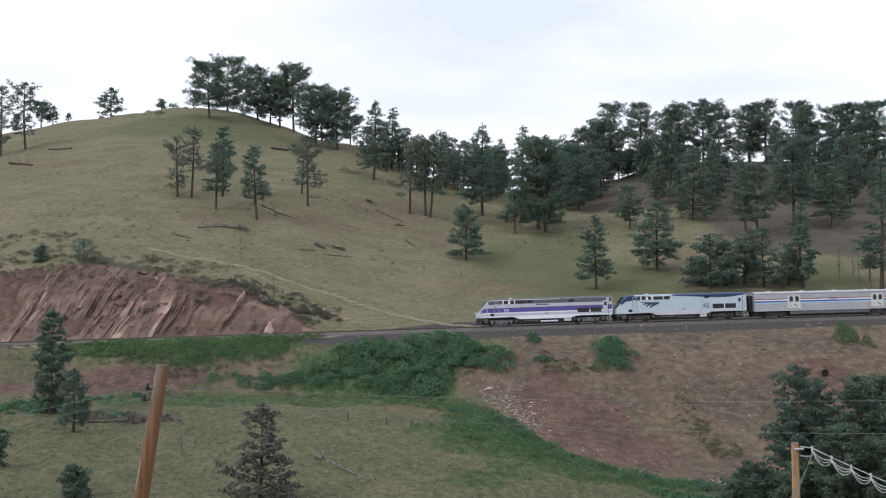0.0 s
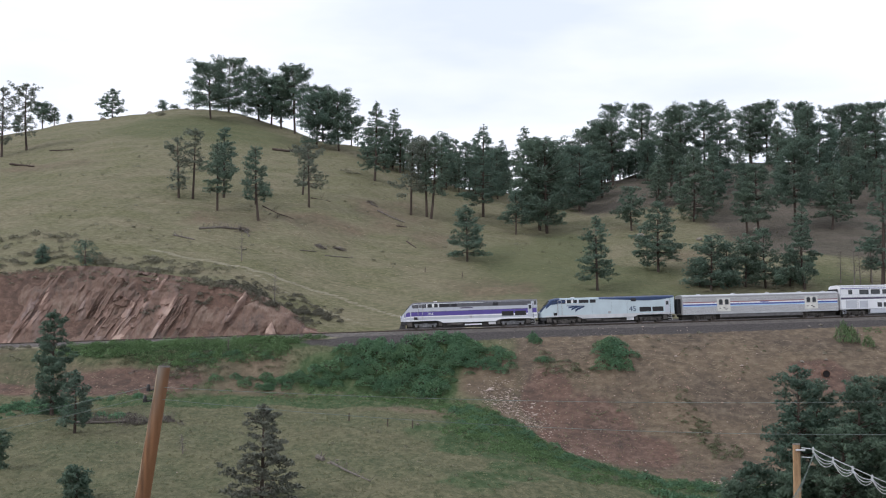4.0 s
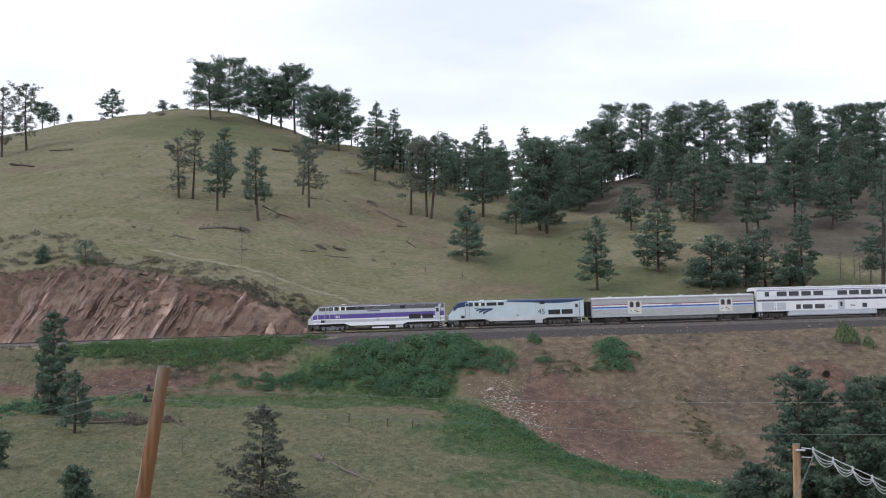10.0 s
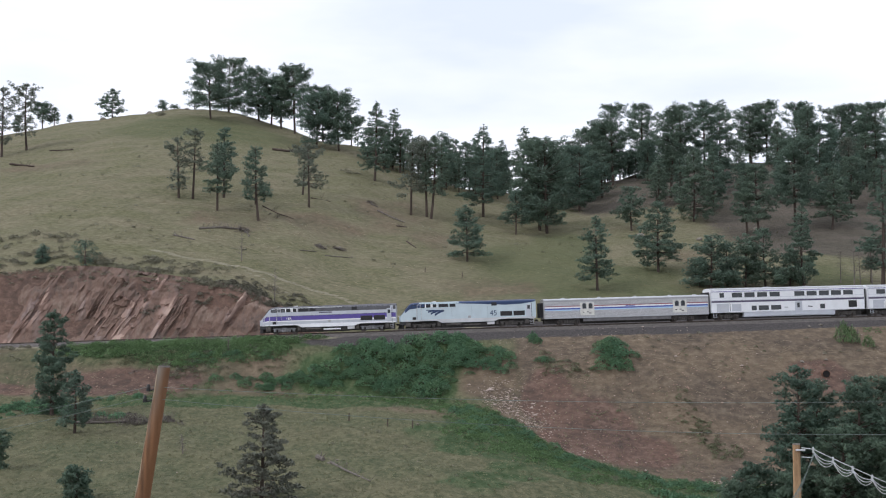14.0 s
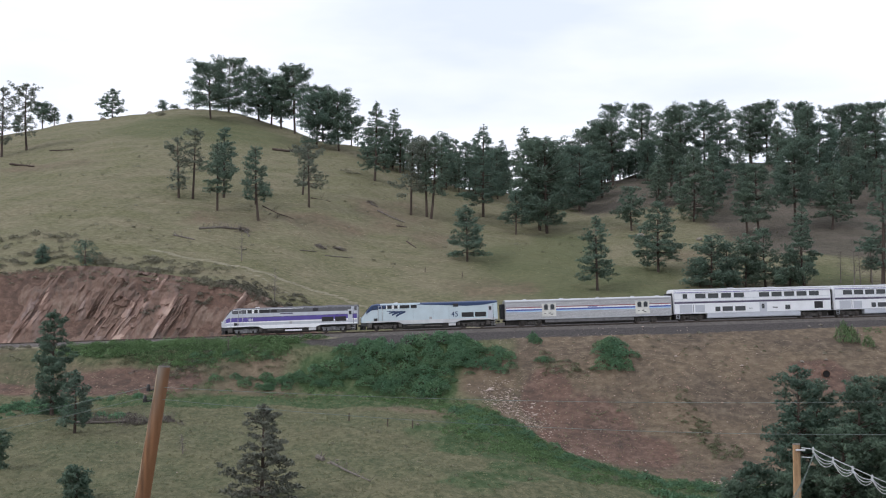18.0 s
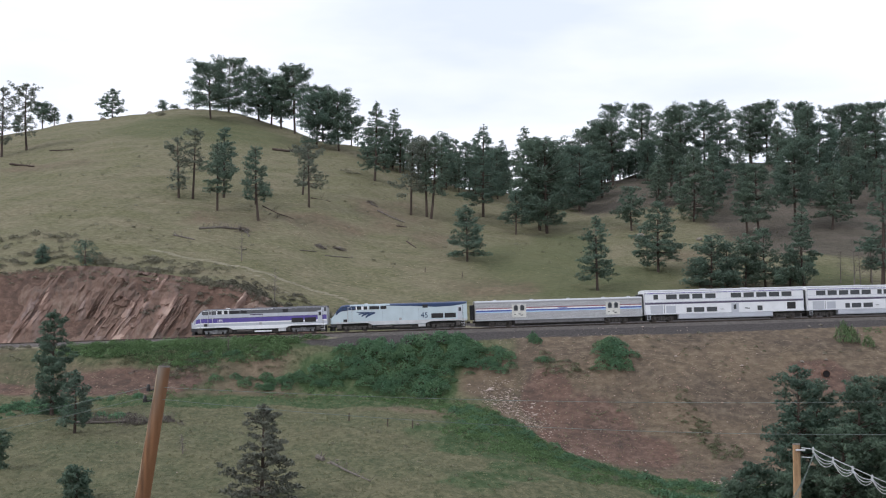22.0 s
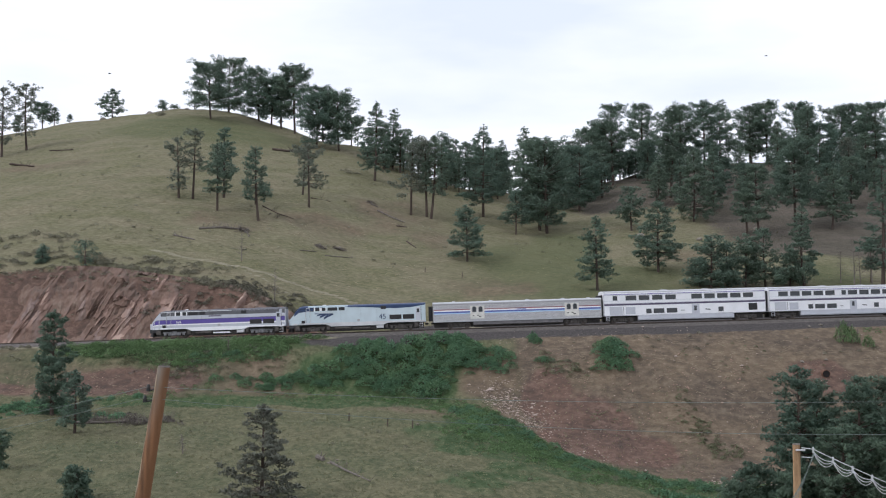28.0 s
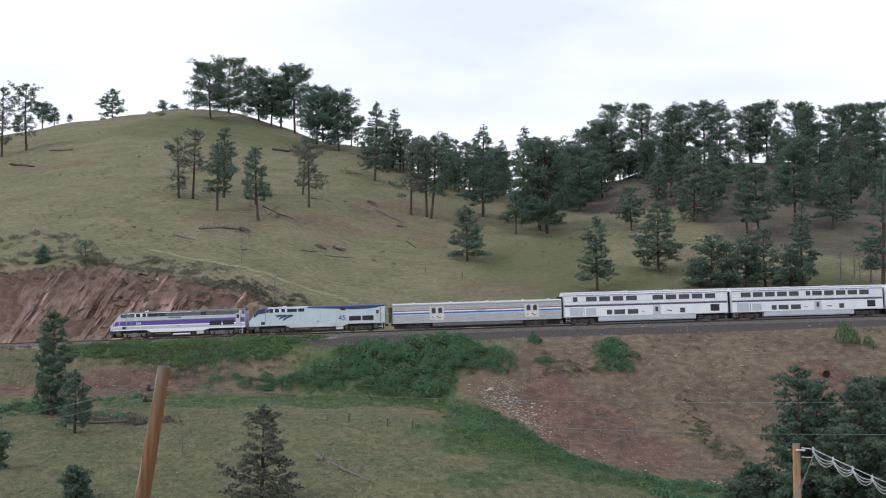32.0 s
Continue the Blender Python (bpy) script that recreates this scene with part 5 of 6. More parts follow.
def locomotive(label, scheme):
    ob = tagged(new("locomotive"), label, "locomotive", "train")
    o = -LOCO_L / 2
    xs = [0, 0.1, 0.25, 0.7, 1.1, 1.55, 1.7, 2.2, 2.4, 6, 10, 14, 18, 19.9, 20.6]

    def low(x):
        w, zs, zt = loco_section(x - o)
        zb = float(np.interp(x - o, [0, 5.6, 6.4, 14.2, 15.0, 20.6], [1.18, 1.24, 0.86, 0.86, 1.18, 1.18]))
        return [(-w + 0.05, zb), (-w, zb + 0.06), (-w, zs), (w, zs), (w, zb + 0.06), (w - 0.05, zb)]

    def high(x):
        w, zs, zt = loco_section(x - o)
        wt = max(w - 0.45 * max(zt - zs, 0.02) / 0.28, 0.4)
        return [(-w, zs - 0.002), (-w + 0.1, zs + 0.45 * (zt - zs)), (-wt, zt - 0.03), (-wt + 0.2, zt), (wt - 0.2, zt), (wt, zt - 0.03), (w - 0.1, zs + 0.45 * (zt - zs)), (w, zs - 0.002)]

    flank = lambda x, z: loco_section(x - o)[0]
    sts = sorted(set([o + x for x in xs] + [o + 5.6, o + 6.4, o + 14.2, o + 15.0]))
    part("body", loft(sts, low), M["silver" if scheme == "violet" else "pale_blue"], ob)
    if scheme == "violet":
        part("roof", loft(sts, high), M["roof_grey"], ob, "grey roof")
    else:
        for a_, c_, k_ in ((0.0, 3.0, "navy"), (3.0, 9.0, "blue_roof"), (9.0, 20.6, "navy")):
            part("roof", loft(sorted([x for x in sts if o + a_ < x < o + c_] + [o + a_, o + c_]), high), M[k_], ob, "navy roof" if k_ == "navy" else "pale blue roof")
    full_ = np.linspace(o + 0.12, o + 20.5, 40)
    for s in (-1, 1):
        if scheme == "violet":
            part("stripe", strip(full_, lambda x: float(np.interp(x - o, [0, 1.2, 20.6], [1.66, 1.96, 2.02])), lambda x: float(np.interp(x - o, [0, 1.2, 20.6], [1.95, 2.56, 2.66])), flank, s), M["purple"], ob, "violet side stripe")
            # white strip below the violet: sky reflection on the flank, painted as colour
            part("pinstripe", strip(full_, lambda x: float(np.interp(x - o, [0, 1.2, 20.6], [1.56, 1.80, 1.82])), lambda x: float(np.interp(x - o, [0, 1.2, 20.6], [1.65, 1.955, 2.015])), flank, s), M["bright_white"], ob, "white sky highlight painted below the violet stripe")
            part("pinstripe", strip(full_, lambda x: float(np.interp(x - o, [0, 1.2, 20.6], [1.955, 2.565, 2.665])), lambda x: float(np.interp(x - o, [0, 1.2, 20.6], [2.0, 2.63, 2.73])), flank, s), M["plum"], ob, "dark pinstripe")
            part("sill", strip(full_, lambda x: float(np.interp(x - o, [0, 5.6, 6.4, 14.2, 15, 20.6], [1.22, 1.28, 0.90, 0.90, 1.22, 1.22])), lambda x: 1.42, flank, s, 0.01), M["white"], ob, "white sill band")
            part("upper_band", strip(np.linspace(o + 1.75, o + 20.5, 16), lambda x: float(np.interp(x - o, [1.7, 3.0, 20.5], [3.24, 3.22, 3.18])), lambda x: min(3.77, loco_section(x - o)[1]), flank, s, 0.012), M["roof_grey"], ob, "grey upper side band")
            part("roof_edge", strip(np.linspace(o + 1.9, o + 12.5, 10), lambda x: min(3.76, loco_section(x - o)[1] - 0.02), lambda x: min(3.83, loco_section(x - o)[1] + 0.06), flank, s, 0.02), M["white"], ob, "white roof edge")
        else:
            part("nose_flash", strip(np.linspace(o + 0.9, o + 5.2, 14), lambda x: float(np.interp(x - o, [0.9, 1.6, 3.2, 5.2], [2.5, 3.05, 3.22, 3.7])), lambda x: min(loco_section(x - o)[1], 3.78), flank, s), M["navy"], ob, "navy flash")
            part("side_wave", strip(np.linspace(o + 8.5, o + 20.5, 22), lambda x: float(np.interp(x - o, [8.5, 12.5, 16, 18.5, 20.6], [3.74, 3.55, 3.32, 3.40, 3.72])), lambda x: 3.78, flank, s), M["navy"], ob, "navy wave")
            part("sill", strip(full_, lambda x: float(np.interp(x - o, [0, 5.6, 6.4, 14.2, 15, 20.6], [1.22, 1.28, 0.90, 0.90, 1.22, 1.22])), lambda x: 1.45, flank, s, 0.01), M["stainless"], ob)
        # cab side window, cab door, intake windows, grilles and rear door
        window(ob, o + 1.85, o + 2.62, 3.18, 3.64, 1.5, s)
        window(ob, o + 2.7, o + 3.25, 3.18, 3.70, 1.5, s, M["stainless"], "door_window")
        window(ob, o + 3.32, o + 3.86, 3.2, 3.7, 1.5, s)
        bm = bmesh.new()
        for x in (2.62, 3.32):
            add_rod(bm, (o + x, s * 1.56, 1.5), (o + x, s * 1.56, 3.1), 0.025, 0.025, 6)
        part("handrail", bm, M["stainless"], ob)
        for x0, x1 in ((4.05, 4.75), (5.05, 5.65), (5.95, 7.4), (7.6, 8.5), (13.9, 14.7)):
            g = part("intake", box(o + x0, o + x1, *sorted((s * 1.40, s * 1.53)), 3.24, 3.72, 0.02), M["grille"], ob)
            if x1 < 6:
                for a_, c_ in ((x0 - 0.16, x0 + 0.02), (x1 - 0.02, x1 + 0.12)):
                    part("frame", box(o + a_, o + c_, *sorted((s * 1.40, s * 1.545)), 3.22, 3.74), M["bright_white"], g, "white frame")
        for x0, x1 in ((15.2, 17.0), (17.2, 18.9)):
            g = part("radiator_grille", box(o + x0, o + x1, *sorted((s * 1.46, s * 1.53)), 1.66, 2.36, 0.03), M["grille"], ob)
            for k in range(5):
                part("louvre", box(o + x0 + 0.05, o + x1 - 0.05, *sorted((s * 1.525, s * 1.545)), 1.74 + 0.12 * k, 1.78 + 0.12 * k), M["dark"], g)
        d = part("rear_door", box(o + 19.15, o + 19.85, *sorted((s * 1.44, s * 1.525)), 1.4, 3.35, 0.02), M["silver"], ob)
        part("door_glass", box(o + 19.3, o + 19.7, *sorted((s * 1.5, s * 1.535)), 2.6, 3.15), M["glass"], d)
        bm = bmesh.new()
        for x in (2.66, 3.28):
            add_box(bm, o + x, o + x + 0.045, *sorted((s * 1.48, s * 1.512)), 1.46, 3.72)
        add_box(bm, o + 2.66, o + 3.32, *sorted((s * 1.48, s * 1.512)), 3.70, 3.74)
        part("cab_door_seam", bm, M["roof_grey"], ob)
        for x in (7.9, 10.9, 13.3):
            part("panel_seam", box(o + x, o + x + 0.035, *sorted((s * 1.48, s * 1.511)), 1.45, 3.2), M["blue_roof" if scheme != "violet" else "stainless_dark"], ob)
        part("side_hatch", box(o + 10.35, o + 10.75, *sorted((s * 1.48, s * 1.52)), 1.52, 1.86, 0.02), M["stainless_dark"], ob)
        part("end_shadow_gap", box(o + 19.92, o + 19.98, *sorted((s * 1.44, s * 1.515)), 1.3, 3.5), M["grille"], ob)
        part("air_tank", rod((o + 7.0, s * 1.32, 0.62), (o + 9.3, s * 1.32, 0.62), 0.17, 0.17, 12), M["truck"], ob)
        part("vent_plate", box(o + 2.0, o + 2.55, *sorted((s * 1.47, s * 1.525)), 1.45, 1.85, 0.02), M["grille"], ob)
        part("headlight", rod((o + 0.06, s * 0.55, 2.0), (o - 0.04, s * 0.55, 2.0), 0.11, 0.11, 12), M["white"], ob)
        bm = bmesh.new()
        for k in range(4):
            add_box(bm, o + 19.6, o + 20.15, *sorted((s * 1.3, s * 1.5)), 0.35 + 0.25 * k, 0.39 + 0.25 * k)
        add_box(bm, o + 20.15, o + 20.2, *sorted((s * 1.4, s * 1.5)), 0.35, 1.3)
        part("steps", bm, M["stainless"], ob)
        # nameplate and marks as plain bars
        if scheme == "violet":
            part("name_bar", flat_strip(o + 9.0, o + 10.9, 2.96, 3.12, 1.508, s, 0.016), M["plum"], ob)
            number("184", ob, o + 4.0 if s < 0 else o + 5.2, 2.07, 0.58, 1.512, M["bright_white"], s)
        else:
            number("45", ob, o + 13.6 if s < 0 else o + 14.9, 1.76, 1.12, 1.5, M["navy"], s)
            part("name_bar", flat_strip(o + 4.6, o + 6.8, 3.0, 3.08, 1.5, s, 0.016), M["stainless"], ob)
            for x0, x1, z0, z1, t0, t1 in ((4.0, 6.8, 2.80, 2.66, 0.10, 0.16), (4.3, 5.7, 2.44, 2.68, 0.22, 0.14), (4.75, 6.2, 2.12, 2.66, 0.30, 0.18), (5.35, 6.75, 1.88, 2.60, 0.38, 0.22)):
                bm = strip(np.linspace(o + x0, o + x1, 6), lambda x: z0 + (z1 - z0) * ((x - o - x0) / (x1 - x0)) ** 0.7, lambda x: z0 + t0 + (z1 + t1 - z0 - t0) * ((x - o - x0) / (x1 - x0)) ** 0.7, lambda x, z: 1.5, s)
                part("emblem_blade", bm, M["navy"], ob, "dark blue emblem blade")
    # windscreen across the raked nose
    bm = bmesh.new()
    for y0, y1 in ((-0.95, -0.06), (0.06, 0.95)):
        vs = [bm.verts.new(p) for p in ((o + 0.86, y0, 2.96), (o + 0.86, y1, 2.96), (o + 1.5, y1, 3.72), (o + 1.5, y0, 3.72))]
        ex = bmesh.ops.extrude_face_region(bm, geom=[bm.faces.new(vs)])
        bmesh.ops.translate(bm, vec=(-0.05, 0, 0.04), verts=[v for v in ex["geom"] if isinstance(v, bmesh.types.BMVert)])
    part("windscreen", bm, M["glass"], ob)
    bm = bmesh.new()
    add_box(bm, o + 0.02, o + 1.0, -1.2, 1.2, 0.72, 1.25, 0.05)
    f_ = [bm.verts.new(v) for v in ((o - 0.25, 0, 0.22), (o + 0.55, -1.4, 0.22), (o + 0.55, -1.4, 0.85), (o - 0.05, 0, 0.85), (o + 0.55, 1.4, 0.22), (o + 0.55, 1.4, 0.85), (o + 0.7, 0, 0.22), (o + 0.7, 0, 0.85))]
    for q in ((0, 1, 2, 3), (4, 0, 3, 5), (1, 6, 7, 2), (6, 4, 5, 7), (3, 2, 7, 5), (0, 4, 6, 1)):
        bm.faces.new([f_[i] for i in q])
    part("pilot_plow", bm, M["plow"], ob, "black pilot plow")
    part("fuel_tank", box(o + 6.3, o + 13.3, -1.25, 1.25, 0.20, 1.06, 0.08), M["dark"], ob)
    part("tank_step", box(o + 9.6, o + 12.2, -1.36, 1.36, 0.42, 0.64, 0.03), M["white" if scheme == "violet" else "truck"], ob)
    part("equipment_box", box(o + 13.2, o + 14.3, -1.4, 1.4, 0.42, 1.10, 0.05), M["stainless"], ob)
    # underframe, stretched down dark to the rail to stand in for the shade below
    part("underframe", box(o + 0.9, o + 20.3, -0.9, 0.9, 0.24, 1.24), M["dark"], ob)
    for x0, x1 in ((1.0, 1.7), (5.7, 6.2), (14.5, 14.9), (18.9, 19.5)):
        part("sand_box", box(o + x0, o + x1, -1.32, 1.32, 0.40, 1.2, 0.06), M["truck"], ob)
    for x in (10.2, 12.2, 16.4, 18.0):
        part("roof_fan", rod((o + x, 0, 4.02), (o + x, 0, 4.12), 0.62, 0.58, 16), M["roof_grey"], ob)
    part("horn", rod((o + 5.0, 0.2, 4.12), (o + 5.6, 0.2, 4.12), 0.05, 0.12, 8), M["stainless"], ob)
    part("coupler", box(o + 20.5, o + 21.0, -0.15, 0.15, 0.72, 1.0, 0.04), M["dark"], ob)
    for x in (3.7, 16.9):
        truck(ob, o + x, 2.8, 0.51, "truck_silver" if scheme == "violet" else "truck")
    return ob


CAR_L = 25.5


def coach_ring(w, zb, zs, zt, n_=7):
    """Outline of a coach: straight flanks, rounded roof."""
    arc = [(w * math.cos(a) ** 0.7 if math.cos(a) > 0 else 0.0, zs + (zt - zs) * math.sin(a) ** 0.8) for a in np.linspace(0, math.pi / 2, n_)]
    right = [(w - 0.06, zb), (w, zb + 0.08)] + arc
    return [(-y, z) for y, z in right] + [(y, z) for y, z in right[-2::-1]]


def diaphragms(ob, o, L, zt, w=1.0):
    for x0, x1 in ((o - 0.58, o + 0.03), (o + L - 0.03, o + L + 0.21)):
        bm = bmesh.new()
        for k in range(3):
            a = x0 + (x1 - x0) * k / 3
            add_box(bm, a, a + (x1 - x0) / 4, -w, w, 1.2, zt, 0.02)
        part("diaphragm", bm, M["grille"], ob)
    for x0, x1 in ((o - 0.25, o + 0.5), (o + L - 0.5, o + L + 0.25)):
        part("coupler", box(x0, x1, -0.16, 0.16, 0.70, 1.0, 0.04), M["dark"], ob)


def baggage_car():
    ob = tagged(new("baggage_car"), "fluted stainless baggage car with red white and blue stripes", "railway car", "train")
    L, w = CAR_L, 1.52
    o = -L / 2
    ring = coach_ring(w, 0.95, 3.66, 3.98)
    # darker steel behind the flutes: the grooves' shade is put into the colour
    part("body", loft([o, o + L], lambda x: ring), M["stainless_dark"], ob)
    part("roof", loft([o + 0.02, o + L - 0.02], lambda x: [(y * 1.004, z + 0.012) for y, z in coach_ring(w, 3.62, 3.68, 3.98)]), M["roof_pale"], ob)
    for s in (-1, 1):
        for k in range(9):
            z = 1.10 + 0.115 * k
            part("flute", flat_strip(o + 0.1, o + L - 0.1, z, z + 0.055, w, s, 0.02), M["stainless"], ob)
        for k in range(5):
            z = 2.92 + 0.12 * k
            part("flute", flat_strip(o + 0.1, o + L - 0.1, z, z + 0.055, w, s, 0.02), M["stainless"], ob)
        for z0, z1, c, t_ in ((2.72, 2.83, "red", "red stripe"), (2.52, 2.72, "bright_white", "white stripe"), (2.30, 2.52, "blue", "blue stripe"), (2.12, 2.30, "sky_blue", "light blue stripe")):
            part("stripe", flat_strip(o + 0.15, o + L - 0.15, z0, z1, w, s, 0.012), M[c], ob, t_)
        for x in (5.6, 19.9):
            d = part("baggage_door", box(o + x, o + x + 2.15, *sorted((s * (w - 0.03), s * (w + 0.05))), 1.35, 3.28, 0.02), M["door_cream"], ob, "scuffed cream sliding door")
            for a in (0.32, 1.28):
                bm = box(o + x + a, o + x + a + 0.58, *sorted((s * w, s * (w + 0.065))), 2.36, 2.90, 0.03)
                add_rod(bm, (o + x + a + 0.29, s * w, 2.88), (o + x + a + 0.29, s * (w + 0.065), 2.88), 0.285, 0.285, 16)
                part("door_window", bm, M["glass"], d)
                bm = box(o + x + a - 0.07, o + x + a + 0.65, *sorted((s * w, s * (w + 0.058))), 2.30, 2.90, 0.03)
                add_rod(bm, (o + x + a + 0.29, s * w, 2.88), (o + x + a + 0.29, s * (w + 0.058), 2.88), 0.37, 0.37, 16)
                part("window_frame", bm, M["stainless_dark"], d)
            for a, zz, ww in ((0.35, 1.75, 0.25), (1.0, 1.8, 0.3), (1.3, 1.62, 0.35)):
                part("door_latch", box(o + x + a, o + x + a + ww, *sorted((s * w, s * (w + 0.07))), zz, zz + 0.12), M["grille"], d)
            part("gutter", flat_strip(o + x - 0.1, o + x + 2.25, 3.32, 3.38, w, s, 0.05), M["roof_pale"], ob)
        part("name_bar", flat_strip(o + 12.6, o + 14.0, 2.58, 2.68, w + 0.012, s, 0.008), M["blue"], ob)
        part("side_sill", flat_strip(o + 0.1, o + L - 0.1, 0.96, 1.08, w, s, 0.03), M["roof_pale"], ob)
    for x in (3.0, 8.6, 14.2, 19.6, 23.5):
        part("roof_vent", box(o + x, o + x + 0.45, -0.3, 0.3, 3.95, 4.12, 0.04), M["roof_pale"], ob)
    # underframe box, lowered so its dark colour also gives the shade under the car
    part("underframe", box(o + 6.2, o + 19.4, -1.2, 1.2, 0.16, 0.98, 0.05), M["dark"], ob)
    for s in (-1, 1):
        part("skirt", box(o + 6.0, o + 19.6, *sorted((s * 1.40, s * 1.46)), 0.46, 0.98, 0.02), M["skirt"], ob)
        part("skirt_edge", box(o + 6.0, o + 19.6, *sorted((s * 1.38, s * 1.47)), 0.36, 0.43), M["dark"], ob)
    # full-length sill, carried low and dark as shade between the wheels too
    part("end_sill", box(o + 0.2, o + L - 0.2, -0.8, 0.8, 0.22, 0.97), M["dark"], ob)
    diaphragms(ob, o, L, 3.4)
    truck(ob, o + 3.9, 2.6, 0.46)
    truck(ob, o + L - 3.9, 2.6, 0.46)
    return ob


UPPER = {"sleeper": [(1.45, 2.15), (3.45, 5.1), (5.5, 7.15), (7.6, 9.2), (9.65, 11.3), (13.75, 15.4), (15.8, 17.45), (17.85, 19.5), (19.9, 21.55), (21.95, 23.55)],
         "coach": [(1.6, 3.2), (3.6, 5.2), (5.6, 7.2), (7.6, 9.2), (9.6, 11.2), (12.4, 13.15), (13.5, 15.1), (15.5, 17.1), (17.5, 19.1), (19.5, 21.1), (21.5, 23.1)]}


def bilevel_car(style):
    ob = tagged(new("passenger_car"), "tall silver two-level passenger car with dark window rows", "railway car", "train")
    L, w = CAR_L, 1.54
    o = -L / 2
    ring = coach_ring(w, 1.08, 4.48, 4.88)
    part("body", loft([o, o + L], lambda x: ring), M["white"], ob)
    part("roof", loft([o + 0.02, o + L - 0.02], lambda x: [(y * 1.003, z + 0.012) for y, z in coach_ring(w, 4.52, 4.58, 4.88)]), M["roof_pale"], ob)
    part("lower_body", loft([o + 5.3, o + L - 5.1], lambda x: [(-w + 0.05, 0.36), (-w + 0.005, 0.50), (-w + 0.005, 1.1), (w - 0.005, 1.1), (w - 0.005, 0.50), (w - 0.05, 0.36)]), M["silver"], ob)
    for s in (-1, 1):
        part("stripe", flat_strip(o + 0.05, o + L - 0.05, 2.66, 2.92, w, s, 0.012), M["plum"], ob, "dark plum stripe")
        part("upper_trim", flat_strip(o + 0.05, o + L - 0.05, 4.30, 4.38, w, s, 0.015), M["purple"], ob)
        part("belt_trim", flat_strip(o + 0.05, o + L - 0.05, 2.96, 3.02, w, s, 0.02), M["silver"], ob)
        for z in (1.14, 3.34, 4.2):
            part("rib", flat_strip(o + 0.05, o + L - 0.05, z, z + 0.04, w, s, 0.02), M["silver"], ob)
        for x0, x1 in UPPER[style]:
            window(ob, o + x0, o + x1, 3.42, 4.12, w, s)
        for x0, x1 in ((6.6, 7.4), (7.75, 9.4), (9.8, 11.45), (17.95, 18.75)):
            window(ob, o + x0, o + x1, 1.38, 2.08, w, s)
        d = part("side_door", box(o + 13.75, o + 14.95, *sorted((s * (w - 0.02), s * (w + 0.02))), 0.55, 2.55, 0.015), M["silver"], ob)
        part("door_glass", box(o + 14.1, o + 14.55, *sorted((s * w, s * (w + 0.03))), 1.62, 2.35, 0.03), M["glass"], d)
        g = part("end_grille", box(o + 22.75, o + 24.15, *sorted((s * (w - 0.02), s * (w + 0.018))), 1.45, 2.5, 0.02), M["grille"], ob, "dark louvred panel")
        for k in range(5):
            part("louvre", box(o + 22.8, o + 24.1, *sorted((s * w, s * (w + 0.03))), 1.55 + 0.19 * k, 1.60 + 0.19 * k), M["dark"], g)
        v = part("access_panel", box(o + 0.9, o + 2.9, *sorted((s * (w - 0.02), s * (w + 0.012))), 1.25, 2.5, 0.01), M["silver"], ob)
        for k in range(6):
            part("louvre", box(o + 1.0, o + 2.8, *sorted((s * w, s * (w + 0.02))), 1.35 + 0.18 * k, 1.39 + 0.18 * k), M["stainless"], v)
        part("access_panel", box(o + 3.4, o + 4.9, *sorted((s * (w - 0.02), s * (w + 0.010))), 1.3, 2.4, 0.01), M["silver"], ob)
        part("panel_gap", flat_strip(o + 3.05, o + 3.12, 1.3, 2.5, w, s, 0.014), M["roof_grey"], ob)
        part("name_bar", flat_strip(o + 12.0, o + 12.6, 1.66, 1.74, w, s, 0.014), M["roof_grey"], ob)
        part("emblem", strip(np.linspace(o + 15.9, o + 16.7, 4), lambda x: 1.70 - 0.1 * (x - o - 15.9), lambda x: 1.86 - 0.1 * (x - o - 15.9), lambda x, z: w, s), M["roof_grey"], ob)
        for x in (0.02, L - 0.10):
            part("corner_post", flat_strip(o + x, o + x + 0.08, 1.1, 4.4, w, s, 0.016), M["silver"], ob)
        bm = bmesh.new()
        for x in (0.35, 0.85):
            add_box(bm, o + x, o + x + 0.05, *sorted((s * 1.42, s * 1.5)), 0.4, 1.2)
        for k in range(3):
            add_box(bm, o + 0.35, o + 0.9, *sorted((s * 1.42, s * 1.5)), 0.4 + 0.25 * k, 0.44 + 0.25 * k)
        part("end_steps", bm, M["silver"], ob)
    diaphragms(ob, o, L, 4.3)
    # underframe made deep and dark, doubling as the shadow beneath the coach
    part("underframe", box(o + 0.3, o + L - 0.3, -0.8, 0.8, 0.22, 1.12), M["dark"], ob)
    for x in (9.4, 16.0):
        part("roof_hatch", box(o + x, o + x + 0.9, -0.35, 0.35, 4.9, 4.98, 0.03), M["roof_pale"], ob)
    truck(ob, o + 3.0, 2.6, 0.46)
    truck(ob, o + L - 3.0, 2.6, 0.46)
    return ob


TRAIN = [  # thing, distance of its middle behind the leading nose, spread of its truck centres
    (locomotive("silver locomotive with violet stripe leading the train", "violet"), 10.15, 13.2),
    (locomotive("pale blue locomotive with navy roof and large road number", "blue"), 31.1, 13.2),
    (baggage_car(), 55.2, 17.7),
    (bilevel_car("sleeper"), 80.9, 19.5),
    (bilevel_car("coach"), 106.8, 19.5),
    (bilevel_car("coach"), 132.7, 19.5),
]


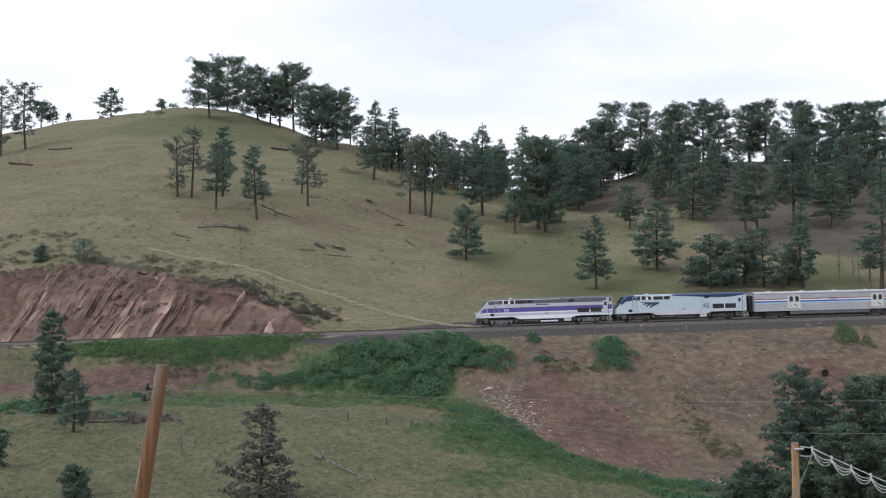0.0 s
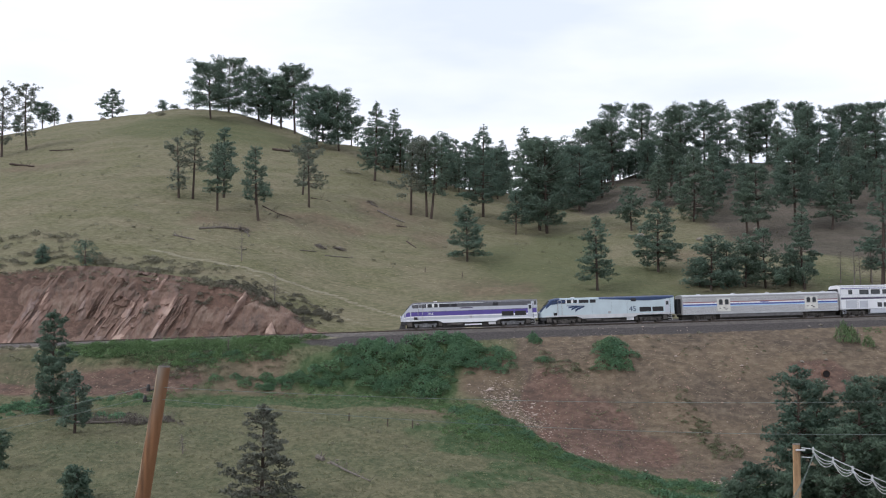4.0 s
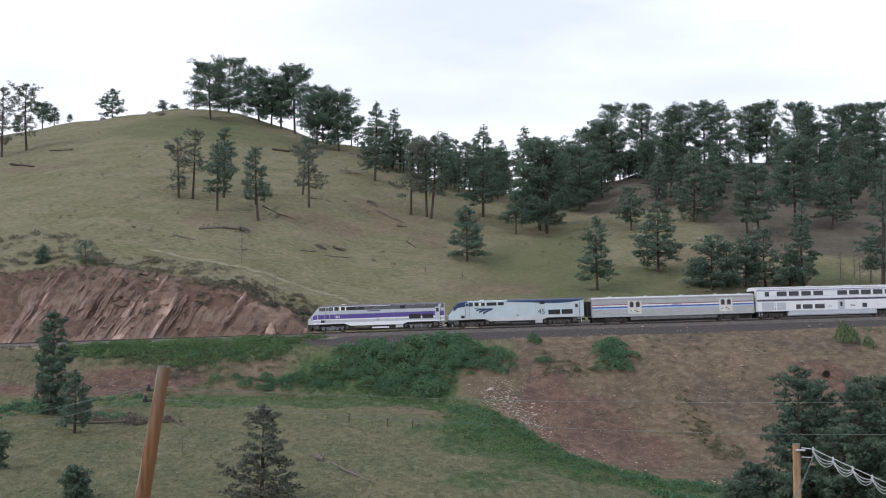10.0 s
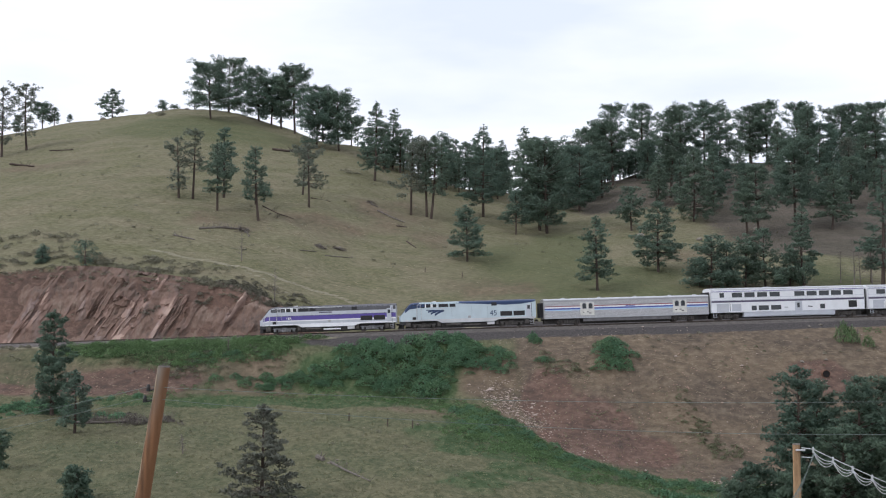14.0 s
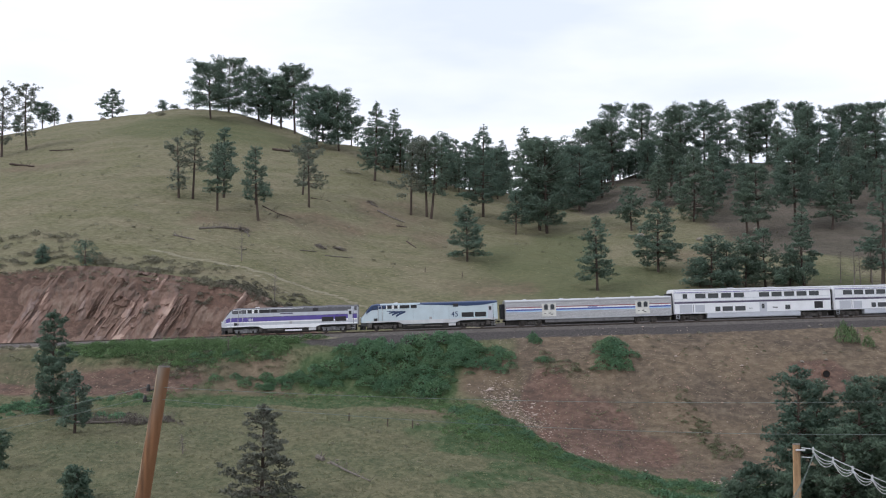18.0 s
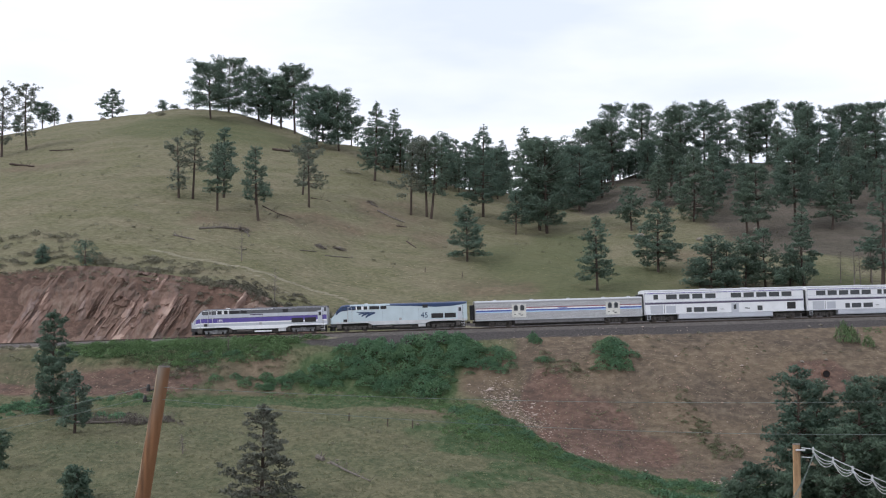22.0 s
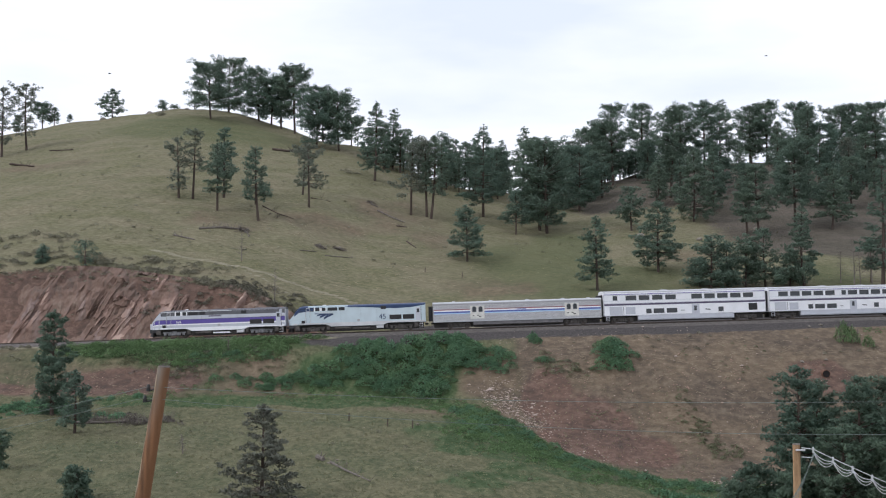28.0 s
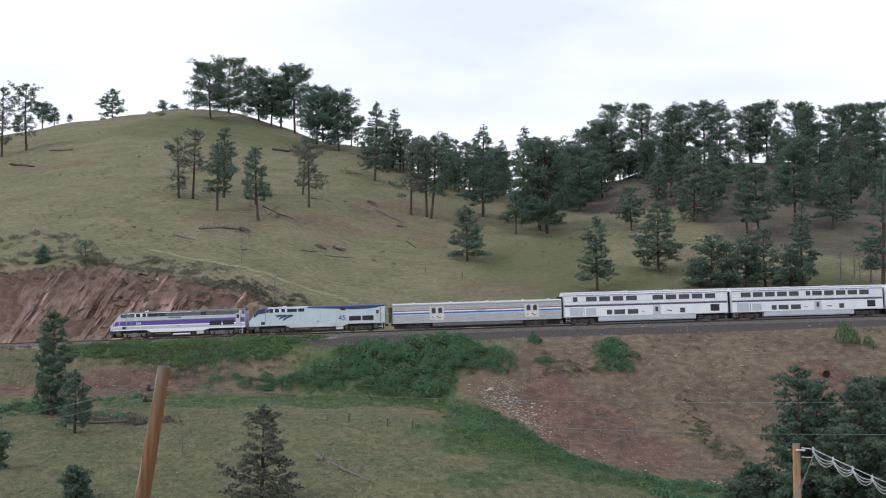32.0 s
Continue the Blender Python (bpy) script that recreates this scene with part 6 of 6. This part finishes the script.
# ---- poles and wires of the near valley side
def build_pole_leaning():
    ob = tagged(new("utility_pole"), "leaning weathered brown wooden utility pole", "utility pole", "utility poles")
    top, low = Vector((-6.155, 27.0, -0.37)), Vector((-6.58, 27.0, -3.23))
    d = (low - top)
    foot = top + d * (8.2 / -d.z)
    bm = bmesh.new()
    add_rod(bm, top, foot, 0.135, 0.223, 24)
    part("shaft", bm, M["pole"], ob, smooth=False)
    for p in ((-6.47, 26.9, -0.83), (-6.54, 26.9, -1.07)):
        v = Vector(p)
        t = top + d * ((v.z - top.z) / d.z)
        part("bracket", rod(t, v + Vector((0, 0, -0.06)), 0.018, 0.018, 6), M["black"], ob)
        bm = bmesh.new()
        add_rod(bm, v + Vector((0, 0, -0.07)), v + Vector((0, 0, 0.0)), 0.05, 0.05, 10)
        add_rod(bm, v + Vector((0, 0, 0.0)), v + Vector((0, 0, 0.03)), 0.03, 0.03, 10)
        add_rod(bm, v + Vector((0, 0, 0.03)), v + Vector((0, 0, 0.08)), 0.045, 0.03, 10)
        part("insulator", bm, M["black"], ob, "black insulator")
    part("cap", rod(top + Vector((0, 0, -0.01)), top + Vector((0, 0, 0.03)), 0.14, 0.12, 18), M["bark_grey"], ob)


def sag(a, c, drop, n_=24):
    a, c = Vector(a), Vector(c)
    return [a.lerp(c, t) - Vector((0, 0, 4 * drop * t * (1 - t))) for t in np.linspace(0, 1, n_)]


build_pole_leaning()
for a, c, dr in (((-6.47, 26.9, -0.80), (20.3, 27.1, -0.75), 0.38), ((-6.54, 26.9, -1.04), (20.3, 27.1, -1.47), 0.58), ((-6.47, 26.9, -0.80), (-13.0, 30.0, -2.09), 0.05), ((-6.54, 26.9, -1.04), (-13.0, 30.0, -2.34), 0.05)):
    tagged(new("overhead_wire", tube(sag(a, c, dr), 0.0055, M["wire"], "overhead_wire")), "thin weathered overhead wire strung between poles", "wire", "overhead wires")


def build_pole_cabled():
    ob = tagged(new("utility_pole"), "pale upright wooden pole carrying looped cables", "utility pole", "utility poles")
    top = Vector((12.07, 42.0, -3.21))
    part("shaft", rod(top, (12.07, 42.0, float(land(12.07, 42.0)) - 0.4), 0.125, 0.16, 18), M["pole_pale"], ob)
    part("clamp", box(12.0, 12.32, 41.8, 41.86, -3.42, -3.36, 0.01), M["stainless"], ob)
    part("cap", rod(top - Vector((0, 0, 0.01)), top + Vector((0, 0, 0.03)), 0.13, 0.11, 18), M["bark_grey"], ob)
    cb = tagged(new("cable_bundle"), "pale cables looped along a carrier wire from the pole", "cable", "cables")
    run = [Vector((12.2, 41.84, -3.31)), Vector((12.60, 41.84, -3.36))] + [Vector((12.60 + 0.66 * k, 41.84, -3.36 - 0.275 * k + 0.010 * k * (k - 9) * 0.5)) for k in range(1, 11)]
    part("carrier_wire", tube(run, 0.017, M["cable"], "carrier_wire"), None, cb)
    hung = run[1:]
    for h in hung:
        part("hanger", box(h.x - 0.03, h.x + 0.03, h.y - 0.03, h.y + 0.03, h.z - 0.14, h.z + 0.06, 0.01), M["cable"], cb)
    for u, v in zip(hung, hung[1:]):
        for j, dr in enumerate((0.12, 0.20, 0.28)):
            part("cable_loop", tube(sag(u - Vector((0, 0.02 * j, 0.08 + 0.03 * j)), v - Vector((0, 0.02 * j, 0.08 + 0.03 * j)), dr, 10), 0.0145, M["cable"], "cable_loop", 5), None, cb)
    part("tail_cable", tube(sag((12.2, 41.85, -3.62), hung[0] - Vector((0, 0, 0.26)), 0.02, 8), 0.018, M["cable"], "tail_cable", 5), None, cb)
    for j in range(5):
        part("down_cable", tube(sag(hung[0] - Vector((0, 0.03 * j, 0.14)), (11.5 - 0.16 * j, 41.2, -5.7), 0.10 + 0.07 * j, 16), 0.008, M["wire"], "down_cable", 5), None, cb)


build_pole_cabled()


# ---- culvert, posts, logs, boulders
def on_land(x, y, dz=0.0):
    return Vector((x, y, float(land(x, y)) + dz))


def build_culvert():
    ob = tagged(new("culvert_pipe"), "rusty round culvert pipe opening in the bank", "culvert pipe")
    c = on_land(53.5, 171.4, 0.0)
    bm = bmesh.new()
    add_rod(bm, c + Vector((0, -0.7, -0.05)), c + Vector((0, 2.2, 0.1)), 0.56, 0.56, 24)
    part("pipe", bm, M["rust"], ob)
    # near-black disc on the closed pipe end paints the dark of its inside
    part("opening", rod(c + Vector((0, -0.73, -0.05)), c + Vector((0, -0.70, -0.05)), 0.49, 0.49, 24), M["hollow_shade"], ob)
    bm = bmesh.new()
    for k in range(24):
        a0, a1 = math.pi * k / 12, math.pi * (k + 1) / 12
        add_rod(bm, c + Vector((0.53 * math.cos(a0), -0.74, 0.53 * math.sin(a0) - 0.05)), c + Vector((0.53 * math.cos(a1), -0.74, 0.53 * math.sin(a1) - 0.05)), 0.035, 0.035, 5)
    part("rim", bm, M["rust"], ob)


build_culvert()


def log(name, pts, r0, r1, label, material="bark_grey", twigs=0, seed=0, category="log"):
    rng = random.Random(seed)
    ob = tagged(new(name), label, category)
    p = [on_land(x, y, r0 * 0.7) for x, y in pts]
    bm = bmesh.new()
    k = len(p) - 1
    for i in range(k):
        add_rod(bm, p[i], p[i + 1], r0 + (r1 - r0) * i / k, r0 + (r1 - r0) * (i + 1) / k, 8)
    part("trunk", bm, M[material], ob)
    for i in range(twigs):
        t = rng.uniform(0.1, 1.0) * k
        a = p[min(int(t), k - 1)].lerp(p[min(int(t) + 1, k)], t - int(t))
        v = Vector((rng.uniform(-1.0, 1.0), rng.uniform(-0.7, 0.7), rng.uniform(0.3, 1.3)))
        part("branch", rod(a, a + v, r1 * 0.5, 0.012, 5), M[material], ob)


log("fallen_log", [(-11.6, 127.3), (-9.9, 124.0), (-7.0, 118.3)], 0.15, 0.06, "fallen pale grey dead log lying in the field grass", twigs=12, seed=1)
log("stump", [(-13.2, 129.3), (-12.5, 128.5)], 0.30, 0.22, "broken pale stump at the head of a fallen log", twigs=3, seed=11, category="stump")
log("fallen_log", [(-44.0, 218.4), (-40.5, 220.3), (-36.6, 221.9)], 0.22, 0.12, "fallen grey log with broken branches on the slope", twigs=30, seed=2)
log("fallen_log", [(-37.2, 222.1), (-35.7, 220.6), (-35.0, 218.4)], 0.16, 0.06, "bent dark branch at the end of a fallen log", twigs=16, seed=12)
log("fallen_log", [(-47.8, 215.2), (-43.8, 213.9)], 0.16, 0.08, "pale stick lying on the dry slope", twigs=5, seed=13)
log("fallen_log", [(-40.7, 287.2), (-37.3, 287.9), (-34.6, 290.5)], 0.34, 0.20, "dark fallen trunk lying below the ridge", twigs=6, seed=3, material="bark")
log("fallen_log", [(-13.5, 249.6), (-10.9, 248.0), (-7.8, 245.4)], 0.20, 0.09, "pale fallen branch lying downslope in dry grass", twigs=6, seed=4)
log("fallen_log", [(-15.2, 254.0), (-13.5, 253.5)], 0.14, 0.08, "broken limbs at the head of a pale branch", twigs=16, seed=14)
log("fallen_log", [(-95.4, 265.7), (-89.4, 263.7)], 0.25, 0.15, "weathered dark log lying on the upper slope", twigs=5, seed=5, material="bark")
log("fallen_log", [(-90.6, 277.5), (-84.9, 276.8)], 0.18, 0.10, "dark log lying on the upper slope", twigs=4, seed=15, material="bark")
log("fallen_log", [(-7.0, 234.0), (-5.1, 230.2)], 0.16, 0.08, "short dead branch lying in the grass", twigs=3, seed=6, material="bark")
log("fallen_log", [(-35.2, 235.9), (-32.0, 232.8), (-28.6, 231.9)], 0.12, 0.06, "dark branch below a slope pine", twigs=6, seed=16, material="bark")
log("fallen_log", [(-27.1, 247.8), (-23.0, 247.6)], 0.14, 0.07, "dark fallen limb below a slope pine", twigs=6, seed=17, material="bark")
log("fallen_log", [(-9.3, 242.2), (-7.3, 243.1)], 0.16, 0.09, "dead branch lying in dry grass", twigs=3, seed=18, material="bark")
log("fallen_log", [(-25.6, 216.5), (-22.8, 218.7)], 0.10, 0.05, "thin pale stick in dry grass beside dark boulders", twigs=3, seed=19)
log("fallen_log", [(-21.2, 217.8), (-16.2, 219.5)], 0.10, 0.05, "thin pale stick on the dry slope", twigs=3, seed=20)
log("brush_pile", [(-44.5, 148.0), (-40.0, 149.0), (-36.0, 150.0), (-33.0, 151.0)], 0.16, 0.10, "heap of dead grey branches beside the field pines", twigs=60, seed=7, category="branches")
for x_, y_, h_ in ((-11.5, 150.0, 0.9), (-6.6, 146.0, 0.95), (-3.6, 144.5, 0.9), (-24.0, 153.0, 0.8), (3.4, 216.0, 1.0), (-3.2, 217.0, 0.9)):
    b_ = on_land(x_, y_)
    tagged(new("fence_post", bm_mesh("fence_post", add_rod(rod(b_ - Vector((0, 0, 0.3)), b_ + Vector((0.03, 0, h_)), 0.09, 0.07, 7), b_ + Vector((0.03, 0, h_)), b_ + Vector((0.03, 0, h_ + 0.04)), 0.07, 0.04, 7), M["bark"])), "dark weathered wooden fence post in grass", "fence post", "fence posts")


def bare_tree(x, y, h, seed, label):
    """A thin bent trunk, limbs, and a joined haze of twigs."""
    rng = random.Random(seed)
    ob = tagged(new("bare_tree"), label, "dead tree", "bare trees")
    p = on_land(x, y, -0.2)
    top = p + Vector((rng.uniform(-0.3, 0.3), 0, h))
    part("trunk", rod(p, top, 0.05 + 0.010 * h, 0.02, 7), M["bark_grey"], ob)
    twigs = []
    for i in range(18):
        t = 0.18 + 0.8 * (i + rng.random()) / 18
        a = p.lerp(top, t)
        an = 2.4 * i + rng.uniform(-0.4, 0.4)
        ln = (1.25 - t) * h * 0.24 * rng.uniform(0.6, 1.2)
        tip = a + Vector((ln * math.cos(an), ln * math.sin(an), ln * rng.uniform(0.0, 0.8)))
        part("limb", rod(a, tip, 0.035, 0.012, 5), M["bark_grey"], ob)
        for k in range(7):
            q = a.lerp(tip, rng.uniform(0.3, 1.0))
            twigs.append((q, q + Vector((rng.uniform(-1, 1), rng.uniform(-1, 1), rng.uniform(-0.3, 1))) * 0.3 * max(ln, 0.5), 0.014, 0.006, 3))
    tagged(part("twigs", rods_mesh("twigs", twigs, M["bark_grey"]), None, ob), kind="stuff")


for i, (x_, y_, h_) in enumerate(((72.6, 214.5, 9.0), (75.6, 214.0, 8.0), (74.2, 216.0, 7.0), (71.0, 217.0, 6.0), (-34.2, 206.1, 5.2), (-26.9, 194.5, 5.6), (58.0, 178.2, 2.6), (60.4, 178.0, 2.2), (-31.0, 176.0, 2.4), (-27.6, 130.5, 2.2))):
    bare_tree(x_, y_, h_, 30 + i, "leafless grey tree with thin broken limbs")


def stone_mesh(seed, material):
    bm = bmesh.new()
    bmesh.ops.create_icosphere(bm, subdivisions=2, radius=1.0)
    for v in bm.verts:
        v.co *= 1 + 0.35 * noise.noise(v.co * 1.2 + Vector((seed * 3.1, 0, 0)))
    return bm_mesh("boulder", bm, material)


BOULDERS = [stone_mesh(i, M["stone_grey"]) for i in range(3)]
brng = random.Random(4)
for x_, y_, s_ in ((40.6, 251.0, 1.0), (43.0, 250.0, 0.7), (52.0, 246.0, 0.6), (66.0, 255.0, 0.7), (-22.6, 221.4, 0.45), (-22.0, 221.2, 0.35), (-23.2, 221.0, 0.25), (-19.2, 223.6, 0.42), (-18.6, 223.2, 0.35), (-19.9, 223.0, 0.25), (-11.8, 127.4, 0.22), (-11.0, 128.2, 0.16), (-93.5, 330.0, 0.8), (-70.5, 331.0, 0.6), (-81.0, 331.5, 0.9), (57.0, 184.0, 0.3), (55.0, 183.0, 0.25), (-3.0, 146.0, 0.18), (-36.4, 137.0, 0.15), (-31.0, 128.0, 0.15), (51.0, 173.5, 0.28), (54.4, 173.6, 0.25)):
    ob = new("boulder", brng.choice(BOULDERS))
    ob.matrix_basis = Matrix.Translation(on_land(x_, y_, s_ * 0.15)) @ pose(0, 0, 0, brng.uniform(-20, 20), brng.uniform(-20, 20), brng.uniform(0, 360)) @ Matrix.Diagonal((s_ * 1.2, s_, s_ * 0.7, 1))
    tagged(ob, "weathered grey boulder in dry grass", "boulder", "boulders")


bm = bmesh.new()
bmesh.ops.create_icosphere(bm, subdivisions=3, radius=1.0)
for v in bm.verts:
    k_ = 1.0 - 0.42 * (v.co.z + 1)
    v.co.x, v.co.y = v.co.x * max(k_, 0.08), v.co.y * max(k_, 0.08)
    v.co *= 1 + 0.38 * noise.noise(v.co * 2.1) + 0.22 * noise.noise(v.co * 5.0)
ob = tagged(new("rock_pinnacle", bm_mesh("rock_pinnacle", bm, M["stone"])), "pale pointed rock pinnacle at the end of the cut", "rock")
ob.matrix_basis = Matrix.Translation(on_land(-26.6, 188.6, 1.5)) @ pose(0, 0, 0, -12, 14, 40) @ Matrix.Diagonal((1.15, 0.9, 1.25, 1))


# ---- loose stones of the bank and tufts of grass
def scatter_stones(name, count, place, size, material, label, seed):
    rng = np.random.default_rng(seed)
    oc = np.array([(1, 0, 0), (-1, 0, 0), (0, 1, 0), (0, -1, 0), (0, 0, 1), (0, 0, -1)], float)
    tri = np.array([(0, 2, 4), (2, 1, 4), (1, 3, 4), (3, 0, 4), (2, 0, 5), (1, 2, 5), (3, 1, 5), (0, 3, 5)])
    x, y = place(rng, count)
    z = land(x, y)
    s = size * np.exp(rng.normal(size=count) * 0.45)
    v = oc[None] * rng.uniform(0.6, 1.3, (count, 6, 1)) * s[:, None, None] * np.array((1.15, 1, 0.6)) + np.stack([x, y, z + s * 0.2], -1)[:, None]
    f = tri[None] + 6 * np.arange(count)[:, None, None]
    me = mesh_from(name, v.reshape(-1, 3), f.reshape(-1, 3).tolist(), material)
    tagged(new(name, me), label, "stones", kind="stuff")


def on_band(pts, wide):
    def place(rng, n_):
        t = rng.uniform(0, len(pts) - 1, n_)
        p = np.array(pts, float)
        i = np.minimum(t.astype(int), len(pts) - 2)
        q = p[i] + (p[i + 1] - p[i]) * (t - i)[:, None] + rng.normal(size=(n_, 2)) * wide
        return q[:, 0], q[:, 1]
    return place


def on_patch(x0, x1, y0, y1):
    return lambda rng, n_: (rng.uniform(x0, x1, n_), rng.uniform(y0, y1, n_))


scatter_stones("scree", 620, on_band([(6.5, 169), (8.5, 166.5), (10.5, 163.5), (12.5, 160)], 1.6), 0.085, mat("pale_scree", (0.33, 0.27, 0.235), 0.95, 0.35, 1, 8, random_tint=0.5, island=True), "pale loose stones along the edge of the red bank", 3)
scatter_stones("scree", 800, on_patch(9, 42, 153, 174), 0.07, mat("red_scree", (0.30, 0.20, 0.16), 0.95, 0.4, 1, 8, random_tint=0.6, island=True), "small red and grey stones on the bank", 4)
scatter_stones("scree", 180, on_band([(12, 160.5), (15, 156.5), (19, 154.5), (26, 153)], 1.8), 0.075, bpy.data.materials["pale_scree"], "pale stones along the foot of the red bank", 9)
scatter_stones("scree", 420, on_patch(8, 75, 160, 182), 0.07, bpy.data.materials["pale_scree"], "scattered pale stones below the railway", 5)
scatter_stones("scree", 260, on_band([(32, 150.5), (40, 150), (48, 152)], 1.5), 0.10, bpy.data.materials["pale_scree"], "pale stones at the foot of the bank", 6)
scatter_stones("scree", 90, on_patch(-66, -38, 169, 174), 0.10, bpy.data.materials["red_scree"], "small stones on the bare red bank", 7)
scatter_stones("scree", 40, on_patch(-40, 12, 120, 160), 0.08, bpy.data.materials["pale_scree"], "few pale stones lying in the field", 8)


def tufts(name, count, place, size, material, label, seed, keep=None):
    rng = np.random.default_rng(seed)
    x, y = place(rng, count)
    if keep is not None:
        k = keep(x, y)
        x, y = x[k], y[k]
    c = np.stack([x, y, land(x, y) + 0.04], -1)
    me = clump_mesh(name, c, size * rng.uniform(0.6, 1.5, len(x)), rng, material, 5, 0.35, 0.22)
    tagged(new(name, me), label, "grass", kind="stuff")


off_line = lambda x, y: (np.abs(y - np.interp(x, _TX, _TY)) > 6) & ~((x < -18) & (y > np.interp(x, _TX, _TY)) & (y < np.interp(x, _TX, _TY) + 5.5 + 0.55 * cut_h(x)))
tufts("grass", 2500, on_patch(-115, 75, 192, 300), 0.2, M["straw"], "dry tan and olive grass tufts on the hillside", 1, off_line)
tufts("grass", 12000, on_patch(-62, 34, 104, 168), 0.15, M["turf"], "dry olive grass blades in the field", 2)



def stalks(name, count, place, length, material, label, seed):
    """Pale dead stems lying along the slope, each a thin bent sliver."""
    rng = np.random.default_rng(seed)
    x, y = place(rng, count)
    rods = []
    for a, c, n_ in zip(x, y, rng.uniform(0.4, 1.4, count) * length):
        w = rng.normal() * 0.4
        p = on_land(a, c, 0.05)
        q = on_land(a + n_ * math.cos(w), c + n_ * math.sin(w), 0.10 + 0.12 * rng.random())
        rods.append((p, q, 0.016, 0.010, 3))
    tagged(new(name, rods_mesh(name, rods, material)), label, "dry stalks", kind="stuff")


stalks("dry_stalks", 420, on_patch(28, 76, 160, 178), 1.0, M["straw_pale"], "pale dry stalks lying on the bare bank", 31)
stalks("dry_stalks", 120, on_patch(9, 20, 168, 177), 0.8, M["straw_pale"], "pale dry stalks between the shrubs", 32)
stalks("dry_stalks", 260, on_patch(-44, 6, 205, 250), 0.9, M["straw_pale"], "pale dead stems on the dry hillside", 33)
stalks("dry_stalks", 160, on_patch(-66, -36, 168, 176), 0.7, M["straw_pale"], "pale stems on the bare red bank", 34)

# ---- what moves: the train slows, then picks up again
ADVANCE = [(0, 5.4), (1, 2.34), (2, -0.64), (3, -3.52), (5.5, -10.1), (7, -13.67), (9, -18.08), (11, -22.05), (13, -25.68), (14.5, -28.15), (16.5, -31.15), (18, -33.16), (20, -35.52), (22, -37.7), (24, -39.74), (25.5, -41.22),
           (27.5, -43.37), (29, -45.23), (30, -46.67), (31, -48.28), (32, -50.02)]


def advance(t):
    """Distance of the leading nose along the line, rounded through the list above."""
    ts, ss = [a for a, _ in ADVANCE], [c for _, c in ADVANCE]
    i = max(0, min(len(ts) - 2, int(np.searchsorted(ts, t, "right")) - 1))

    def grad(j):
        a, c = max(j - 1, 0), min(j + 1, len(ts) - 1)
        return (ss[c] - ss[a]) / (ts[c] - ts[a])
    h = ts[i + 1] - ts[i]
    u = (t - ts[i]) / h
    return ((2 * u ** 3 - 3 * u * u + 1) * ss[i] + (u ** 3 - 2 * u * u + u) * h * grad(i) + (3 * u * u - 2 * u ** 3) * ss[i + 1] + (u ** 3 - u * u) * h * grad(i + 1))


def car_pose(s, spread):
    a, c = Vector(track_at(s - spread / 2)), Vector(track_at(s + spread / 2))
    d = (c - a).normalized()
    return Matrix.Translation((a + c) / 2) @ pose(0, 0, 0, 0, -math.degrees(math.asin(d.z)), math.degrees(math.atan2(d.y, d.x)))


def insect(label):
    ob = tagged(new("flying_insect"), label, "insect", "insects")
    part("body", rod((-0.012, 0, 0), (0.012, 0, 0), 0.0035, 0.0025, 6), M["black"], ob)
    for s in (-1, 1):
        part("wing", box(-0.005, 0.005, *sorted((s * 0.002, s * 0.016)), 0.0015, 0.0025), M["stainless"], ob)
    return ob


def sky_spot(across, up):
    """A place ten metres off, across and up from the eye's level line."""
    return pose(across, 10.0, up)


FLIGHTS = [
    (insect("dark insect flying leftward across the bright sky"), [(0, 7.0, 1.5), (5.6, 2.9, 2.16), (5.9, 2.44, 2.23), (6.3, 1.81, 2.39), (7.0, 0.65, 2.58), (7.6, -0.4, 2.8), (8.4, -2.0, 3.3), (12, -6.0, 5.0), (32, -9.0, 6.0)]),
    (insect("dark insect flying rightward across the bright sky"), [(0, -9.0, 1.2), (26.0, -6.5, 1.6), (27.4, -4.6, 2.05), (28.0, -2.78, 2.30), (28.4, -1.47, 2.51), (28.7, -0.44, 2.62), (29.0, 0.82, 2.62), (29.6, 3.0, 2.8), (30.4, 6.0, 3.2), (32, 9.0, 3.6)]),
    (insect("small pale insect crossing the bright sky over the woods"), [(0, -9.5, 0.9), (26.6, -4.2, 1.9), (27.3, -0.4, 2.28), (27.5, 0.44, 2.42), (27.6, 0.94, 2.47), (27.7, 1.34, 2.51), (27.8, 1.79, 2.58), (27.9, 2.22, 2.55), (28.0, 2.70, 2.45), (28.1, 3.33, 2.35), (28.4, 5.0, 2.1), (29.2, 9.0, 1.8), (32, 11.0, 1.8)]),
]


def motions():
    for fly, rows in FLIGHTS:
        walk(fly, [(t, sky_spot(x, z)) for t, x, z in rows])
    for thing, behind, spread in TRAIN:
        walk(thing, [(t, car_pose(advance(t) + behind, spread)) for t in np.arange(0, 32.01, 0.5)])
    for w, r in WHEELS:
        x, y, z = w.location
        walk(w, [(t, pose(x, y, z, 0, math.degrees((advance(t) - advance(0)) / r), 0)) for t in np.arange(0, 32.01, 0.2)])


motions()
